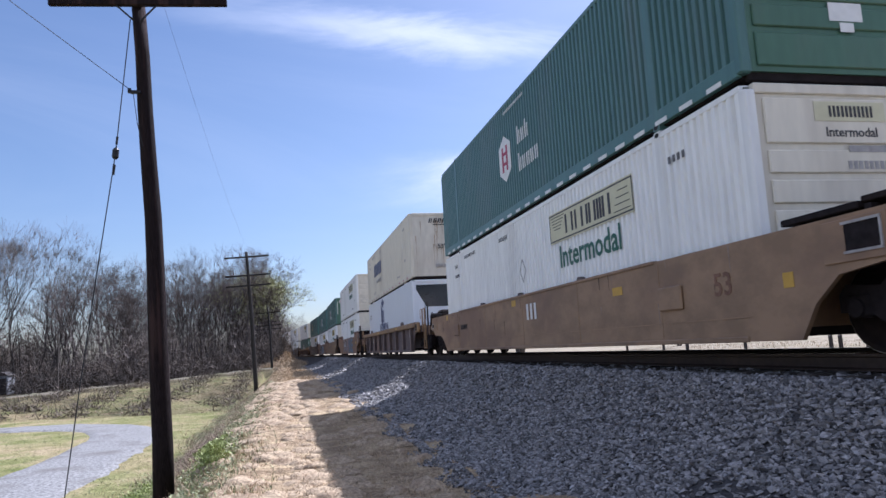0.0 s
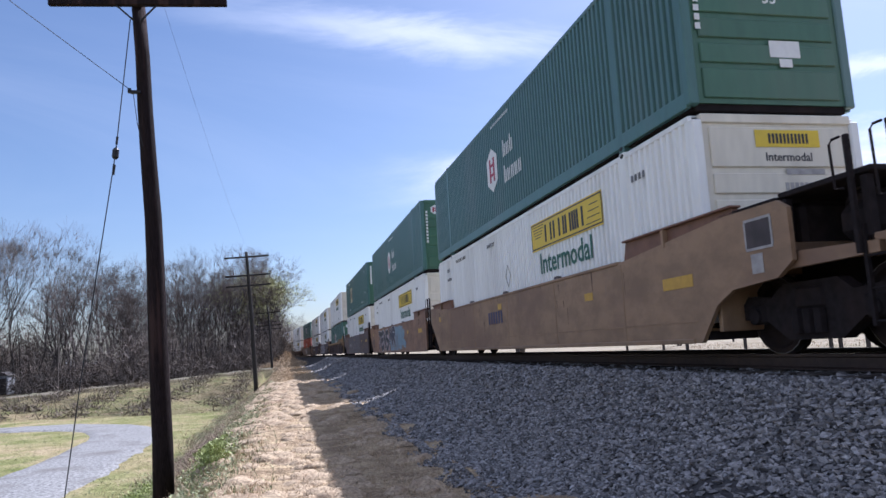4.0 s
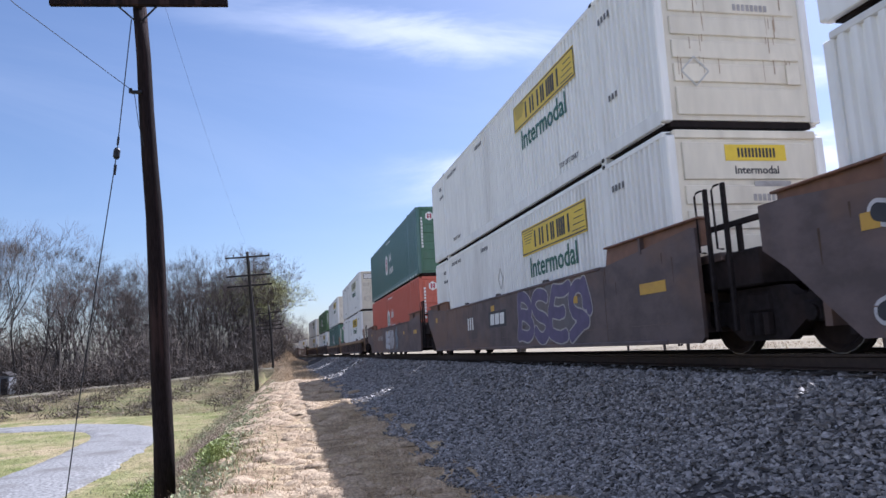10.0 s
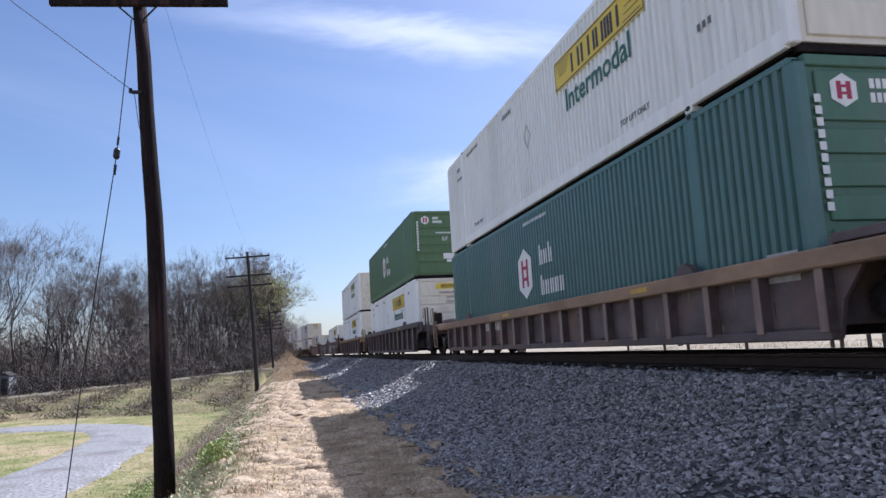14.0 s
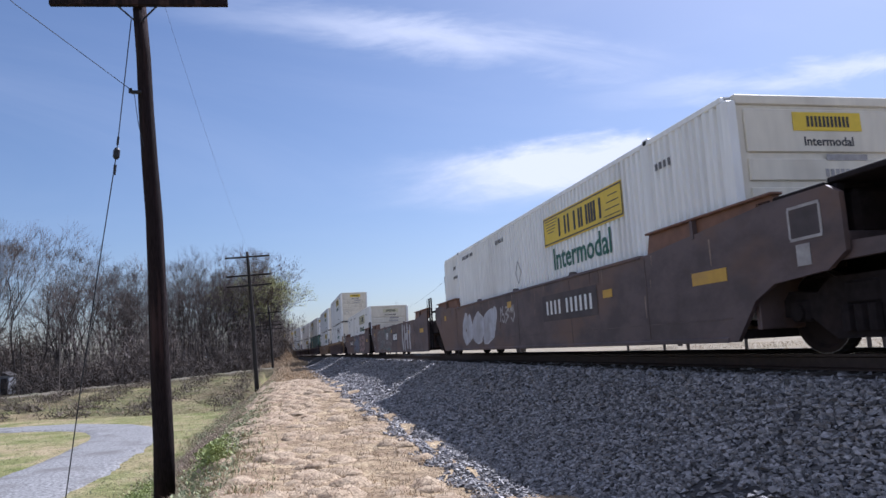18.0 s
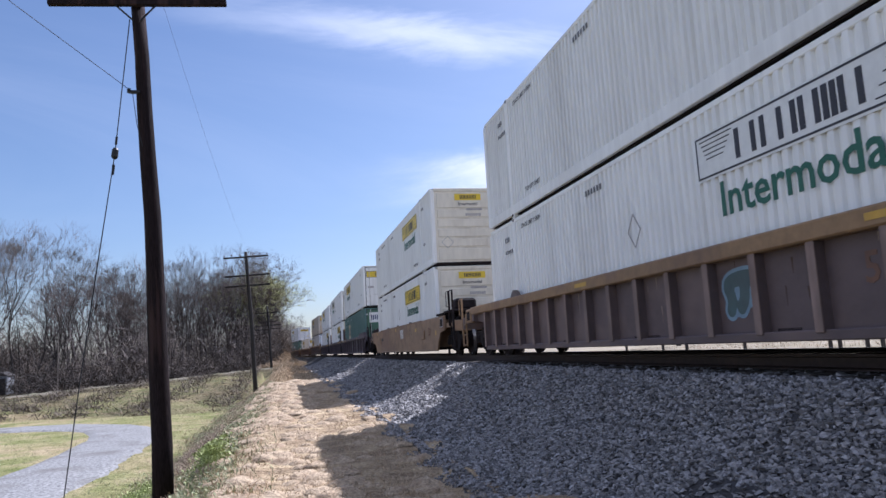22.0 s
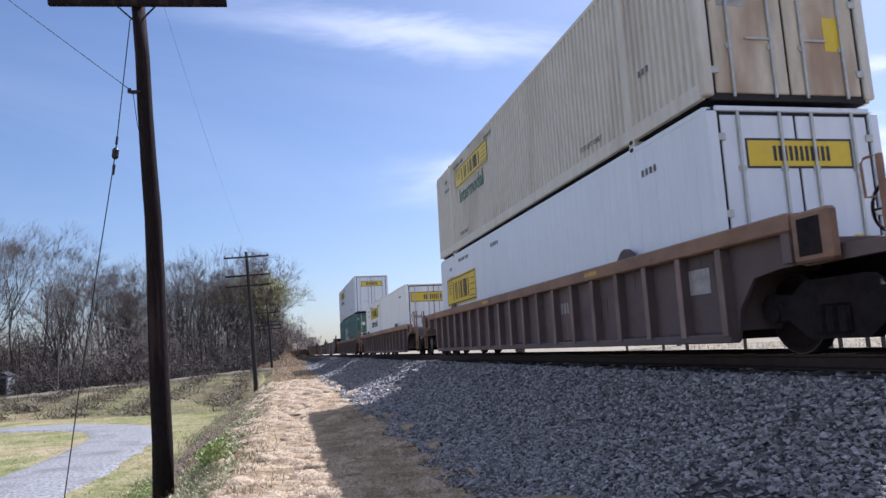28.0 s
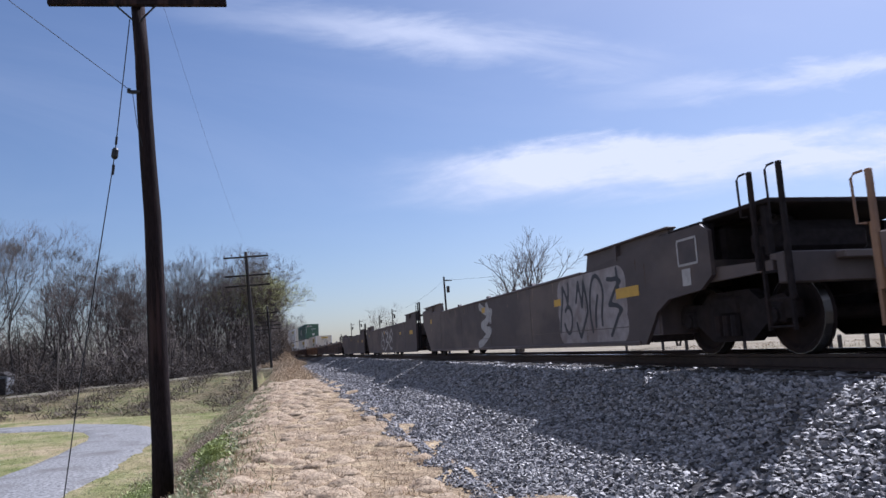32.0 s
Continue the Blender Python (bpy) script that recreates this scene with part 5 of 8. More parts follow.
# strokes of sprayed letters in a box one wide and two high
STROKES = {
    "A": [[(-.42, -1), (-.05, 1), (.42, -1)], [(-.25, -.3), (.25, -.3)]],
    "B": [[(-.38, -1), (-.38, 1)], [(-.38, 1)] + arc(0, .5, .38, .45, 90, -90) + [(-.38, .05)], [(-.38, .05)] + arc(0, -.5, .44, .5, 90, -90) + [(-.38, -1)]],
    "D": [[(-.38, -1), (-.38, 1)], [(-.38, 1)] + arc(-.05, 0, .45, 1, 90, -90) + [(-.38, -1)]],
    "E": [[(.4, 1), (-.35, .9), (-.38, -.95), (.42, -1)], [(-.38, .02), (.3, .05)]],
    "G": [arc(0, 0, .42, 1, 50, 330), [(.4, -.5), (.4, -.05), (.05, -.05)]],
    "H": [[(-.38, -1), (-.38, 1)], [(.38, -1), (.38, 1)], [(-.38, .1), (.38, -.05)]],
    "I": [[(0, -1), (.05, 1)]],
    "K": [[(-.35, -1), (-.35, 1)], [(.4, 1), (-.3, 0), (.42, -1)]],
    "L": [[(-.3, 1), (-.35, -.9), (.42, -.95)]],
    "M": [[(-.42, -1), (-.3, 1), (0, -.3), (.3, 1), (.42, -1)]],
    "N": [[(-.38, -1), (-.38, 1), (.38, -1), (.38, 1)]],
    "O": [arc(0, 0, .42, 1, 0, 360, 16)],
    "P": [[(-.36, -1), (-.36, 1)], [(-.36, 1)] + arc(0, .45, .4, .52, 90, -90) + [(-.36, -.08)]],
    "R": [[(-.36, -1), (-.36, 1)], [(-.36, 1)] + arc(0, .5, .38, .48, 90, -90) + [(-.36, 0), (.42, -1)]],
    "S": [arc(0, .5, .4, .48, 40, 270) + arc(0, -.48, .42, .5, 90, -140)],
    "T": [[(-.45, .95), (.45, 1)], [(0, 1), (-.05, -1)]],
    "U": [[(-.4, 1), (-.38, -.4)] + arc(0, -.4, .38, .58, 180, 360) + [(.4, 1)]],
    "V": [[(-.42, 1), (0, -1), (.42, 1)]],
    # marks that are no letters: loops, hooks and jagged strokes
    "1": [[(-.4, .2), (-.15, 1), (0, .1), (.2, .9), (.4, -.3), (.05, -1), (-.3, -.5)]],
    "2": [arc(-.05, .35, .34, .55, -30, 250), [(-.1, -.25), (.35, -.6), (-.3, -1)], [(.3, .9), (.42, -.1)]],
    "3": [[(-.42, -.9), (-.3, .8), (.05, .2), (.15, 1)], arc(.15, -.4, .28, .5, 150, -150)],
    "4": [[(-.4, .9), (.35, .55), (-.25, 0), (.4, -.35), (-.35, -1)], [(.1, 1), (.3, .2)]],
    "5": [[(-.35, -1), (-.4, .3)] + arc(-.02, .3, .38, .65, 180, 0) + [(.3, -.6)], [(-.1, -.8), (.05, .3)]],
    "6": [arc(0, -.35, .4, .6, 20, 320), [(-.35, .1), (.1, 1), (.42, .5)], [(-.1, -.3), (.3, .3)]],
}


def sprayed(name, strokes, reach, x0, x1, z0, z1, mat, cell=0.036):
    """The flat shape within reach of its strokes, traced over a fine net, as one sheet of paint."""
    pad = reach + 0.03
    xs, zs = np.arange(x0 - pad, x1 + pad + cell, cell), np.arange(z0, z1 + cell, cell)
    X, Z = np.meshgrid(xs, zs)
    D = np.full(X.shape, 9.0)
    for pts in strokes:
        for (ax, az), (bx, bz) in zip(pts, pts[1:]):
            dx, dz = bx - ax, bz - az
            t = np.clip(((X - ax) * dx + (Z - az) * dz) / (dx * dx + dz * dz + 1e-9), 0, 1)
            D = np.minimum(D, np.hypot(X - ax - t * dx, Z - az - t * dz))
    F = reach - D
    v, f, ids = [], [], {}

    def at(key, p):
        if key not in ids:
            ids[key] = len(v)
            v.append((p[0], p[1], 0.0))
        return ids[key]

    ins = F > 0
    some = ins[:-1, :-1] | ins[1:, :-1] | ins[:-1, 1:] | ins[1:, 1:]
    for i, j in zip(*np.nonzero(some)):
        ring = []
        around = ((i, j), (i, j + 1), (i + 1, j + 1), (i + 1, j))
        for k in range(4):
            a, b = around[k], around[(k + 1) % 4]
            if ins[a]:
                ring.append(at(a, (X[a], Z[a])))
            if ins[a] != ins[b]:
                w = F[a] / (F[a] - F[b])
                lo, hi = min(a, b), max(a, b)
                ring.append(at((lo, hi), (X[a] + (X[b] - X[a]) * w, Z[a] + (Z[b] - Z[a]) * w)))
        if len(ring) > 2:
            f.append(tuple(ring))
    return soup(name, v, f, mat)


def graffiti(car, text, y_left, y_right, fill, line, z0=0.26, z1=1.38, fat=0.125, rim=0.045, seed=1, slant=0.12, side=-1.458):
    """Sprayed letters, each with its edge and its fill, that bulge and lean."""
    rng = random.Random(seed)
    n = len(text)
    w, cz, h = (y_left - y_right) / n, (z0 + z1) / 2, (z1 - z0) / 2
    r = fat * min(w, 1.1)
    for i, ch in enumerate(text):
        p1, p2, grow, lean = rng.uniform(0, 6), rng.uniform(0, 6), rng.uniform(0.90, 1.04), slant + rng.uniform(-.12, .12)
        lines = []
        for pts in STROKES[ch]:
            fine = [((1 - q) * ax + q * bx, (1 - q) * az + q * bz) for (ax, az), (bx, bz) in zip(pts, pts[1:]) for q in (0, 0.34, 0.67)] + [pts[-1]]
            lines.append([((a + 0.07 * math.sin(2.6 * b + p1)) * w * 0.98 + b * lean * w * 0.6, cz + (b * grow + 0.10 * math.sin(5 * a + p2)) * (h - r)) for a, b in fine])
        at = side_face(y_left - (i + 0.5) * w, 0, side - 0.0012 * (1 + i % 2))
        edge = part("graffiti_letter", sprayed("graffiti_letter", lines, r + rim, -w * 0.62, w * 0.62, z0 - 0.04, z1 + 0.03, M[line]), None, car, "sprayed graffiti letter", at=at)
        if fill:
            part("letter_fill", sprayed("letter_fill", lines, r, -w * 0.62, w * 0.62, z0 - 0.04, z1 + 0.03, M[fill]), None, edge, at=Matrix.Translation((0, 0, 0.0030)))


def cloud_of_paint(car, y_left, y_right, mat, z0=0.26, z1=1.40, seed=1, side=-1.458):
    """A ragged field of old sprayed colour behind or instead of letters."""
    rng = random.Random(seed)
    half = (y_left - y_right) / 2
    lines = [[(rng.uniform(-half, half) * 0.9, rng.uniform(z0 + .1, z1 - .1)), (rng.uniform(-half, half) * 0.9, rng.uniform(z0 + .1, z1 - .1))] for _ in range(int(5 + half * 5))]
    part("paint_patch", sprayed("paint_patch", lines, 0.17, -half, half, z0, z1, M[mat], 0.04), None, car, "faded patch of sprayed colour", at=side_face((y_left + y_right) / 2, 0, side + 0.0002))


def block_mark(car, y, z, x=-1.4582, width=1.5, height=0.40):
    """The owner's mark: a dark plate with three pale blocks."""
    plate_ob = part("owner_mark", once(("omark", width, height), lambda: plate(-width / 2, width / 2, -height / 2, height / 2, 0.002).mesh("owner_mark", M["spray_dark"])), None, car, "dark plate with pale blocks", at=side_face(y, z, x))
    for k in range(3):
        part("mark_block", once(("oblock", width, height), lambda: Geo().prism([(-width * .13, -height * .34), (width * .10, -height * .34), (width * .13, height * .34), (-width * .10, height * .34)], 2, 0, 0.003).mesh("mark_block", M["ink_white"])), None, plate_ob, at=Matrix.Translation(((k - 1) * width * 0.28, 0, 0.0025)))


SPRAYS = {
    "C": [("L", "41614", 4.2, -0.2, "brown_car", "spray_white", {"fat": 0.085, "rim": 0.045}), ("L", "BASE", -1.45, -5.3, "spray_blue", "spray_dark", {"z1": 1.44, "fat": 0.13}), ("P", 0.1, -1.2, "spray_pink")],
    "E": [("P", 1.2, -4.6, "spray_sky"), ("P", 5.3, 0.8, "spray_pink"), ("L", "TENS", 5.1, 1.2, "spray_dark", "spray_white", {"fat": 0.13}), ("L", "MR", 0.9, -1.1, "spray_navy", "spray_white", {"z0": 0.5, "z1": 1.4})],
    "F": [("B", 5.3, -3.5, "spray_slate"), ("V", 6.8, -3.6, 12, "ink_grey"), ("L", "PIOK", -3.9, -5.6, None, "spray_dark", {"fat": 0.005, "rim": 0.022, "z0": .75, "z1": 1.25})],
    "H": [("L", "6", -0.1, -1.2, "spray_fade", "ink_grey", {}), ("M", -3.1, 0.80), ("L", "2", -4.3, -4.75, "spray_fade", "ink_grey", {})],
    "I": [("L", "4136", 7.6, 4.2, "spray_dark", "spray_white", {"fat": 0.10, "rim": 0.04}), ("P", 4.0, -2.6, "spray_navy"), ("L", "SMORE", 4.1, -1.6, "spray_silver", "spray_navy", {"z1": 1.44, "fat": 0.13}), ("L", "2", -1.5, -2.9, "spray_silver", "spray_navy", {"z1": 1.44, "fat": 0.13})],
    "J": [("M", 0.25, 0.92), ("L", "BSE2", -1.4, -5.4, "spray_violet", "ink_grey", {"z1": 1.44, "fat": 0.115, "rim": 0.03}), ("P", -1.2, -5.6, "spray_slate")],
    "K": [("L", "BENG", 1.3, -1.6, "spray_silver", "spray_white", {"z0": .35, "z1": 1.25, "fat": 0.13}), ("L", "3", -2.1, -2.8, None, "spray_blue", {})],
    "P": [("L", "162", 5.3, 1.8, "spray_silver", "spray_white", {"z0": .35, "z1": 1.2, "fat": 0.13}), ("L", "341", 1.4, 0.2, None, "ink_grey", {"z0": .8, "z1": 1.2, "fat": 0.005, "rim": 0.025})],
    "Q": [("P", 6.6, 0.6, "spray_teal"), ("L", "41", 8.3, 7.2, None, "spray_white", {"z0": .85, "z1": 1.2, "fat": 0.004, "rim": 0.013}), ("L", "35", 7.9, 7.0, None, "spray_white", {"z0": .35, "z1": .65, "fat": 0.004, "rim": 0.013}), ("L", "25163", 6.3, 0.7, "spray_slate", "ink_grey", {"fat": 0.125, "rim": .03, "z1": 1.44}), ("M", -0.55, 0.9), ("L", "IHI", -2.4, -5.3, "spray_white", "spray_silver", {"fat": 0.13, "rim": 0.02, "slant": -.1})],
    "R": [("L", "41635", 1.4, -2.8, None, "spray_blue", {}), ("P", 0.8, -2.4, "spray_violet"), ("L", "BLE6", -3.0, -6.4, "spray_pink", "spray_dark", {"fat": 0.13, "z1": 1.42, "rim": 0.03})],
    "S": [("L", "5", -2.05, -2.75, "spray_teal", "spray_sky", {"z0": .45, "z1": 1.05})],
    "U": [("L", "RED", 2.05, -0.05, "spray_white", "spray_dark", {"z0": .34, "z1": 1.12, "fat": .13, "rim": .03}), ("L", "52", -2.6, -4.6, "spray_fade", "ink_grey", {"fat": 0.13})],
    "AA": [("B", -4.7, -7.6, "spray_fade"), ("L", "3154", -4.8, -7.5, None, "spray_dark", {"fat": .01, "rim": .03, "z0": .35}), ("L", "4", 1.2, -0.2, None, "ink_grey", {})],
    "BB": [("L", "346", 2.0, -2.4, None, "ink_grey", {"fat": .03, "rim": .03})],
}


def slashes(car, y0, y1, n, mat, side):
    """Thin slanted strokes of pale paint, set apart along the side."""
    r = random.Random(n)
    for k in range(n):
        y, z, h = y0 + (y1 - y0) * (k + r.uniform(0.2, 0.8)) / n, r.uniform(0.32, 0.75), r.uniform(0.28, 0.52)
        lean, w = r.uniform(0.02, 0.16), r.uniform(0.014, 0.024)
        part("paint_stroke", Geo().prism([(y - w, z), (y + w, z), (y + lean + w * 0.6, z + h), (y + lean - w * 0.6, z + h)], 0, side - 0.0012, side).mesh("paint_stroke", M[mat]), None, car, "thin pale slash")


def spray_car(car, key, side):
    for k, s in enumerate(SPRAYS.get(key, ())):
        if s[0] == "L":
            kw = dict(s[6])
            if s[4] is None and "fat" not in kw:
                kw["fat"] = 0.05
            graffiti(car, s[1].replace("Z", "N"), s[2], s[3], s[4], s[5], seed=k + ord(key[0]), side=side, **kw)
        elif s[0] == "P":
            cloud_of_paint(car, s[1], s[2], s[3], seed=k + ord(key[0]), side=side - 0.0003 * k)
        elif s[0] == "B":
            part("paint_patch", sprayed("paint_patch", [[(-(s[1] - s[2]) / 2 + .3, z), ((s[1] - s[2]) / 2 - .3, z)] for z in (0.5, 0.8, 1.15)], 0.28, -(s[1] - s[2]) / 2, (s[1] - s[2]) / 2, 0.24, 1.40, M[s[3]], 0.05), None, car, "grey field of sprayed colour", at=side_face((s[1] + s[2]) / 2, 0, -1.4580))
        elif s[0] == "V":
            slashes(car, s[1], s[2], s[3], s[4], side - 0.004)
        else:
            block_mark(car, s[1], s[2], side)


def weathered(car, seed, x, z_top, y_end):
    """Thin runs of rust and mud down the side of a car, and its weld seams."""
    def runs(key, mat):
        r, g = random.Random(key), Geo()
        for k in range(16):
            y, z = r.uniform(-y_end, y_end), z_top - (0.02 if r.random() < 0.6 else r.uniform(0.1, 0.7))
            w, h = r.uniform(0.006, 0.022), r.uniform(0.06, 0.38)
            g.prism([(y - w, z), (y + w, z), (y + w * 0.3, z - h), (y - w * 0.2, z - h)], 0, -0.0012, 0.0)
        return g.mesh("rust_run", M[mat])
    for k, mat in enumerate(("rust_run", "pale_run")):
        ob = part("rust_run", once(("runs", seed % 4, k, z_top, y_end), lambda: runs(seed % 4 + 10 * k + 3, mat)), None, car, at=Matrix.Translation((x - 0.0002 * k, 0, 0)))
        ob["kind"] = "stuff"


def number_bars(car, y, z, n, h, ink, x):
    key = ("carnum", n, h, ink)
    def make():
        g = Geo()
        if n == 10:
            bars(g, -n * h * 0.40, -n * h * 0.08, -h / 2, h / 2, 4, None, 0.58)
            bars(g, -n * h * 0.02, n * h * 0.46, -h / 2, h / 2, 6, None, 0.58)
        else:
            bars(g, -n * h * 0.36, n * h * 0.36, -h / 2, h / 2, n, None, 0.5)
        return g.mesh("number", M[ink])
    part("number", once(key, make), None, car, at=side_face(y, z, x))["kind"] = "stuff"
    if n == 10 and h > 0.25:
        part("number_field", once(("numfield", h), lambda: plate(-n * h * 0.46, n * h * 0.52, -h * 0.95, h * 0.95, 0.001).mesh("number_field", M["number_field"])), None, car, "black field behind the number", at=side_face(y, z, x + 0.0014))


def crossover(car, top, sy=-1):
    """A black platform on legs over a coupled end, with the brake gear's dark housing under it."""
    def y2(y0, y1):
        return sorted((sy * y0, sy * y1))
    part("crossover_platform", once(("xplat", top, sy), lambda: Geo().box(-1.40, 1.40, *y2(8.55, 9.62), top + 0.04, top + 0.11, 0.01).box(-1.36, 1.36, *y2(9.62, 10.9), top + 0.09, top + 0.15, 0.01).mesh("crossover_platform", M["underframe"])), None, car, "black steel crossover platform")
    part("gear_housing", once(("xhouse", top, sy), lambda: Geo().box(-1.18, 1.18, *y2(8.95, 9.75), 1.16, top + 0.03, 0.05).box(-1.10, 0.2, *y2(10.05, 10.70), 1.09, top - 0.05, 0.14).mesh("gear_housing", M["underframe"])), None, car, "dark housing of the brake gear")
    for x in (-1.32, 1.32):
        for y in (8.75, 9.7, 10.8):
            part("platform_leg", once(("xleg", top), lambda: Geo().box(-0.04, 0.04, -0.04, 0.04, 1.0, top + 0.07).mesh("platform_leg", M["underframe"])), None, car, at=Matrix.Translation((x, sy * y, 0)))


def yellow_end(car, top, mat, sy=-1):
    """An end of the flat-topped cars: crossover platform, lidded box, cover plate and slot."""
    def y2(y0, y1):
        return sorted((sy * y0, sy * y1))
    crossover(car, top, sy)
    part("gear_box", once(("xgear", top, sy), lambda: Geo().box(-1.15, -0.45, *y2(9.9, 10.6), top + 0.14, top + (0.52 if sy < 0 else 0.30), 0.08).mesh("gear_box", M["underframe"])), None, car, "black hand brake housing")
    cover = part("cover_plate", once(("xcover", sy), lambda: Geo().box(-1.475, -1.453, *y2(9.2, 10.0), 0.88, top - 0.04, 0.008).mesh("cover_plate", mat)), None, car)
    wide = 0.42 if sy < 0 else 0.20
    part("slot", once(("xslot", sy), lambda: Geo().box(-1.480, -1.474, *y2(9.92 - wide, 9.92), 0.98, 0.98 + wide * 0.6, 0.003).mesh("slot", M["underframe"])), None, cover, "dark rectangular slot")
    part("slot_rim", once(("xslotb", sy), lambda: Geo().box(-1.490, -1.474, *y2(9.90 - wide, 9.94), 0.955, 0.98).box(-1.490, -1.474, *y2(9.90 - wide, 9.94), 0.98 + wide * 0.6, 1.005 + wide * 0.6).box(-1.490, -1.474, *y2(9.92, 9.945), 0.98, 0.98 + wide * 0.6).mesh("slot_rim", M["ink_grey"])), None, cover, "pale worn rim")
    part("side_box", once(("xsbox", sy), lambda: Geo().box(-1.50, -1.453, *y2(6.0, 6.6), 0.62, 0.95, 0.02).mesh("side_box", mat)), None, car)


def shared_end(car, sy, mat, rails=True):
    """An end that rests with the next unit's end on one shared truck."""
    part("bulkhead", once(("sbulk", mat.name, sy), lambda: Geo().box(-1.36, 1.36, *sorted((sy * 8.32, sy * 8.42)), 0.3, 1.30).box(-1.30, 1.30, *sorted((sy * 8.4, sy * 9.1)), 1.18, 1.28).mesh("bulkhead", mat)), None, car)
    part("articulation_arm", once(("art", sy), lambda: Geo().box(-0.32, 0.32, *sorted((sy * 8.4, sy * 9.72)), 0.60, 1.02, 0.03).mesh("articulation_arm", M["underframe"])), None, car)
    if sy > 0:
        truck(car, 9.75)
    if sy < 0:
        part("end_platform", once("aplat", lambda: Geo().box(-1.25, 1.25, -9.75, -8.42, 0.82, 1.26, 0.02).mesh("end_platform", M["underframe"])), None, car, "grimy black platform over the shared truck")
    if sy < 0 and rails:
        for x in (-1.22, 1.22):
            part("handrail", once(("ahand", x), lambda: Geo().box(x - 0.03, x + 0.03, -10.35, -8.75, 1.57, 1.64, 0.01).box(x - 0.025, x + 0.025, -9.42, -9.36, 1.2, 1.6).box(x - 0.025, x + 0.025, -10.3, -10.24, 1.0, 1.6).mesh("handrail", M["underframe"])), None, car)
        for x in (-1.38, 1.38):
            stanchion(car, x, -9.00, 0.30, 2.10, M["underframe"])
            stanchion(car, x, -9.38, 0.30, 2.10, M["underframe"])


def smooth_car(colour, near="A", far="A", marks=(), sprays="", label="", top=1.46, guides=True):
    """One unit of a deep smooth-sided well car. near, far: 'C' couples, 'A' shares a truck."""
    mat = M[colour]
    car = tagged(new("well_car"), label or "brown smooth-sided railway well car", "rail car", "cars of the train")
    for sx in (-1, 1):
        part("side_plate", once(("splate", colour, sx, top, near, far, guides), lambda: smooth_side(sx, top, near, far, 1.66 if guides else top).mesh("side_plate", mat)), None, car)
        part("bottom_flange", once(("bflange", colour, sx), lambda: Geo().box(*sorted((sx * 1.44, sx * 1.475)), -7.9, 7.6, 0.165, 0.23, 0.01).mesh("bottom_flange", mat)), None, car)
        part("top_flange", once(("tflange", colour, sx, top), lambda: Geo().box(*sorted((sx * 1.38, sx * 1.478)), -5.9, 5.9, top - 0.03, top + 0.02, 0.01).mesh("top_flange", mat)), None, car)
        for sy in (-1, 1) if guides else ():
            # raised, flared guides over the ends of the well
            part("guide_plate", once(("guide", colour, sx, sy, top), lambda: Geo().prism([(sy * 6.00, top - 0.05), (sy * 6.12, 1.76), (sy * 8.85, 1.76), (sy * 8.85, top - 0.05)], 0, *sorted((sx * 1.31, sx * 1.40))).box(*sorted((sx * 1.30, sx * 1.46)), *sorted((sy * 6.1, sy * 8.9)), 1.745, 1.775, 0.008).mesh("guide_plate", M["orange_sill" if colour != "grey_car" else "grey_car"])), None, car)
            part("guide_gusset", once(("gusset", colour, sx, sy), lambda: Geo().prism([(sy * 7.3, 1.5), (sy * 7.36, 1.5), (sy * 7.36, 1.74), (sy * 7.3, 1.74)], 0, *sorted((sx * 1.33, sx * 1.47))).mesh("guide_gusset", mat)), None, car)
    if not guides:
        yellow_end(car, top, mat)
        yellow_end(car, top, mat, 1)
    well_floor(car)
    for y in (-3.2, 0.2, 3.4):
        part("box_guide", once(("bump", top), lambda: Geo().prism([(-0.14, top + 0.01), (0.14, top + 0.01), (0.08, top + 0.08), (-0.06, top + 0.08)], 0, -1.44, -1.36).mesh("box_guide", M["grey_car"])), None, car, at=Matrix.Translation((0, y, 0)))
    for sy, kind in ((-1, near), (1, far)):
        if kind == "C":
            coupler_end(car, sy, mat, sy < 0)
            truck(car, sy * (9.6 if guides or sy > 0 else 10.05))
            if guides:
                crossover(car, 1.60, sy)
        else:
            shared_end(car, sy, mat)
    for y, z, w, h in (((-7.6, 0.98, 0.75, 0.16) if guides else (-8.65, 0.80, 0.16, 0.16)), (0.6, 1.20, 0.30, 0.14), (7.6, 1.22, 0.22, 0.16), (-4.7, 1.02, 0.34, 0.13)):
        part("reflector_plate", once(("refl", w, h), lambda: plate(-w / 2, w / 2, -h / 2, h / 2).mesh("reflector_plate", M["reflector"])), None, car, "yellow reflector plate", at=side_face(y, z, -1.457))
    if guides and near == "C":
        panel = part("data_panel", once("cpanel", lambda: Geo().box(-0.21, 0.21, -0.15, 0.15, 0, 0.004).mesh("data_panel", M["number_field"])), None, car, "dark panel with a pale rim", at=side_face(-9.36, 1.36, -1.457))
        part("panel_rim", once("cpanelr", lambda: Geo().box(-0.23, 0.23, -0.18, -0.15, 0, 0.006).box(-0.23, 0.23, 0.15, 0.18, 0, 0.006).box(-0.24, -0.21, -0.15, 0.15, 0, 0.006).box(0.21, 0.24, -0.15, 0.15, 0, 0.006).mesh("panel_rim", M["ink_grey"])), None, panel)
        part("tag_plate", once("tagplate", lambda: plate(-0.10, 0.10, -0.11, 0.11, 0.006).mesh("tag_plate", M["ink_grey"])), None, car, "small pale tag plate", at=side_face(-9.30, 1.03, -1.457))
    weathered(car, len(_made), -1.4552, top, 8.4)
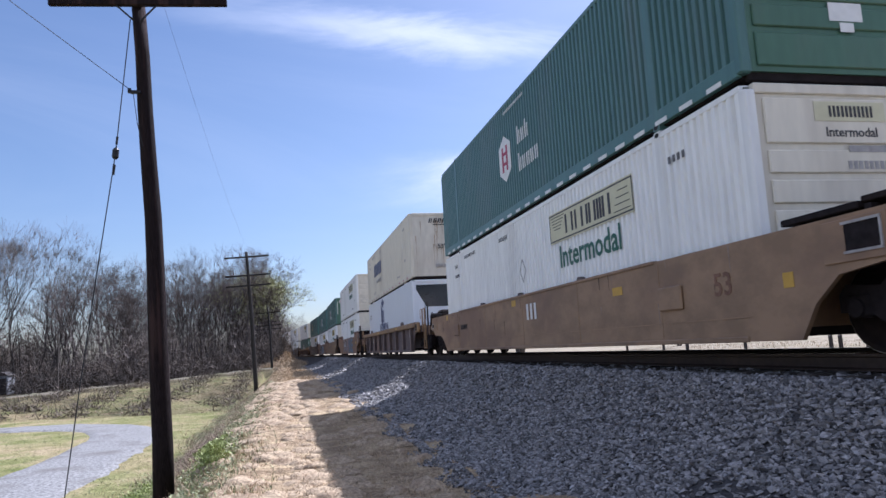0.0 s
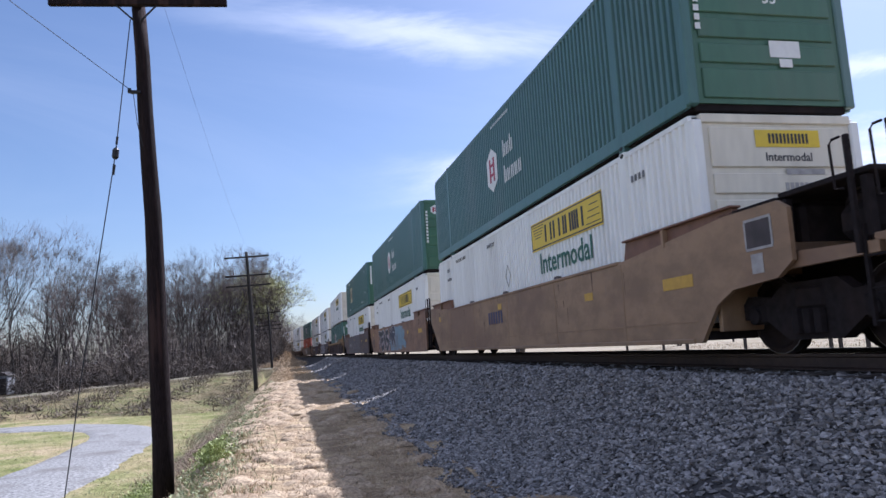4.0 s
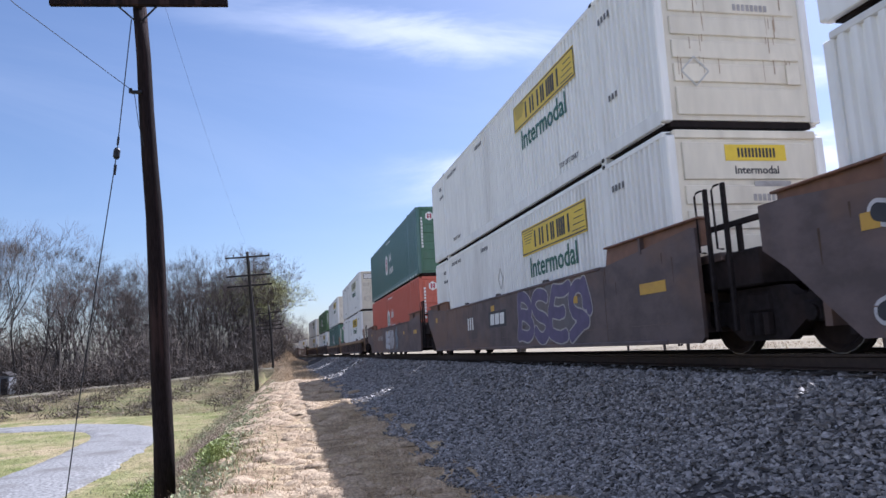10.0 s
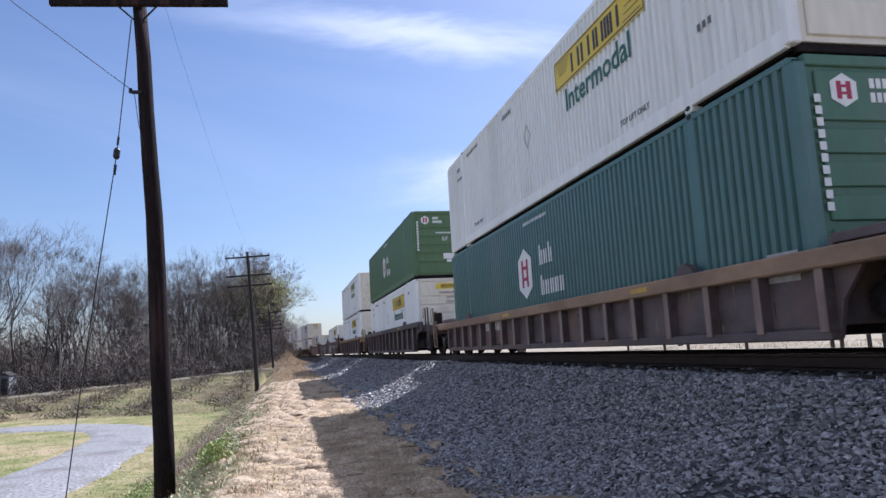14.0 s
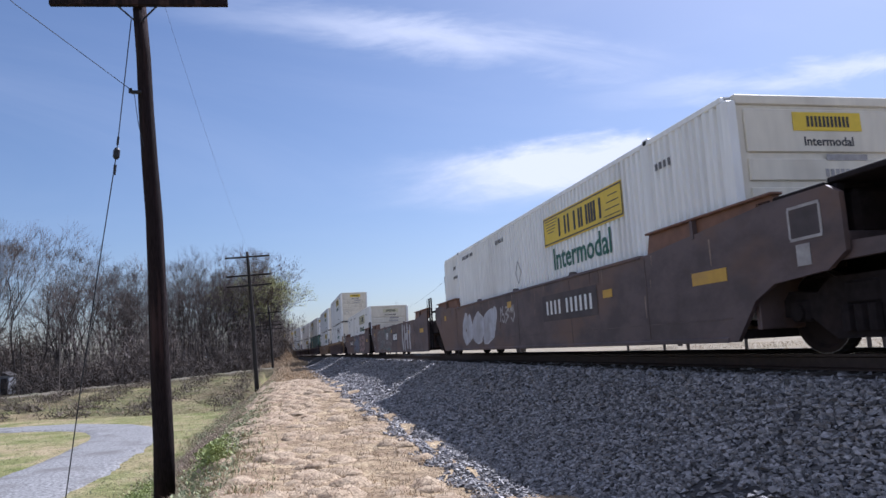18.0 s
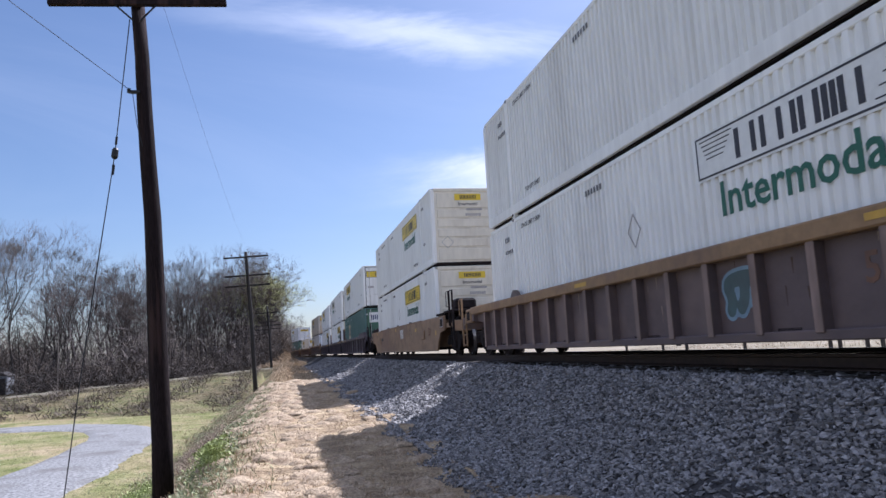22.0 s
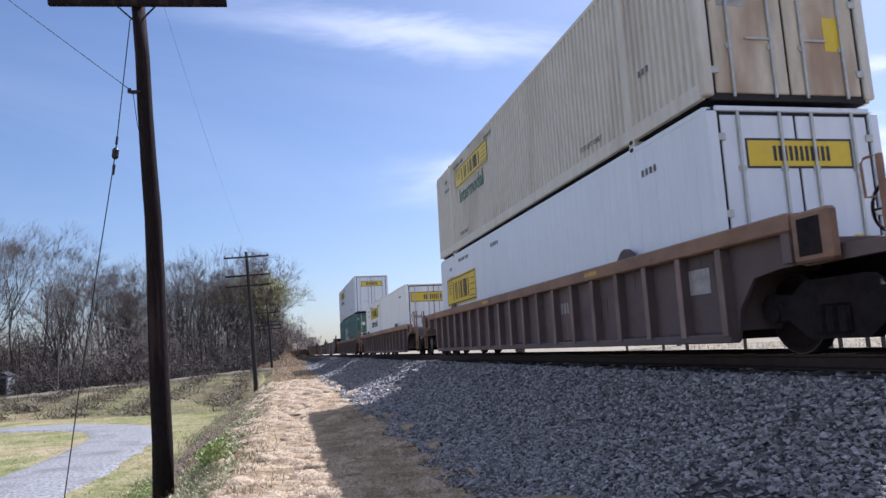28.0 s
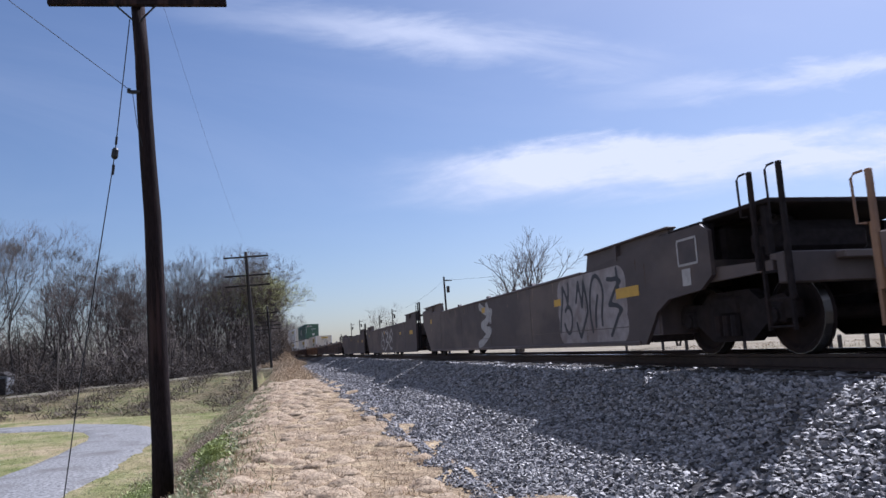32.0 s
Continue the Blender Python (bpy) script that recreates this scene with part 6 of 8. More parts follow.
    part("weld_seam", once(("hseam", colour), lambda: Geo().box(-1.4615, -1.453, -8.0, 7.7, 0.445, 0.457).mesh("weld_seam", mat)), None, car)
    for y in (-6.0, -3.1, 0.0, 3.1, 6.0):
        part("weld_seam", once(("vseam", colour, top), lambda: Geo().box(-1.4605, -1.453, -0.006, 0.006, 0.24, top - 0.04).mesh("weld_seam", mat)), None, car, at=Matrix.Translation((0, y, 0)))
    for kind, y, z, h, ink in marks:
        if kind == "53":
            part("lettering", once(("53", h, ink), lambda: words("53", h, M[ink])), None, car, "figures 53 on the side", at=side_face(y, z, -1.4605))
        else:
            number_bars(car, y, z, int(kind), h, ink, -1.4635)
    spray_car(car, sprays, -1.4582)
    return car


def connector_rack(car, sy, x, y):
    """An upright brown channel with a round hole in its web, where the box connectors hang."""
    def make():
        n, g = 24, Geo()
        square = [(max(-1.0, min(1.0, 1.42 * math.cos(2 * math.pi * k / n))) * 0.30, max(-1.0, min(1.0, 1.42 * math.sin(2 * math.pi * k / n))) * 0.58) for k in range(n)]
        hole = [(0.12 * math.cos(2 * math.pi * k / n), 0.05 + 0.125 * math.sin(2 * math.pi * k / n)) for k in range(n)]
        g.v = [(p, d, q) for d in (0.015, -0.015) for ring in (square, hole) for p, q in ring]
        for k in range(n):
            j = (k + 1) % n
            g.f += [(k, j, n + j, n + k), (2 * n + k, 3 * n + k, 3 * n + j, 2 * n + j), (k, 2 * n + k, 2 * n + j, j), (n + k, n + j, 3 * n + j, 3 * n + k)]
        g.box(-0.315, -0.30, -0.11, 0.11, -0.58, 0.58, 0.004).box(0.30, 0.315, -0.11, 0.11, -0.58, 0.58, 0.004)
        return g.mesh("connector_rack", M["rack_paint"])
    rack = part("connector_rack", once("irack", make), None, car, "upright brown channel with a round hole", at=Matrix.Translation((x, sy * y, 1.79)))
    part("rack_label", once("iracklabel", lambda: plate(-0.07, 0.07, -0.05, 0.05).mesh("rack_label", M["reflector"])), None, rack, "yellow label", at=end_face(-0.17, 0.50, -0.016))
    part("lettering", once("iracktext", lambda: words("IBC", 0.10, M["ink_white"])), None, rack, "white letters", at=end_face(0.10, 0.50, -0.018))


def ladder_end(car, rails):
    """Rungs and tall grab rails at the near end of a unit on a shared truck."""
    for sx in (-1, 1):
        stanchion(car, sx * 1.52, -8.46, 0.30, 2.30, rails)
        stanchion(car, sx * 1.52, -8.98, 0.30, 2.30, rails)
        for z in (0.34, 0.60, 0.86, 1.12):
            part("ladder_rung", once("arung", lambda: Geo().tube([(0, -0.26, 0), (0, 0.26, 0)], 0.015, 6).mesh("ladder_rung", M["ink_grey"])), None, car, "worn pale rung", at=Matrix.Translation((sx * 1.53, -8.72, z)))


def dark_car_marks(car, top, coupled):
    """Yellow gauge stripes on the chord, lines of white stencil and a pale worn patch low on the side."""
    for y in (5.4, 7.7, 9.2) if coupled else (-7.9, -7.0, -5.4, 5.4, 7.7, 9.2):
        part("gauge_stripe", once(("gstripe", top), lambda: plate(-0.34, 0.34, -0.055, 0.055).mesh("gauge_stripe", M["reflector"])), None, car, "yellow gauge stripe", at=side_face(y, top - 0.10, -1.5475))
    def lines():
        g = Geo()
        for k in range(7):
            g.box(-0.24, 0.24 - 0.07 * (k * 5 % 3), 0.22 - k * 0.07, 0.245 - k * 0.07, 0, 0.003)
        return g.mesh("data_stencil", M["ink_grey"])
    for y, z in ((7.75, 1.0), (6.6, 0.70)) if coupled else ((-7.75, 0.72), (7.75, 1.0), (6.6, 0.70)):
        part("data_stencil", once("dstencil", lines), None, car, "lines of small white stencil", at=side_face(y, z, -1.3830))["kind"] = "stuff"
    for text, y in (("|53", 8.25), ("|48", 7.15), ("|45", 6.5)):
        part("lettering", once(("reach", text), lambda: words(text, 0.13, M["ink_white"])), None, car, "white box length mark", at=side_face(y, top - 0.11, -1.5485))
    for k, text in enumerate(("20", "40")):
        part("lettering", once(("reach", text), lambda: words(text, 0.13, M["ink_white"])), None, car, "white box length mark", at=side_face(5.0, top - 0.30 - 0.17 * k, -1.3835))
    for y, w in ((7.4, 0.46), (5.55, 0.75)) if coupled else ((7.4, 0.46), (5.55, 0.75), (-7.4, 0.40)):
        part("worn_patch", once(("wpatch", w), lambda: plate(-w, w, -0.07, 0.07).mesh("worn_patch", M["ink_grey"])), None, car, "pale worn patch low on the side", at=side_face(y, 0.36, -1.3825))


def ribbed_car(colour, chord=None, marks=(), sprays="", label="", ribs=13, top=1.34, raised=0.0, ends="CC", extra=()):
    """A single well car with upright ribs on its sides, coupled at both ends."""
    mat, rim = M[colour], M[chord or colour]
    car = tagged(new("well_car"), label or "brown rib-sided railway well car", "rail car", "cars of the train")
    spots = [-8.3 + i * 16.6 / (ribs - 1) for i in range(ribs)] + list(extra)
    for sx in (-1, 1):
        part("side_plate", once(("rplate", colour, sx, top), lambda: Geo().prism([(-8.35, 0.18), (8.35, 0.18), (8.45, 0.55), (8.75, 0.88), (9.2, 0.94), (9.55, 0.95), (9.55, top - 0.08), (-9.55, top - 0.08), (-9.55, 0.95), (-9.2, 0.94), (-8.75, 0.88), (-8.45, 0.55)], 0, *sorted((sx * 1.335, sx * 1.380))).mesh("side_plate", mat)), None, car)
        part("top_chord", once(("rchord", chord or colour, sx, top), lambda: Geo().box(*sorted((sx * 1.33, sx * 1.545)), -9.60, 9.60, top - 0.20, top, 0.02).mesh("top_chord", rim)), None, car)
        part("bottom_chord", once(("rbot", colour, sx), lambda: Geo().box(*sorted((sx * 1.34, sx * 1.49)), -8.35, 8.35, 0.16, 0.27, 0.015).mesh("bottom_chord", mat)), None, car)
        for y in spots:
            rib = part("rib", once(("rib", colour, sx, top), lambda: Geo().prism([(-0.05, 0.24), (0.05, 0.24), (0.05, top - 0.12), (-0.05, top - 0.12)], 0, *sorted((sx * 1.375, sx * 1.50))).mesh("rib", mat)), None, car, at=Matrix.Translation((0, y, 0)))
            # near side only: most flanges are painted paler, as a lit edge
            if sx < 0:
                part("rib_flange", once(("ribf", top, colour == "dark_car"), lambda: Geo().box(-1.518, -1.498, -0.058, 0.058, 0.24, top - 0.12, 0.006).mesh("rib_flange", M["dark_car" if colour == "dark_car" else "lit_worn_flange"])), None, rib, "worn rib flange, most with a lit edge in the paint")
        for sy, kind in zip((-1, 1), ends):
            inset = 0.0 if kind == "C" else 0.58
            if kind == "C":
                part("end_rib", once(("erib", colour, sx, sy, top), lambda: Geo().box(*sorted((sx * 1.375, sx * 1.51)), *sorted((sy * 9.42, sy * 9.56)), 0.96, top - 0.1, 0.01).mesh("end_rib", mat)), None, car)
            pocket = part("end_pocket", once(("pocket", chord or colour, sx, sy, top, kind), lambda: Geo().box(*sorted((sx * 1.40, sx * (1.535 + inset * 0.02))), *sorted((sy * (9.62 - inset), sy * (10.15 - inset))), 0.93, top - 0.03, 0.03).mesh("end_pocket", rim)), None, car)
            part("pocket_recess", once(("recess", sx, sy, top, kind), lambda: Geo().box(*sorted((sx * (1.530 + inset * 0.02), sx * (1.540 + inset * 0.02))), *sorted((sy * (9.72 - inset), sy * (10.04 - inset))), 1.0, top - 0.10, 0.004).mesh("pocket_recess", M["underframe"])), None, pocket, "dark opening")
            part("box_guide", once(("bguide", sx, sy, top), lambda: Geo().prism([(sy * 5.55, top - 0.02), (sy * 6.10, top - 0.02), (sy * 6.00, top + 0.09), (sy * 5.86, top + 0.16), (sy * 5.74, top + 0.13)], 0, *sorted((sx * 1.38, sx * 1.48))).mesh("box_guide", M["grey_car"])), None, car, "dark steel container guide")
    if raised:
        part("raised_end", once(("raised", colour), lambda: Geo().prism([(-5.9, top - 0.02), (-6.2, top + raised), (-9.5, top + raised), (-9.5, top - 0.02)], 0, -1.52, -1.36).box(-1.56, -1.34, -9.55, -6.15, top + raised - 0.01, top + raised + 0.05, 0.01).mesh("raised_end", rim)), None, car, "raised end of the top chord")
    well_floor(car)
    for sy, kind in zip((-1, 1), ends):
        if kind == "C":
            coupler_end(car, sy, mat, sy < 0, M["underframe"] if colour == "dark_car" else rim, 1.80)
            truck(car, sy * 9.6)
        else:
            shared_end(car, sy, mat, False)
            if sy < 0:
                ladder_end(car, M["underframe"])
        if colour == "dark_car" and (sy, kind) != (1, "C"):
            connector_rack(car, sy, 0.25 if kind == "C" else -1.0, 9.6 if kind == "C" else (9.15 if sy < 0 else 9.5))
    weathered(car, len(_made), -1.3802, top - 0.20, 8.2)
    part("data_panel", once("dpanel", lambda: Geo().box(-0.25, 0.25, -0.16, 0.16, 0, 0.003).mesh("data_panel", M["ink_grey"])), None, car, at=side_face(-5.6 if colour == "dark_car" else -7.65, 0.95, -1.3825))
    for y in (-4.7, 1.9):
        part("reflector_plate", once(("refl", 0.5, 0.07), lambda: plate(-0.25, 0.25, -0.035, 0.035).mesh("reflector_plate", M["reflector"])), None, car, "yellow reflector plate", at=side_face(y, top - 0.10, -1.547))
    for kind, y, z, h, ink in marks:
        if kind == "53":
            part("lettering", once(("53", h, ink), lambda: words("53", h, M[ink])), None, car, "figures 53 on the side", at=side_face(y, z, -1.3825))
        else:
            number_bars(car, y, z, int(kind), h, ink, -1.3825)
    spray_car(car, sprays, -1.3830)
    if colour == "dark_car":
        dark_car_marks(car, top, ends[0] == "C")
    return car


# ---- the train ----
SPEED = 17.222
MOVING = []           # (thing, place along the track at the start, height)
LOWER, UPPER = 0.315, 3.211


def couple(far_end, car, lower=None, upper=None):
    mid = far_end - HALF
    MOVING.append((car, mid, 0.0))
    if lower:
        MOVING.append((lower, mid, LOWER))
    if upper:
        MOVING.append((upper, mid, UPPER if lower else LOWER))


W3 = "white corrugated container with a faded sign panel"
couple(-0.2, ribbed_car("brown_car", marks=[("6", 4.5, 0.8, 0.22, "ink_grey")]), jb(seed=1), jb(seed=2))
couple(23.24, smooth_car("yellow_car", "C", "C", [("3", -0.6, 0.95, 0.34, "ink_white"), ("8", 5.4, 0.85, 0.14, "ink"), ("53", -7.5, 0.85, 0.28, "orange_sill")], top=1.33, guides=False, label="faded yellow smooth-sided railway well car"),
       jb(pale=True, end="pale", seed=1, label=W3), hub(stripes=True))
couple(46.06, ribbed_car("brown_car", "mustard_sill", [("9", 5.2, 0.85, 0.2, "ink_grey")], ribs=9), panelled(), swift())
couple(69.96, smooth_car("dusty_car", "C", "C", [("3", 2.2, 0.9, 0.3, "ink_white")], "C", top=1.40, label="rust-brown smooth well car covered in graffiti"),
       jb(pale=True, end="yellow", seed=4, label=W3), jb(end="pale", pale=True, seed=2, label=W3))
couple(93.24, smooth_car("yellow_car", "C", "A", [("6", 1.0, 0.95, 0.3, "ink_navy")], label="faded orange-brown smooth well car"), jb(seed=1), hub())
couple(112.23, smooth_car("dusty_car", "A", "A", [("53", 7.3, 0.66, 0.46, "ink")], "E", "brown smooth well car covered in pale-edged graffiti"), jb(seed=2), hub())
couple(131.60, smooth_car("brown_car", "A", "C", [("10", 3.6, 0.80, 0.24, "ink_grey")], "F", "brown smooth well car with a grey graffiti field"), jb(seed=1), emp())
couple(154.66, ribbed_car("brown_car", "mustard_sill", [("4", 1.0, 0.8, 0.34, "ink_white"), ("53", -5.1, 0.8, 0.3, "ink_grey")], "H", raised=0.17, ribs=9), hub(plain=True), jb(seed=1))
couple(178.07, smooth_car("brown_car", "C", "A", [("10", -3.5, 0.76, 0.17, "ink_grey")], "I", "brown smooth well car with large white graffiti"), jb(seed=2, end="pale", pale=True, label=W3), jb(seed=1))
couple(197.28, smooth_car("brown_car", "A", "A", [("3", 2.9, 0.9, 0.34, "ink_white")], "J", "brown smooth well car with dark violet graffiti"), jb(seed=1), jb(seed=6))
couple(216.90, smooth_car("brown_car", "A", "C", [("10", 3.5, 0.95, 0.24, "ink_grey")], "K"), hub("orange"), hub(stripes=True))
couple(240.47, ribbed_car("brown_car", "yellow_car", top=1.10), jb(seed=1), jb(pale=True, end="pale", seed=9, label=W3))
couple(263.52, ribbed_car("brown_car", "yellow_car", [("53", -2.2, 0.85, 0.34, "ink"), ("9", 3.6, 0.75, 0.2, "ink_white")], ribs=18, top=1.06), hub(), jb(seed=3))
couple(286.75, ribbed_car("grey_car", None, [("53", -2.2, 0.8, 0.3, "ink_grey")]), jb(seed=1), hub("olive"))
couple(310.10, ribbed_car("brown_car", "mustard_sill", [("3", -3.1, 0.85, 0.40, "ink_white")], ribs=9), jb(seed=1), jb(seed=3, pale=True, label=W3))
couple(333.63, smooth_car("brown_car", "C", "A", [("10", -2.9, 0.95, 0.27, "ink_white")], "P"), jb(seed=1))
couple(353.20, smooth_car("brown_car", "A", "A", [("3", 2.2, 1.0, 0.34, "ink_white")], "Q", "empty rust-brown smooth well car with teal graffiti"))
couple(372.83, smooth_car("brown_car", "A", "C", [("10", 3.35, 0.95, 0.27, "ink_white")], "R", "brown smooth well car with pink bubble graffiti"), jb(pale=True, end="pale", seed=1, label=W3))
couple(396.73, ribbed_car("mauve_car", "mustard_sill", [("53", -4.4, 0.8, 0.3, "orange_sill")], "S", ribs=19), jb(pale="white", end="pale", seed=1, label=W3), jb(seed=6))
couple(420.19, smooth_car("yellow_car", "C", "C", [("3", -1.2, 0.95, 0.40, "ink_white"), ("8", 5.4, 0.85, 0.14, "ink"), ("53", -7.5, 0.85, 0.28, "orange_sill")], top=1.33, guides=False, label="faded yellow smooth-sided railway well car"), jb(seed=1), jb(seed=2))
couple(443.67, ribbed_car("dark_car", None, [("8", 5.2, 0.85, 0.18, "ink_white"), ("4", 7.35, 0.62, 0.26, "ink_white")], "U", raised=0.15, ribs=10, ends="CA", label="dark purple-brown rib-sided well car with graffiti"),
       emp(True), jb(seed=1, end="doors", door=True, front_near=False))
couple(463.06, ribbed_car("dark_car", None, [("53", -6.86, 0.74, 0.36, "ink_white")], ribs=10, ends="AA", extra=(-7.32,), label="dark purple-brown rib-sided well car"), jb(seed=1), jb(seed=1, end="doors", door=True, front_near=False, door_colour="dirty_white", pale=True, label=W3))
couple(482.76, ribbed_car("dark_car", None, [("8", 3.4, 0.85, 0.24, "ink_grey")], ribs=10, ends="AC", label="dark purple-brown rib-sided well car"), jb(seed=1), jb(seed=1, end="doors", door=True, front_near=False))
couple(506.22, ribbed_car("mauve_car", "dusty_car", [("4", -3.0, 0.9, 0.2, "ink_grey")], ribs=19, top=1.48), jb(colour="bluewhite", style="flat", end="smalldoors", door=True, front_near=False, low=True, full=False, label="smooth bright white container with a yellow sign panel"),
       jb(colour="dirty_white", end="doors", door=True, front_near=False, door_colour="rusty_door", label="dirty grey-white corrugated container with rusty doors"))
couple(530.01, ribbed_car("mauve_car", "yellow_car", [("4", -3.0, 0.9, 0.2, "ink_grey")], ribs=16, top=1.36), jb(end="doors", door=True, front_near=False))
couple(553.44, ribbed_car("brown_car", "dusty_car", [("4", -3.0, 0.9, 0.2, "ink_grey")], ribs=17), hub(end="hubdoors", door=True), jb(colour="bluewhite", style="flat", end="smalldoors", door=True, front_near=False, label="smooth bright white container with a yellow sign panel"))
couple(576.90, smooth_car("grey_car", "C", "A", [], "AA", "empty dark grey smooth well car with pale graffiti"))
couple(596.40, smooth_car("grey_car", "A", "A", [], "BB", "empty dark grey smooth well car"))
couple(615.90, smooth_car("grey_car", "A", "C", label="empty dark grey smooth well car"))
couple(639.30, ribbed_car("brown_car"))
couple(662.70, ribbed_car("brown_car"))
couple(686.10, ribbed_car("dusty_car"), jb(seed=1))
couple(709.50, ribbed_car("brown_car"), jb(seed=2), hub())
couple(732.90, ribbed_car("brown_car"), jb(seed=2), jb(seed=1))

# ---- poles and wires ----


def line_pole(x, y, height, lean, radius, arms, arm_len, mat, label, base_z=None, reach=0.62, shift=0.0):
    """An old line pole: tapered shaft, cross-arms with pins and braces."""
    z0 = float(ground_z(x, y)) if base_z is None else base_z
    pole = tagged(new("utility_pole"), label, "utility pole", "old line poles beside the track")
    pole.matrix_basis = Matrix.Translation((x, y, z0)) @ Matrix.Rotation(radians(-lean), 4, "Y")
    g, n = Geo(), 14
    pts = [(0.012 * math.sin(k * 1.7) + 0.06 * math.sin(math.pi * k / 9), 0.01 * math.cos(k * 2.3), -0.3 + (height + 0.3) * k / 9) for k in range(10)]
    g.tube(pts, [radius * (1.0 - 0.33 * k / 9) for k in range(10)], n)
    shaft = part("shaft", g, mat, pole)
    shaft.data.polygons.foreach_set("use_smooth", [True] * len(shaft.data.polygons))
    for k, dz in enumerate(arms):
        z = height - dz
        r = radius * (1 - 0.33 * z / height)
        arm = part("crossarm", Geo().box(shift - arm_len / 2, shift + arm_len / 2, -r - 0.10, -r + 0.005, z - 0.06, z + 0.06, 0.012), mat, pole)
        for sx in (-1, 1):
            part("brace", Geo().tube([(sx * 0.06, -r - 0.02, z - 0.05 - reach * 0.8), (sx * reach, -r - 0.06, z - 0.05)], 0.016, 6), M["iron"], pole)
            for q in (0.30, 0.62, 0.94):
                if k and q > 0.9:
                    continue
                part("insulator", once(("insul", r, z), lambda: Geo().lathe([(0.0, 0.012), (0.07, 0.012), (0.075, 0.03), (0.10, 0.04), (0.13, 0.03), (0.16, 0.018), (0.165, 0.0005)], 2, (0, -r - 0.05, z + 0.06), 10).mesh("insulator", M["porcelain"])), None, arm, at=Matrix.Translation((sx * q * arm_len / 2, 0, 0)))
    return pole


PX = -2.0
near_pole = line_pole(PX - 0.028, 13.0, 8.42, 2.82, 0.172, (0.02,), 2.98, M["pole_wood"], "dark creosoted wooden line pole leaning beside the track", base_z=-1.741, reach=0.34, shift=0.06)
for y, h, dx, arms in ((56.0, 10.60, -0.20, (0.41, 1.83, 2.60)), (99.0, 8.3, 0.25, (0.9, 2.6, 3.1)), (122.0, 8.2, 0.25, (1.6, 2.5, 3.2)), (150.0, 8.2, 0.3, (0.8, 1.6, 2.4))):
    line_pole(PX + dx + float(track_x(np.array(y))) - XC, y, h, 2.9, 0.17, arms, 3.30, M["far_pole"], "weathered wooden line pole with three cross-arms")


def wire(points, r, label, mat="wire", sag=0.0):
    pts = [Vector(p) for p in points]
    if len(pts) == 2 and sag:
        a, b = pts
        pts = [a + (b - a) * (k / 14) - Vector((0, 0, 4 * sag * (k / 14) * (1 - k / 14))) for k in range(15)]
    w = new("overhead_wire", Geo().tube(pts, r, 5).mesh("overhead_wire", M[mat]))
    return tagged(w, label, "wire", "wires of the pole line")


def ray_at(u, w, y):
    """A point y metres ahead in the direction (u, w) of the eye's plane."""
    return (u * y, y, w * y + EYE[2])


TOP = near_pole.matrix_basis @ Vector((-0.125, -0.10, 8.12))
guy = tagged(new("guy_wire"), "slack steel guy wire with a strain insulator", "wire")
gp = [TOP, Vector(ray_at(-0.2154, 0.2794, 12.9)), Vector(ray_at(-0.236, 0.125, 12.75)), Vector(ray_at(-0.2545, -0.02, 12.6)), Vector(ray_at(-0.2706, -0.1586, 12.5)), Vector(ray_at(-0.2790, -0.228, 12.4))]
part("cable", Geo().tube(gp, 0.009, 6), M["wire"], guy)
gi = gp[1]
gd = (gp[0] - gp[1]).normalized()
part("strain_insulator", Geo().tube([gi - gd * 0.10, gi - gd * 0.06, gi + gd * 0.06, gi + gd * 0.10], [0.03, 0.055, 0.055, 0.03], 10), M["iron"], guy, "dark strain insulator")
part("cable_clamp", Geo().tube([gi - gd * 0.38, gi - gd * 0.20], [0.022, 0.026], 8), M["iron"], guy)
part("upper_clamp", Geo().tube([gi + gd * 0.16, gi + gd * 0.30], [0.02, 0.02], 8), M["iron"], guy)
part("ground_anchor", Geo().tube([gp[-1] + Vector((0, 0, 0.25)), gp[-1] - Vector((0.05, 0, 0.35))], 0.014, 6), M["iron"], guy)
BR = Vector(ray_at(-0.1939, 0.3658, 12.85))
br = part("wire_bracket", Geo().box(BR.x - 0.05, BR.x + 0.12, BR.y - 0.03, BR.y + 0.05, BR.z - 0.025, BR.z + 0.025, 0.008).tube([BR + Vector((-0.06, 0, -0.02)), BR + Vector((-0.06, 0, 0.06))], 0.03, 8), M["iron"], near_pole)
br.matrix_parent_inverse = near_pole.matrix_basis.inverted()
wire([BR, Vector(ray_at(-0.345, 0.486, 11.0)), Vector(ray_at(-0.62, 0.765, 8.0))], 0.006, "thin line wire running over the lawn to the bracket")
wire([BR, Vector(ray_at(-0.188, 0.32, 12.8)), Vector(ray_at(-0.181, 0.29, 12.85))], 0.006, "short loose wire hanging at the pole")
P2 = Vector((PX - 0.55, 56.0, 8.0))
wire([near_pole.matrix_basis @ Vector((0.42, -0.12, 8.5)), P2 + Vector((0.25, 0, -0.2))], 0.0023, "faint line wire strung from pole to pole", sag=0.55)
for o in (-1.1, 1.1):
    wire([P2 + Vector((o, 0, -0.2)), Vector((PX - 0.9 + o, 99.0, 7.4))], 0.008, "faint line wire strung from pole to pole", sag=0.5)


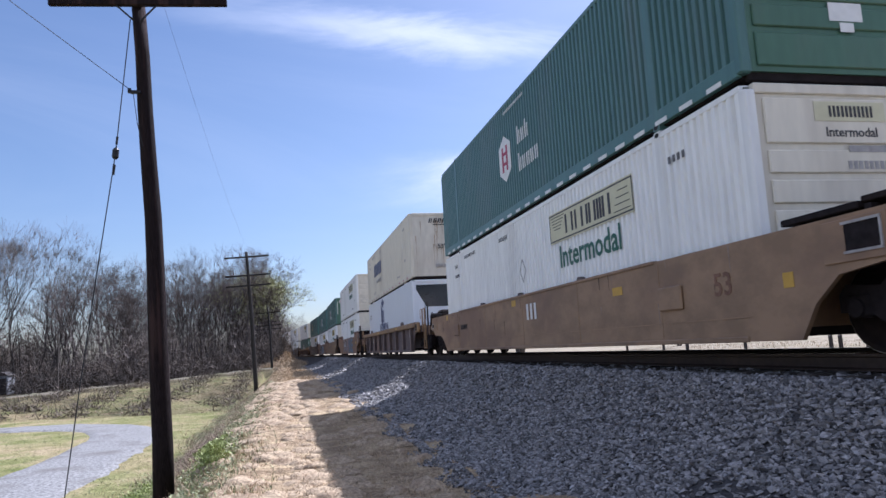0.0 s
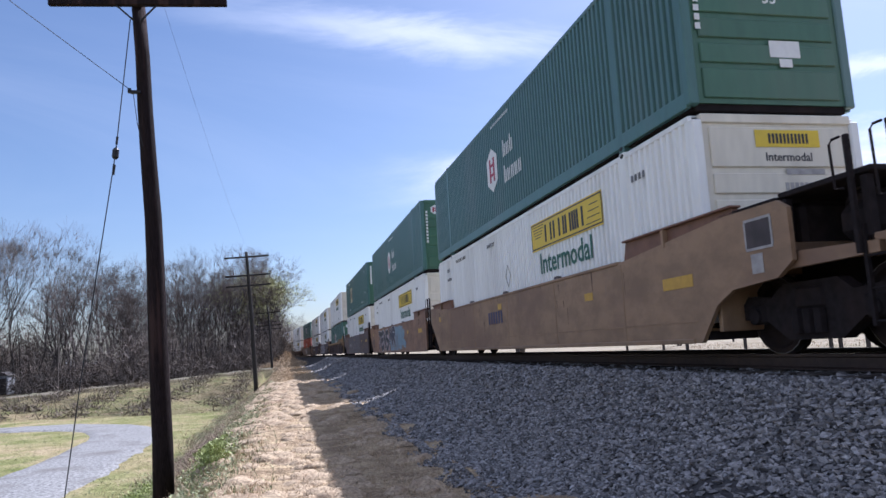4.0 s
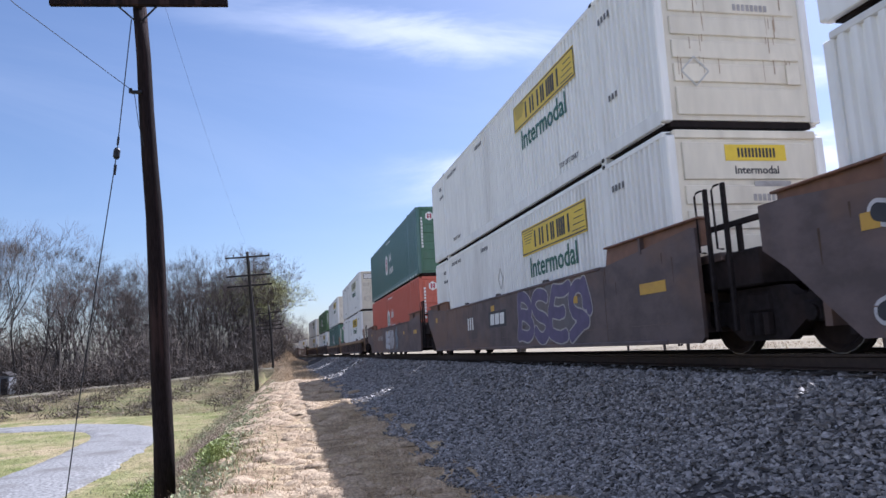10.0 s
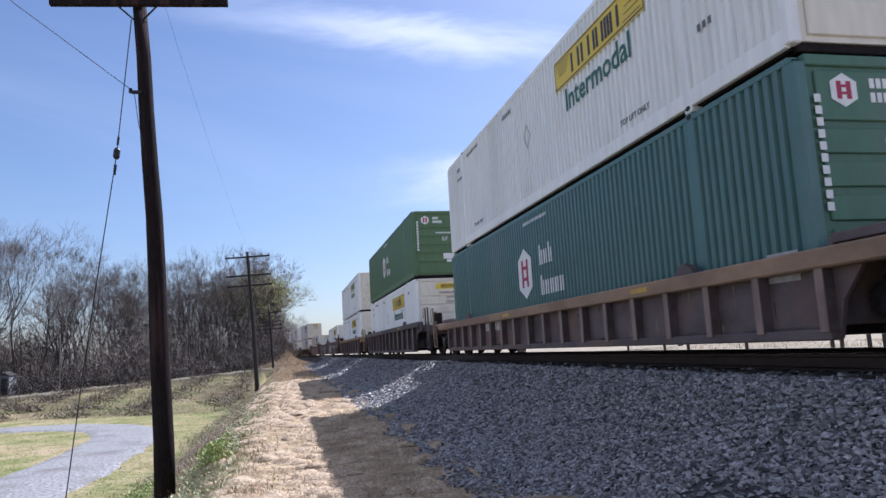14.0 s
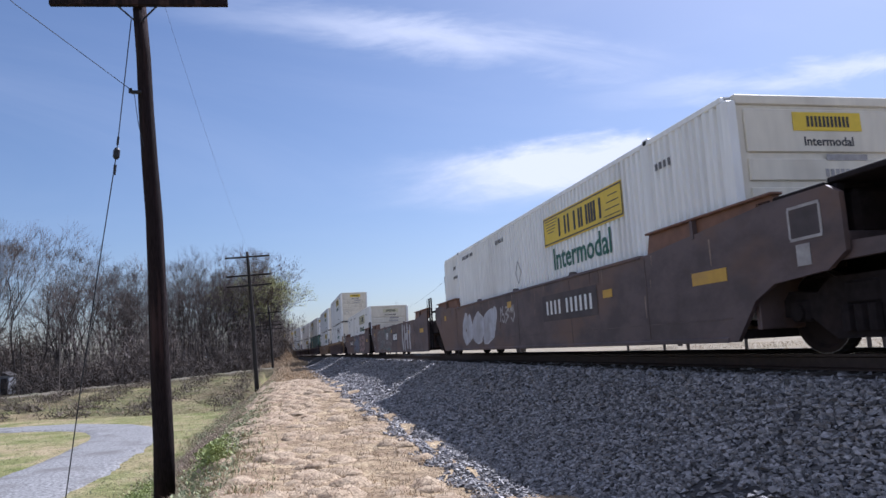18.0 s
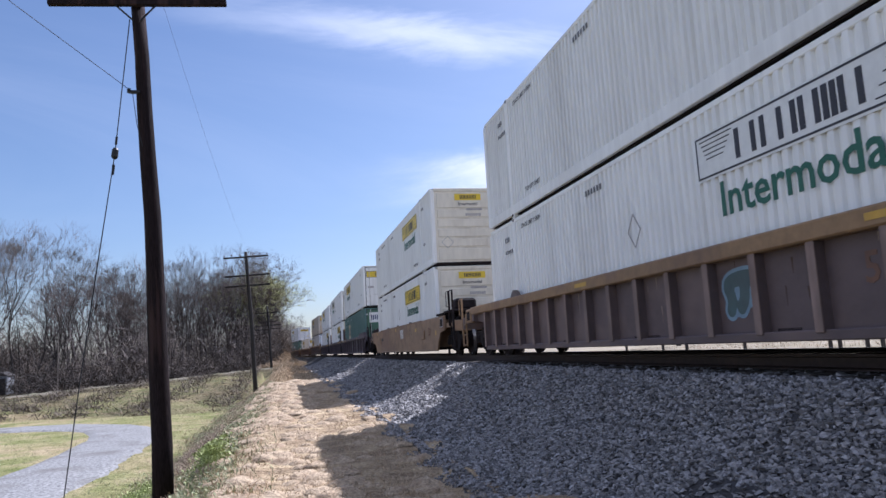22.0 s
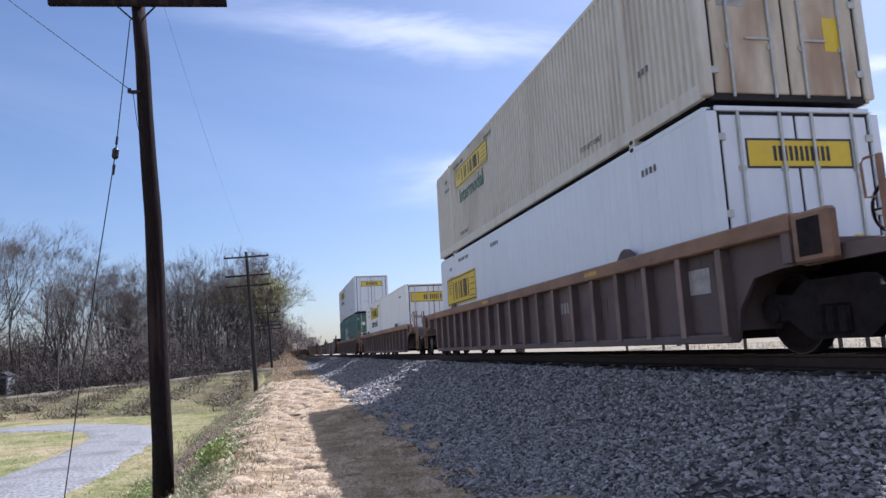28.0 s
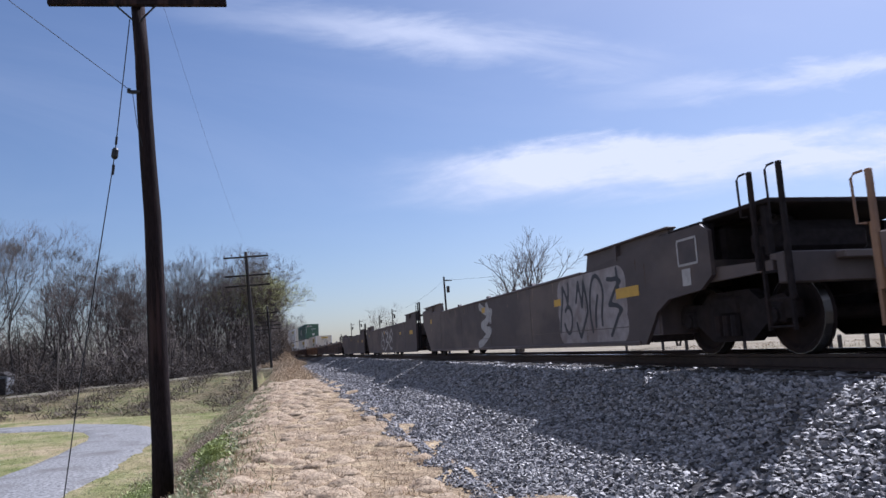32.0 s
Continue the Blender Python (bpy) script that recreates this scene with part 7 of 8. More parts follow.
def thin_post(u, w_top, w_base, y, label, r=0.06):
    b, t = Vector(ray_at(u, w_base, y)), Vector(ray_at(u, w_top, y))
    b.z = float(ground_z(b.x, b.y)) - 0.05
    p = tagged(new("thin_pole"), label, "pole")
    part("shaft", Geo().tube([b, t], [r, r * 0.7], 8), M["post_wood"], p)
    part("cap", Geo().lathe([(0, r * 0.9), (0.06, r * 0.8), (0.1, 0.001)], 2, t, 8), M["iron"], p)
    return t


ta = thin_post(-0.2805, 0.0436, -0.034, 76.0, "thin grey wooden pole by the lane")
tb = thin_post(-0.0786, 0.0203, -0.011, 108.0, "thin grey wooden pole at the wood's edge")
wire([ta, tb], 0.0065, "thin service wire before the woods", "post_wood", sag=0.4)

# roadside poles beyond the train
far_tops = []
for u, w, y in ((0.2281, 0.0997, 88.0), (0.1499, 0.0567, 155.0), (0.1311, 0.0487, 180.0), (0.1033, 0.0437, 200.0), (0.0914, 0.0395, 221.0), (0.60, 0.16, 60.0)):
    p = tagged(new("utility_pole"), "slim grey roadside pole across the field", "utility pole", "roadside poles")
    x, _, zt = ray_at(u, w, y)
    part("shaft", Geo().tube([(x, y, -1.6), (x - 0.25, y, zt)], [0.16, 0.11], 8), M["far_pole"], p)
    part("crossarm", Geo().box(x - 0.35, x + 0.75, y - 0.08, y + 0.03, zt - 0.55, zt - 0.43, 0.01), M["far_pole"], p)
    part("transformer", Geo().lathe([(-2.0, 0.2), (-1.2, 0.2)], 2, (x + 0.22, y - 0.05, zt), 10), M["far_pole"], p)
    far_tops.append(Vector((x - 0.2, y, zt - 0.4)))
far_tops.sort(key=lambda q: q.y)
for a, b in zip(far_tops, far_tops[1:]):
    wire([a, b], 0.012, "roadside service wire between slim poles", sag=0.9)

shed = tagged(new("field_shed"), "small pale shed among the trees", "shed")
sx0, sy0, sz0 = -0.3437 * 84, 84.0, float(ground_z(-28.9, 84.0))
part("body", Geo().box(sx0 - 0.8, sx0 + 0.45, sy0, sy0 + 2.2, sz0 - 0.1, sz0 + 2.0, 0.02), M["shed"], shed)
part("roof", Geo().prism([(sx0 - 1.05, sz0 + 1.98), (sx0 + 0.6, sz0 + 1.98), (sx0 - 0.22, sz0 + 2.4)], 1, sy0 - 0.2, sy0 + 2.4), M["far_pole"], shed)
part("door", Geo().box(sx0 - 0.3, sx0 + 0.35, sy0 - 0.03, sy0 + 0.02, sz0, sz0 + 1.7, 0.01), M["far_pole"], shed)

# markers and a broken fence on the far side of the track
for u, w, x in ((0.638, -0.034, 11.6), (0.3735, -0.021, 11.6)):
    y = x / u
    blk = tagged(new("concrete_marker"), "low pale concrete marker beyond the track", "marker")
    z = float(ground_z(x, y))
    part("block", Geo().box(x - 0.22, x + 0.22, y - 0.20, y + 0.20, z - 0.2, 0.06 + z + 0.72, 0.03), M["concrete"], blk)
    part("cap", Geo().box(x - 0.25, x + 0.25, y - 0.23, y + 0.23, z + 0.76, z + 0.84, 0.02), M["concrete"], blk)
for u in (0.70, 0.855, 0.873, 0.925, 0.955, 0.50, 0.56):
    x = 24.0
    y = x / u
    f = tagged(new("fence_post"), "short weathered post beyond the track", "fence post", "fence beyond the track")
    z = float(ground_z(x, y))
    part("post", Geo().box(x - 0.07, x + 0.07, y - 0.07, y + 0.07, z - 0.2, z + 1.3, 0.015), M["far_pole"], f)
    part("post_cap", Geo().prism([(x - 0.08, z + 1.29), (x + 0.08, z + 1.29), (x, z + 1.37)], 1, y - 0.08, y + 0.08), M["far_pole"], f)

# ---- bare trees ----


def bare_tree(seed, height, spread, bole, stems=1, depth=6, fan=4, thick=0.0165, bud=0):
    """Trunk and crown as two meshes: stems that fork again and again into a dome of fine twigs."""
    rng = random.Random(seed)
    trunk, crown = Geo(), Geo()
    tips = []

    def grow(p, d, length, r, level):
        n = 4 if level == 0 else (3 if level < 3 else (2 if level < 5 else 1))
        pts, rad = [p.copy()], [r]
        q, dd = p.copy(), d.copy()
        for k in range(n):
            wob = 0.07 if level == 0 else (0.11 if level < 4 else 0.16)
            dd = (dd + Vector((rng.gauss(0, wob), rng.gauss(0, wob), rng.uniform(-0.02, 0.10)))).normalized()
            q = q + dd * length / n
            pts.append(q.copy())
            rad.append(max(r * (1 - 0.28 * (k + 1) / n), 0.006))
        (trunk if level < 4 else crown).tube(pts, rad, 7 if level == 0 else (4 if level < 3 else 3), caps=False)
        if level >= depth:
            tips.append(pts[-1])
            return
        count = rng.choice((2, 2, 3)) if level < depth - 1 else fan
        twist = rng.uniform(0, 2 * math.pi)
        side = dd.orthogonal().normalized()
        for k in range(count):
            out = side.copy()
            out.rotate(Matrix.Rotation(twist + 2 * math.pi * (k + rng.uniform(-0.25, 0.25)) / count, 3, dd))
            ang = spread * rng.uniform(0.55, 1.15) * (1.0 if level < depth - 1 else 1.5)
            nd = (dd * math.cos(ang) + out * math.sin(ang) + Vector((0, 0, 0.10))).normalized()
            grow(pts[-1], nd, length * rng.uniform(0.66, 0.92), max(rad[-1] * rng.uniform(0.66, 0.90), 0.0145), level + 1)
        # short shoots along the limb
        for k in range(0 if level == 0 else (2 if level < depth - 1 else 1)):
            at = rng.randrange(1, n + 1)
            out = side.copy()
            out.rotate(Matrix.Rotation(rng.uniform(0, 2 * math.pi), 3, dd))
            grow(pts[at], (dd * 0.55 + out * 0.8 + Vector((0, 0, 0.2))).normalized(), length * rng.uniform(0.45, 0.7), max(rad[at] * 0.45, 0.010), max(level + 2, depth - 1))

    limb = (1 - bole) * height * 0.33
    for k in range(stems):
        a = rng.uniform(0, 6.28)
        tilt = rng.uniform(0.02, 0.10) if stems == 1 else rng.uniform(0.10, 0.32)
        base = Vector((0.25 * math.cos(a), 0.25 * math.sin(a), -0.3)) * (0 if stems == 1 else 1) + Vector((0, 0, -0.3 if stems == 1 else 0))
        grow(base, Vector((math.cos(a) * tilt, math.sin(a) * tilt, 1)).normalized(), height * bole * rng.uniform(0.85, 1.1), height * thick * (1 if stems == 1 else rng.uniform(0.6, 0.95)), 0)
    high = sorted(w[2] for w in crown.v)[int(len(crown.v) * 0.997)]
    fit = height / high
    for g in (trunk, crown):
        g.v = [(x * fit, y * fit, z * fit) for x, y, z in g.v]
    leaf = None
    if bud:
        leaf_v, leaf_f = [], []
        for tip in tips:
            for _ in range(bud):
                c = tip * fit + Vector([rng.gauss(0, 0.22) for _ in range(3)])
                a = Vector([rng.gauss(0, 1) for _ in range(3)]).normalized() * 0.13
                b = a.orthogonal().normalized() * 0.085
                i = len(leaf_v)
                leaf_v.extend([tuple(c - a), tuple(c + b), tuple(c + a)])
                leaf_f.append((i, i + 1, i + 2))
        leaf = soup("bud_foliage", leaf_v, leaf_f, M["bud"])
    return trunk.mesh("trunk", M["bark"], False), crown.mesh("crown", M["crown_twig"], False), leaf


def plant_tree(kind, x, y, turn, size, label, z=None, lean=0.0):
    tr = tagged(new("bare_tree"), label, "tree", "trees of the wood")
    tr.matrix_basis = Matrix.Translation((x, y, float(ground_z(x, y)) if z is None else z)) @ Matrix.Rotation(turn, 4, "Z") @ Matrix.Rotation(radians(lean), 4, "X") @ Matrix.Diagonal((size, size, size, 1))
    part("trunk", kind[0], None, tr)
    part("crown", kind[1], None, tr)
    if kind[2]:
        part("bud_foliage", kind[2], None, tr, "pale yellow-green spring buds")
    return tr


KINDS = [bare_tree(11, 15.0, 0.36, 0.34, fan=6), bare_tree(12, 16.0, 0.32, 0.42, fan=6), bare_tree(13, 14.5, 0.38, 0.30, 2, fan=5), bare_tree(14, 16.0, 0.34, 0.48, fan=6), bare_tree(15, 14.0, 0.36, 0.26, 3, fan=5), bare_tree(16, 15.0, 0.34, 0.38, 2, fan=5)]
# slighter ones for the depth of the wood and beyond the bend
SLIGHT = [bare_tree(k, h, w, q, n, 5, 5) for k, h, w, q, n in ((41, 14.5, 0.38, 0.30, 1), (42, 15.5, 0.36, 0.36, 2), (43, 12.5, 0.42, 0.22, 3), (44, 14.0, 0.40, 0.28, 2))]
BUDDING = bare_tree(21, 13.0, 0.42, 0.18, 3, 5, 5, bud=6)
LONE = bare_tree(53, 16.4, 0.44, 0.30, 3, 5, 4, 0.026)
WOOD_TREE = "tall bare grey-brown deciduous tree in the woods"


def woods():
    rng = random.Random(77)
    # the front of the wood, along the lane; it thins out to a grove away from the track
    for k in range(32):
        t = (k + rng.uniform(-0.3, 0.3)) / 31
        x = -50 + 48.5 * t
        y = 76 + 42 * t ** 1.3 + rng.uniform(0, 7)
        if x > float(track_x(np.array(y))) - 8.0:
            continue
        plant_tree(KINDS[rng.randrange(len(KINDS))], x, y, rng.uniform(0, 6.28), rng.uniform(0.98, 1.22), WOOD_TREE, lean=rng.uniform(0, 9))
    for row in range(3):
        for k in range(13):
            t = k / 12
            x = -44 + 42 * t + rng.uniform(-2.5, 2.5) - row * 2.0 * t
            y = 90 + 36 * t ** 1.3 + row * 12 + rng.uniform(-5, 5)
            if x > float(track_x(np.array(y))) - 8.0 or x / y < -0.30:
                continue
            plant_tree(SLIGHT[rng.randrange(len(SLIGHT))], x, y, rng.uniform(0, 6.28), rng.uniform(0.90, 1.12), WOOD_TREE, lean=rng.uniform(0, 7))
    for x, y, size in ((-4.6, 118.0, 1.02), (-3.4, 127.0, 1.10), (-3.6, 137.0, 1.10), (-8.0, 124.0, 1.0)):
        plant_tree(BUDDING, x, y, rng.uniform(0, 6.28), size, "budding yellow-green tree at the wood's edge")
    for k in range(38):
        y = 136 + k * 3.6 + rng.uniform(-1.5, 1.5)
        plant_tree(SLIGHT[rng.randrange(len(SLIGHT))], float(track_x(np.array(y))) - rng.uniform(5.6, 10.5), y, rng.uniform(0, 6.28), rng.uniform(0.55, 0.80), "bare brown tree crowding the curve of the track")


def far_woods():
    """The wood that goes on beyond the bend of the track."""
    rng = random.Random(5)
    for k in range(26):
        u, y = -0.012 + 0.050 * (k / 25), rng.uniform(270, 390)
        plant_tree(SLIGHT[rng.randrange(len(SLIGHT))], u * y, y, rng.uniform(0, 6.28), (1.25 - 14 * max(u, 0)) * rng.uniform(0.8, 1.0), "distant bare tree beyond the bend of the track")


woods()
far_woods()
plant_tree(LONE, 29.3, 88.0, 0.6, 1.0, "wide bare tree standing alone across the field")
plant_tree(KINDS[2], 54.0, 92.0, 2.0, 1.05, "bare tree beyond the field")
plant_tree(KINDS[0], 68.0, 100.0, 1.0, 1.0, "bare tree beyond the field")
plant_tree(SLIGHT[1], 27.0, 210.0, 1.0, 1.0, "distant bare tree beside the line")
plant_tree(SLIGHT[3], 33.0, 235.0, 3.0, 0.9, "distant bare tree beside the line")


def sticks(name, label, spots, h0, h1, lean, width, mat, seed, z_of=None, kind="stuff", category="undergrowth", bend=0.3):
    """Many thin blades or stems, each a bent pair of slivers, as one object."""
    rng = np.random.default_rng(seed)
    n = len(spots)
    x, y = spots[:, 0], spots[:, 1]
    z = (ground_z(x, y) if z_of is None else z_of(x, y)) - 0.02
    h = rng.uniform(h0, h1, n)
    a = rng.uniform(0, 2 * np.pi, n)
    tilt = np.abs(rng.normal(0, lean, n))
    d = np.stack([np.cos(a) * np.sin(tilt), np.sin(a) * np.sin(tilt), np.cos(tilt)], -1)
    a2 = rng.uniform(0, 2 * np.pi, n)
    s = np.stack([np.cos(a2), np.sin(a2), 0 * a2], -1) * (width * rng.uniform(0.6, 1.4, n))[:, None]
    p = np.stack([x, y, z], -1)
    mid = p + d * (h * 0.55)[:, None]
    tip = p + d * h[:, None] + np.stack([np.cos(a), np.sin(a), -0.4 + 0 * a], -1) * (h * bend)[:, None]
    v = np.stack([p - s, p + s, mid + s * 0.7, mid - s * 0.7, tip], 1).reshape(-1, 3)
    o = np.arange(n)[:, None] * 5
    quads = (o + np.array([0, 1, 2, 3])).tolist()
    tris = (o + np.array([3, 2, 4])).tolist()
    ob = new(name, soup(name, v, quads + tris, M[mat]))
    return tagged(ob, label, category, kind=kind)


def tangle(name, label, spots, height, length, width, mat, seed, upright=0.6, foot=0.0):
    """Fine leafless twigs lying every way in the air over their spots, as one object."""
    rng = np.random.default_rng(seed)
    n = len(spots)
    z = ground_z(spots[:, 0], spots[:, 1]) + foot + np.abs(rng.normal(0, 1, n)) * height
    c = np.stack([spots[:, 0], spots[:, 1], z], -1)
    d = rng.normal(0, 1, (n, 3)) + np.array([0, 0, upright])
    d /= np.linalg.norm(d, axis=1)[:, None]
    w = np.cross(d, rng.normal(0, 1, (n, 3)))
    w /= np.linalg.norm(w, axis=1)[:, None]
    ln = (length * rng.uniform(0.4, 1.5, n))[:, None]
    wd = (width * rng.uniform(0.6, 1.5, n))[:, None]
    v = np.stack([c - w * wd, c + w * wd, c + d * ln], 1).reshape(-1, 3)
    o = np.arange(n)[:, None] * 3
    return tagged(new(name, soup(name, v, o + np.array([0, 1, 2]), M[mat])), label, "undergrowth", kind="stuff")


def leaves(name, label, spots, size, mat, seed, z_lo, z_hi):
    """Small leaves in the air over their spots, as one object."""
    rng = np.random.default_rng(seed)
    n = len(spots)
    c = np.stack([spots[:, 0], spots[:, 1], ground_z(spots[:, 0], spots[:, 1]) + rng.uniform(z_lo, z_hi, n)], -1)
    a = rng.normal(0, 1, (n, 3))
    a /= np.linalg.norm(a, axis=1)[:, None]
    b = np.cross(a, rng.normal(0, 1, (n, 3)))
    b /= np.linalg.norm(b, axis=1)[:, None]
    s = (size * rng.uniform(0.5, 1.4, n))[:, None]
    v = np.stack([c - a * s, c + b * s * 0.5, c + a * s, c - b * s * 0.5], 1).reshape(-1, 3)
    o = np.arange(n)[:, None] * 4
    return tagged(new(name, soup(name, v, o + np.array([0, 1, 2, 3]), M[mat])), label, "plants", kind="stuff")


def on_verge(spots, past=0.0):
    """Those spots that lie short of the ballast's toe."""
    return spots[spots[:, 0] < track_x(spots[:, 1]) + stone_edge(spots[:, 1]) + 0.10 + past]


def clear_of_pole(spots):
    return spots[np.hypot(spots[:, 0] - PX - 0.05, (spots[:, 1] - 12.4) * 0.6) > 0.42]


def scatter(n, x0, x1, y0, y1, seed, near=1.0):
    """Spots in a strip beside the track, denser near y0 as near grows."""
    rng = np.random.default_rng(seed)
    y = y0 + (y1 - y0) * rng.random(n) ** near
    return np.stack([rng.uniform(x0, x1, n) + track_x(y) - XC, y], -1)


def bank_spots(n, seed):
    """Spots on the bank, thinning out towards the verge and the lawn."""
    rng = np.random.default_rng(seed)
    y = 8.5 + 66 * rng.random(n) ** 1.7
    x = rng.normal(-2.2, 0.75, n) + 0.3 * swell(y * 0, y, 1.7)
    return np.stack([np.clip(x, -4.8, -0.2) + track_x(y) - XC, y], -1)


def clumped(n, clumps, x0, x1, y0, y1, r, seed, near=1.0):
    rng = np.random.default_rng(seed)
    c = scatter(clumps, x0, x1, y0, y1, seed + 1, near)
    return c[rng.integers(0, clumps, n)] + rng.normal(0, r, (n, 2))


def tussocks():
    """Low mounds of matted dead grass with blades lying over them."""
    rng = np.random.default_rng(5)
    n = 620
    c = np.stack([rng.uniform(-1.25, 2.3, n), 5.5 + 38 * rng.random(n) ** 1.9], -1)
    c = on_verge(c)
    n = len(c)
    size = rng.uniform(0.10, 0.27, n) * (0.8 + 0.02 * c[:, 1])
    tall = size * rng.uniform(0.22, 0.42, n)
    base = ground_z(c[:, 0], c[:, 1]) - 0.015
    k = np.arange(9) * 2 * np.pi / 9
    v, f = [], []
    for ring, (r, h) in enumerate(((1.0, 0.0), (0.72, 0.62), (0.36, 0.95))):
        jit = rng.uniform(0.78, 1.22, (n, 9))
        v.append(np.stack([c[:, :1] + np.cos(k + ring * 0.35) * r * jit * size[:, None], c[:, 1:] + np.sin(k + ring * 0.35) * r * jit * size[:, None],
                           base[:, None] + h * tall[:, None] * rng.uniform(0.8, 1.2, (n, 9))], -1))
    v = np.concatenate(v + [np.stack([c[:, 0], c[:, 1], base + tall], -1)[:, None, :]], 1)
    for ring in range(2):
        for j in range(9):
            f.append((ring * 9 + j, ring * 9 + (j + 1) % 9, (ring + 1) * 9 + (j + 1) % 9, (ring + 1) * 9 + j))
    caps = [(18 + j, 18 + (j + 1) % 9, 27) for j in range(9)]
    o = np.arange(n)[:, None, None] * 28
    quads = (o + np.array(f)).reshape(-1, 4).tolist()
    tris = (o + np.array(caps)).reshape(-1, 3).tolist()
    mounds = new("straw_mounds", soup("straw_mounds", v.reshape(-1, 3), quads + tris, M["straw_mat"], True))
    tagged(mounds, "low matted mounds of dead straw-coloured grass", "grass", kind="stuff")
    # blades that spill over the mounds
    per = 42
    i = np.repeat(np.arange(n), per)
    a, q = rng.uniform(0, 2 * np.pi, len(i)), np.sqrt(rng.random(len(i))) * 0.95
    spots = c[i] + np.stack([np.cos(a), np.sin(a)], -1) * (q * size[i])[:, None]
    top = base[i] + tall[i] * (1 - q ** 2)
    sticks("straw_tufts", "tufts of dead straw-coloured grass", spots, 0.05, 0.14, 1.1, 0.0034, "straw", 6, lambda x, y: top, category="grass")


def vegetation():
    # mown dead grass of the verge
    sticks("dry_grass", "short dead straw-coloured grass on the verge", on_verge(scatter(40000, -1.25, 2.45, 5.5, 50, 1, 2.6)), 0.03, 0.10, 1.5, 0.0035, "straw", 2, category="grass")
    tussocks()
    sticks("far_straw", "dry grass along the track", scatter(16000, -1.6, 2.2, 45, 140, 8), 0.08, 0.30, 0.5, 0.02, "straw", 9, category="grass")
    sticks("rise_straw", "tall tan grass on the rise by the woods", scatter(9000, -3.5, 3.0, 102, 135, 18), 0.3, 0.9, 0.35, 0.03, "straw", 19, category="grass")
    sticks("edge_straw", "ragged straw at the ballast's edge", on_verge(clumped(12000, 300, 1.0, 2.4, 6, 45, 0.14, 15, 1.8), 0.12), 0.04, 0.13, 1.0, 0.004, "straw", 16, category="grass")
    # weeds and brush of the bank
    sticks("bank_weeds", "dull green weeds covering the bank", clear_of_pole(bank_spots(34000, 21)), 0.04, 0.17, 0.75, 0.009, "weed", 22)
    sticks("verge_weeds", "grey-green weeds creeping onto the verge", clear_of_pole(clumped(12000, 240, -1.6, -0.75, 9, 42, 0.16, 25, 1.4)), 0.03, 0.11, 0.9, 0.007, "weed", 26)
    sticks("bank_straw", "dead stems among the bank weeds", clear_of_pole(bank_spots(30000, 31)), 0.06, 0.26, 0.75, 0.006, "straw", 32)
    sticks("bank_brush", "brown brambles along the bank", np.concatenate([clumped(9000, 26, -2.9, -1.9, 15.5, 24, 0.26, 41), clumped(4500, 40, -3.3, -2.0, 23, 50, 0.30, 43)]), 0.10, 0.42, 1.0, 0.007, "bramble", 42)
    sticks("bank_tan_stems", "bleached dead stems tangled in the brambles", clumped(6000, 60, -2.9, -1.2, 13.5, 40, 0.28, 45), 0.08, 0.34, 1.0, 0.005, "straw", 46)
    leaves("bank_leaves", "small green leaves on the bank", clear_of_pole(clumped(20000, 420, -3.4, -0.95, 9, 50, 0.16, 51, 1.5)), 0.030, "weed", 52, 0.02, 0.16)
    leaves("green_shrub_leaves", "bright green leafy weeds beside the pole", np.concatenate([clumped(3000, 4, -1.40, -1.15, 11.9, 12.8, 0.12, 61), clumped(6500, 12, -3.7, -2.6, 14.2, 17.0, 0.22, 64)]), 0.024, "leaf", 62, 0.0, 0.45)
    # lawn blades, lane banks, the woods' brush
    sticks("lawn_grass", "short yellow-green lawn grass", scatter(18000, -22, -4.4, 18, 66, 71, 1.3), 0.03, 0.08, 0.5, 0.012, "weed", 72, category="grass")
    rng = np.random.default_rng(81)
    x = rng.uniform(-24, -3, 34000)
    foot = np.interp(x, [-24, -16, -14.2, -10.1, -6.5, -3.6, -2.6], [47.5, 47.7, 47.7, 45.5, 44.1, 44, 60])
    crest = np.interp(x, LANE[:, 0], LANE[:, 1]) - 2.2
    pts = np.stack([x, foot + 0.8 + (crest - foot) * rng.random(len(x)) ** 1.3], -1)
    lump = np.sin(pts[:, 0] * 1.3 + np.sin(pts[:, 1] * 0.9)) + np.sin(pts[:, 1] * 1.1 + pts[:, 0] * 0.5) + rng.normal(0, 0.5, len(x))
    tangle("lane_bank_brush", "dead brown brush on the lane's bank", pts[lump > 1.0], 0.20, 0.50, 0.024, "brush", 82)
    sticks("lane_bank_straw", "dead grass on the lane's bank", pts[lump <= -1.1], 0.05, 0.20, 0.8, 0.012, "straw", 83)
    t = rng.random(34000)
    hedge = np.array([(-62.0, 68.0), (-30.0, 75.0), (-16.0, 87.0), (-6.5, 102.0), (-1.2, 114.0), (-0.5, 128.0)])
    t = t * 5
    base = np.stack([np.interp(t, np.arange(6), hedge[:, 0]), np.interp(t, np.arange(6), hedge[:, 1])], -1) + np.stack([rng.normal(0, 1.5, len(t)), np.abs(rng.normal(0, 8, len(t))) + 1], -1)
    base = base[base[:, 0] < track_x(base[:, 1]) - 6.5]
    base = base[(np.abs(base[:, 0] / base[:, 1] + 0.343) > 0.014) | (base[:, 1] > 84)]
    tangle("woods_brush", "tangled leafless undergrowth at the foot of the woods", base, 0.9, 0.9, 0.035, "bark", 84)
    tangle("edge_brush", "grey brambles along the edge of the woods", base[::2] + rng.normal(0, 0.6, base[::2].shape), 1.4, 1.2, 0.022, "brush", 85)
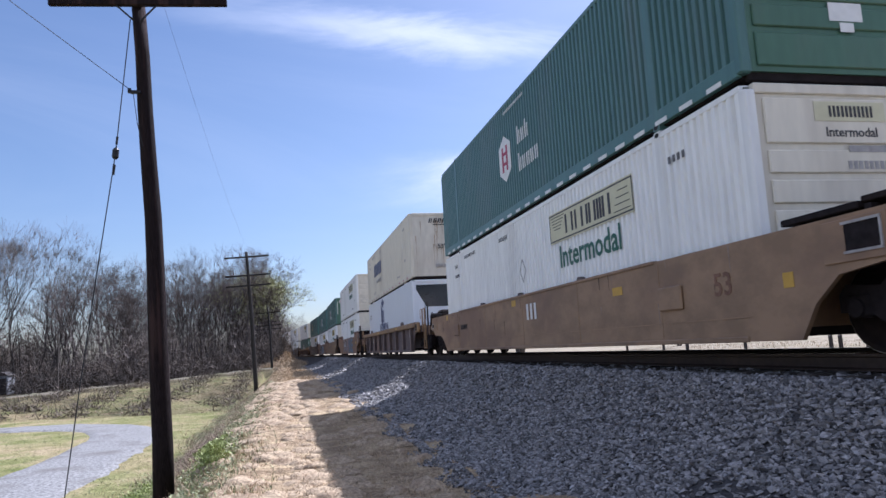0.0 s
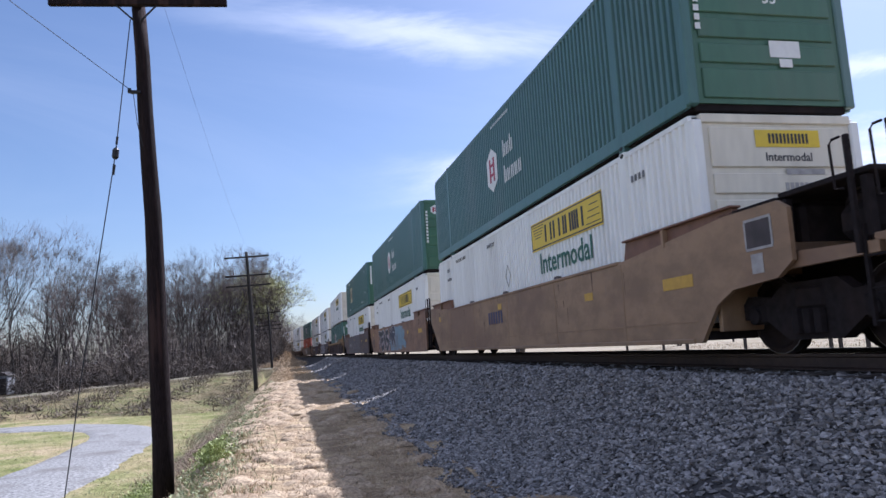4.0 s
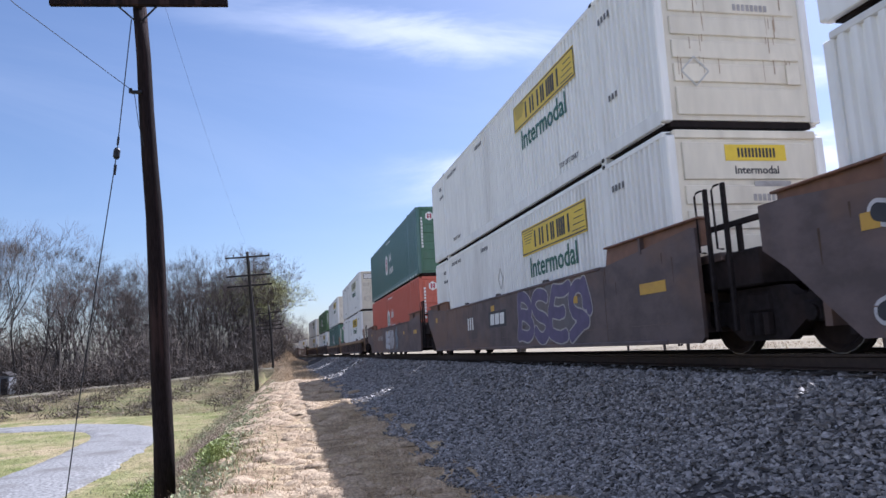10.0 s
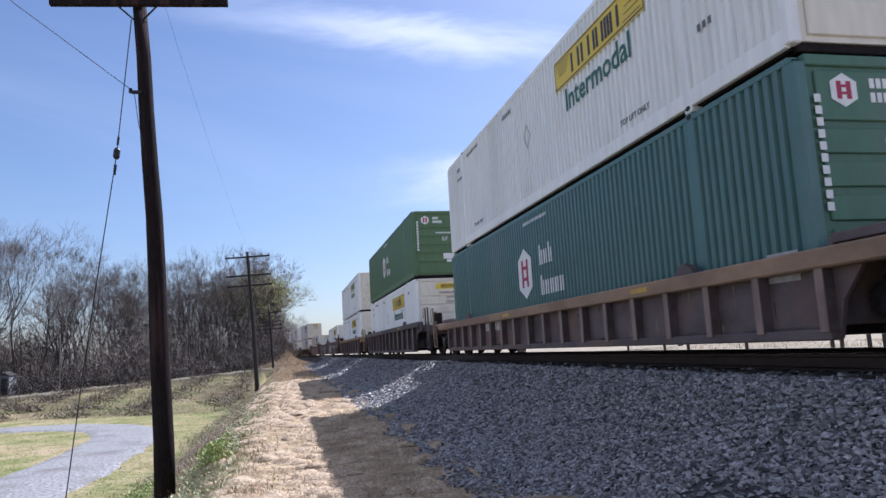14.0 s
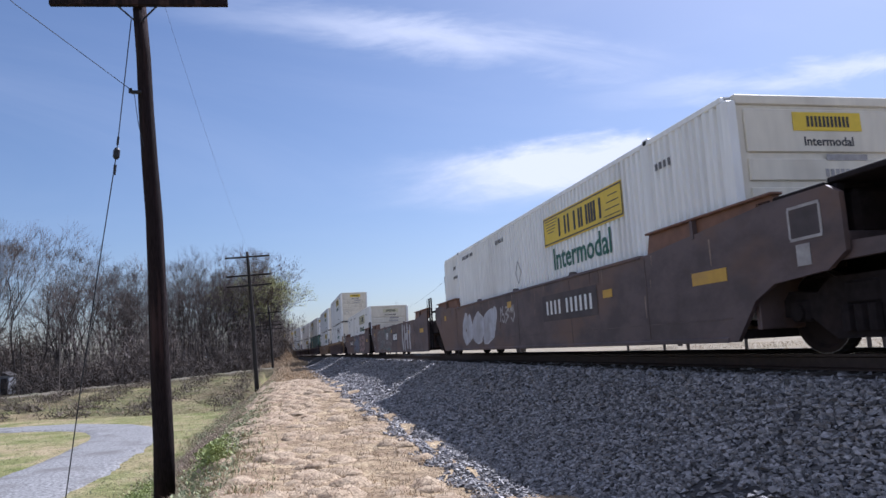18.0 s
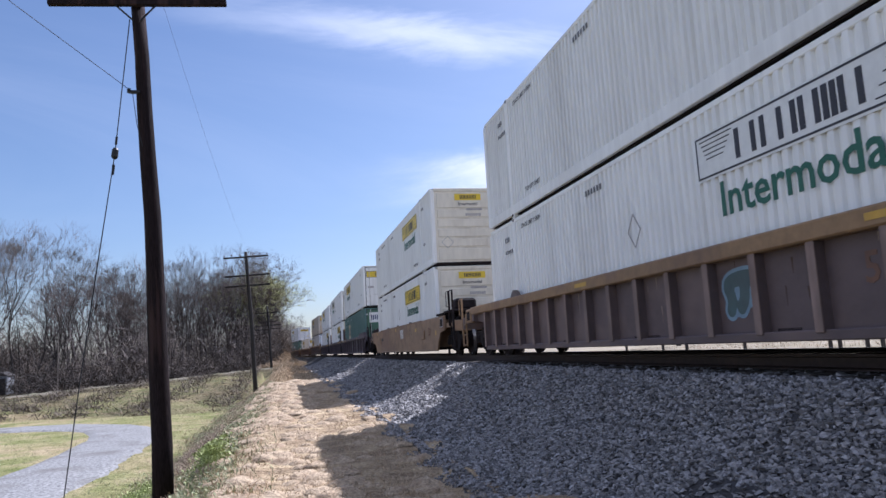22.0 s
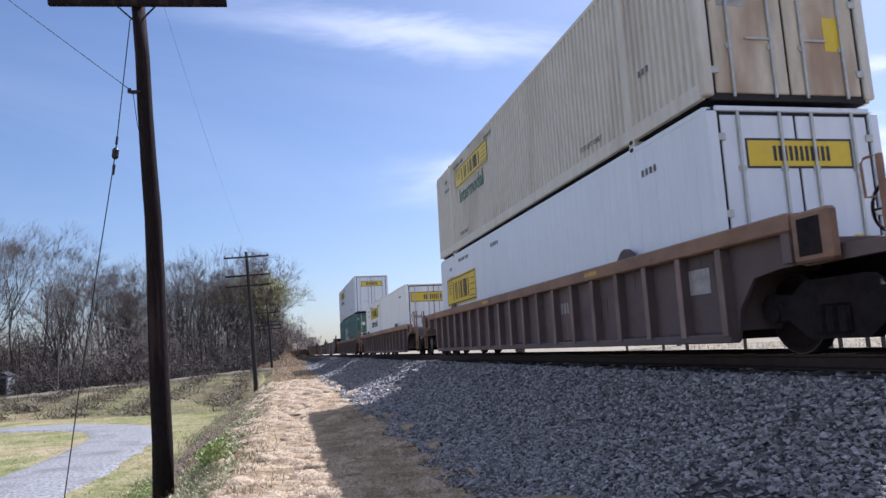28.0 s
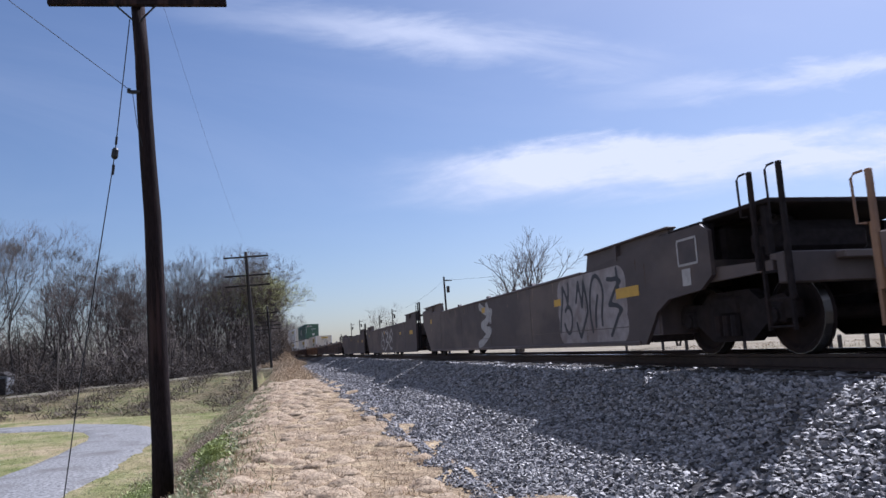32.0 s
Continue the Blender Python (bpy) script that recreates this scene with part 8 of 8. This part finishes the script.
    depth = np.stack([rng.uniform(-78, -1, 170000), rng.uniform(80, 168, 170000)], -1)
    back = depth[:, 1] - np.interp(depth[:, 0], hedge[:, 0], hedge[:, 1])
    depth = depth[(depth[:, 0] < track_x(depth[:, 1]) - 7) & (back > 3) & (back < 60) & (rng.random(len(back)) < 0.45 + 0.75 * swell(depth[:, 0] + 80, depth[:, 1], 5.0))]
    u = depth[:, 0] / depth[:, 1]
    grove = rng.random(len(u)) < smooth(u, -0.29, -0.23)
    tangle("understory_twigs", "dense grey-brown understory of leafless twigs", depth[grove][1::2], 3.6, 1.5, 0.026, "twig", 87)
    tangle("dark_understory", "shaded brown thicket inside the woods", depth[grove][::2] + np.array([0.0, 6.0]), 3.4, 1.8, 0.040, "brush", 88)
    tangle("grove_twigs", "low thin undergrowth below the open grove", depth[~grove][::2], 2.4, 1.2, 0.032, "bark", 93)
    tangle("grove_thicket", "dark low thicket behind the open grove", depth[~grove][1::2] + np.array([-10.0, 24.0]), 3.6, 2.0, 0.055, "brush", 94)
    high = depth[grove][::4]
    tangle("upper_twigs", "hazy upper twigs of slender saplings", high, 3.0, 1.5, 0.022, "twig", 92, 1.2, 2.5)
    canes = np.stack([rng.uniform(-60, -3, 2600), rng.uniform(78, 150, 2600)], -1)
    canes = canes[(canes[:, 0] < track_x(canes[:, 1]) - 8) & (canes[:, 1] > np.interp(canes[:, 0], hedge[:, 0], hedge[:, 1]) + 3)]
    sticks("saplings", "thin dark leafless saplings in the woods", canes[:300], 4.0, 12.5, 0.16, 0.05, "bark", 90, bend=0.06)
    far = np.stack([rng.uniform(-0.015, 0.036, 9000), rng.uniform(255, 380, 9000)], -1)
    far[:, 0] *= far[:, 1]
    tangle("far_brush", "distant leafless thicket beyond the bend", far, 3.0, 2.0, 0.06, "twig", 89)
    t = rng.random(12000)
    side = np.stack([np.zeros(len(t)), 118 + 150 * t], -1)
    side[:, 0] = track_x(side[:, 1]) - 4.6 - np.abs(rng.normal(0, 2.5, len(t)))
    tangle("trackside_brush", "leafless brush along the curve", side, 1.8, 1.2, 0.03, "brush", 86)
    sticks("field_grass", "pale dead grass beyond the track", scatter(9000, 11.5, 60, 15, 90, 91), 0.10, 0.30, 0.5, 0.03, "straw", 92, category="grass")


vegetation()

# ---- ballast stones ----


def stone_shapes(count, seed):
    """Chipped stones: six-cornered lumps, flattened and skewed."""
    rng = np.random.default_rng(seed)
    base = np.array([(1, 0, 0), (-1, 0, 0), (0, 1, 0), (0, -1, 0), (0, 0, 1), (0, 0, -1)], float)
    tri = [(0, 2, 4), (2, 1, 4), (1, 3, 4), (3, 0, 4), (2, 0, 5), (1, 2, 5), (3, 1, 5), (0, 3, 5)]
    return [(base + rng.uniform(-0.42, 0.42, (6, 3))) * rng.uniform(0.65, 1.25, 3) for _ in range(count)], np.array(tri)


def build_stones():
    rng = np.random.default_rng(123)
    shapes, tri = stone_shapes(24, 7)
    single = [soup("stone", s, tri, M["stone_single"]) for s in shapes[:8]]

    def field(n, x0, x1, y0, y1, size, name, seed):
        r = np.random.default_rng(seed)
        y = r.uniform(y0, y1, n)
        dx = r.uniform(x0, x1, n) - XC
        keep = (dx > stone_edge(y) + r.exponential(0.10, n)) & ~((dx > -4.4) & (dx < -3.1) & (y > 4.6) & (y < 5.7))
        y, dx = y[keep], dx[keep]
        n = len(y)
        size_n = size * r.uniform(0.6, 1.5, n)
        c = np.stack([dx + track_x(y), y, np.where(dx < -4.45, ground_z(dx + XC, y), bed_z(dx)) + size_n * r.uniform(-0.15, 0.55, n)], -1)
        idx = r.integers(0, len(shapes), n)
        q = r.normal(0, 1, (n, 4))
        q /= np.linalg.norm(q, axis=1)[:, None]
        w, a, b, d = q.T
        R = np.stack([1 - 2 * (b * b + d * d), 2 * (a * b - d * w), 2 * (a * d + b * w), 2 * (a * b + d * w), 1 - 2 * (a * a + d * d), 2 * (b * d - a * w), 2 * (a * d - b * w), 2 * (b * d + a * w), 1 - 2 * (a * a + b * b)], -1).reshape(-1, 3, 3)
        v = np.einsum("nij,nkj->nki", R, np.array(shapes)[idx]) * size_n[:, None, None] * np.array([1.08, 1.08, 0.78]) + c[:, None, :]
        f = (np.arange(n)[:, None, None] * 6 + tri[None]).reshape(-1, 3)
        ob = part(name, soup(name, v.reshape(-1, 3), f, M["stone"]), None, ballast)
        ob["kind"] = "stuff"

    field(31000, 1.20, 5.25, 4.0, 11.0, 0.0255, "near_stones", 1)
    field(25000, 1.6, 5.25, 11.0, 22.0, 0.031, "middle_stones", 2)
    field(17500, 1.6, 5.25, 22.0, 44.0, 0.042, "far_stones", 3)
    field(9500, 1.6, 5.25, 44.0, 90.0, 0.065, "farthest_stones", 6)
    field(2600, 5.3, 8.0, 5.0, 20.0, 0.038, "crib_stones", 4)
    field(700, 0.9, 2.2, 6.0, 40.0, 0.026, "strayed_stones", 5)
    for i in range(290):
        dx, y = rng.uniform(-4.4, -3.1), rng.uniform(4.6, 5.7)
        s = 0.026 * rng.uniform(0.65, 1.4)
        m = Matrix.LocRotScale((XC + dx, y, float(bed_z(dx)) + s * rng.uniform(0, 0.5)), Euler((rng.uniform(-0.5, 0.5), rng.uniform(-0.5, 0.5), rng.uniform(0, 6))), (s * 1.15, s * 1.15, s * 0.62))
        part("stone", single[i % 8], None, ballast, at=m)


build_stones()


# ---- what moves ----


def motions():
    """The train rolls towards and past the eye at a steady speed."""
    for thing, start, height in MOVING:
        rows = []
        for t in (0, 2, 4, 6, 8, 10, 12, 14, 16, 18, 20, 22, 24, 26, 28, 30, 32):
            x, y, turn = on_track(start - SPEED * t)
            rows.append((t, Matrix.Translation((x, y, height)) @ Matrix.Rotation(turn, 4, "Z")))
        walk(thing, rows)


motions()
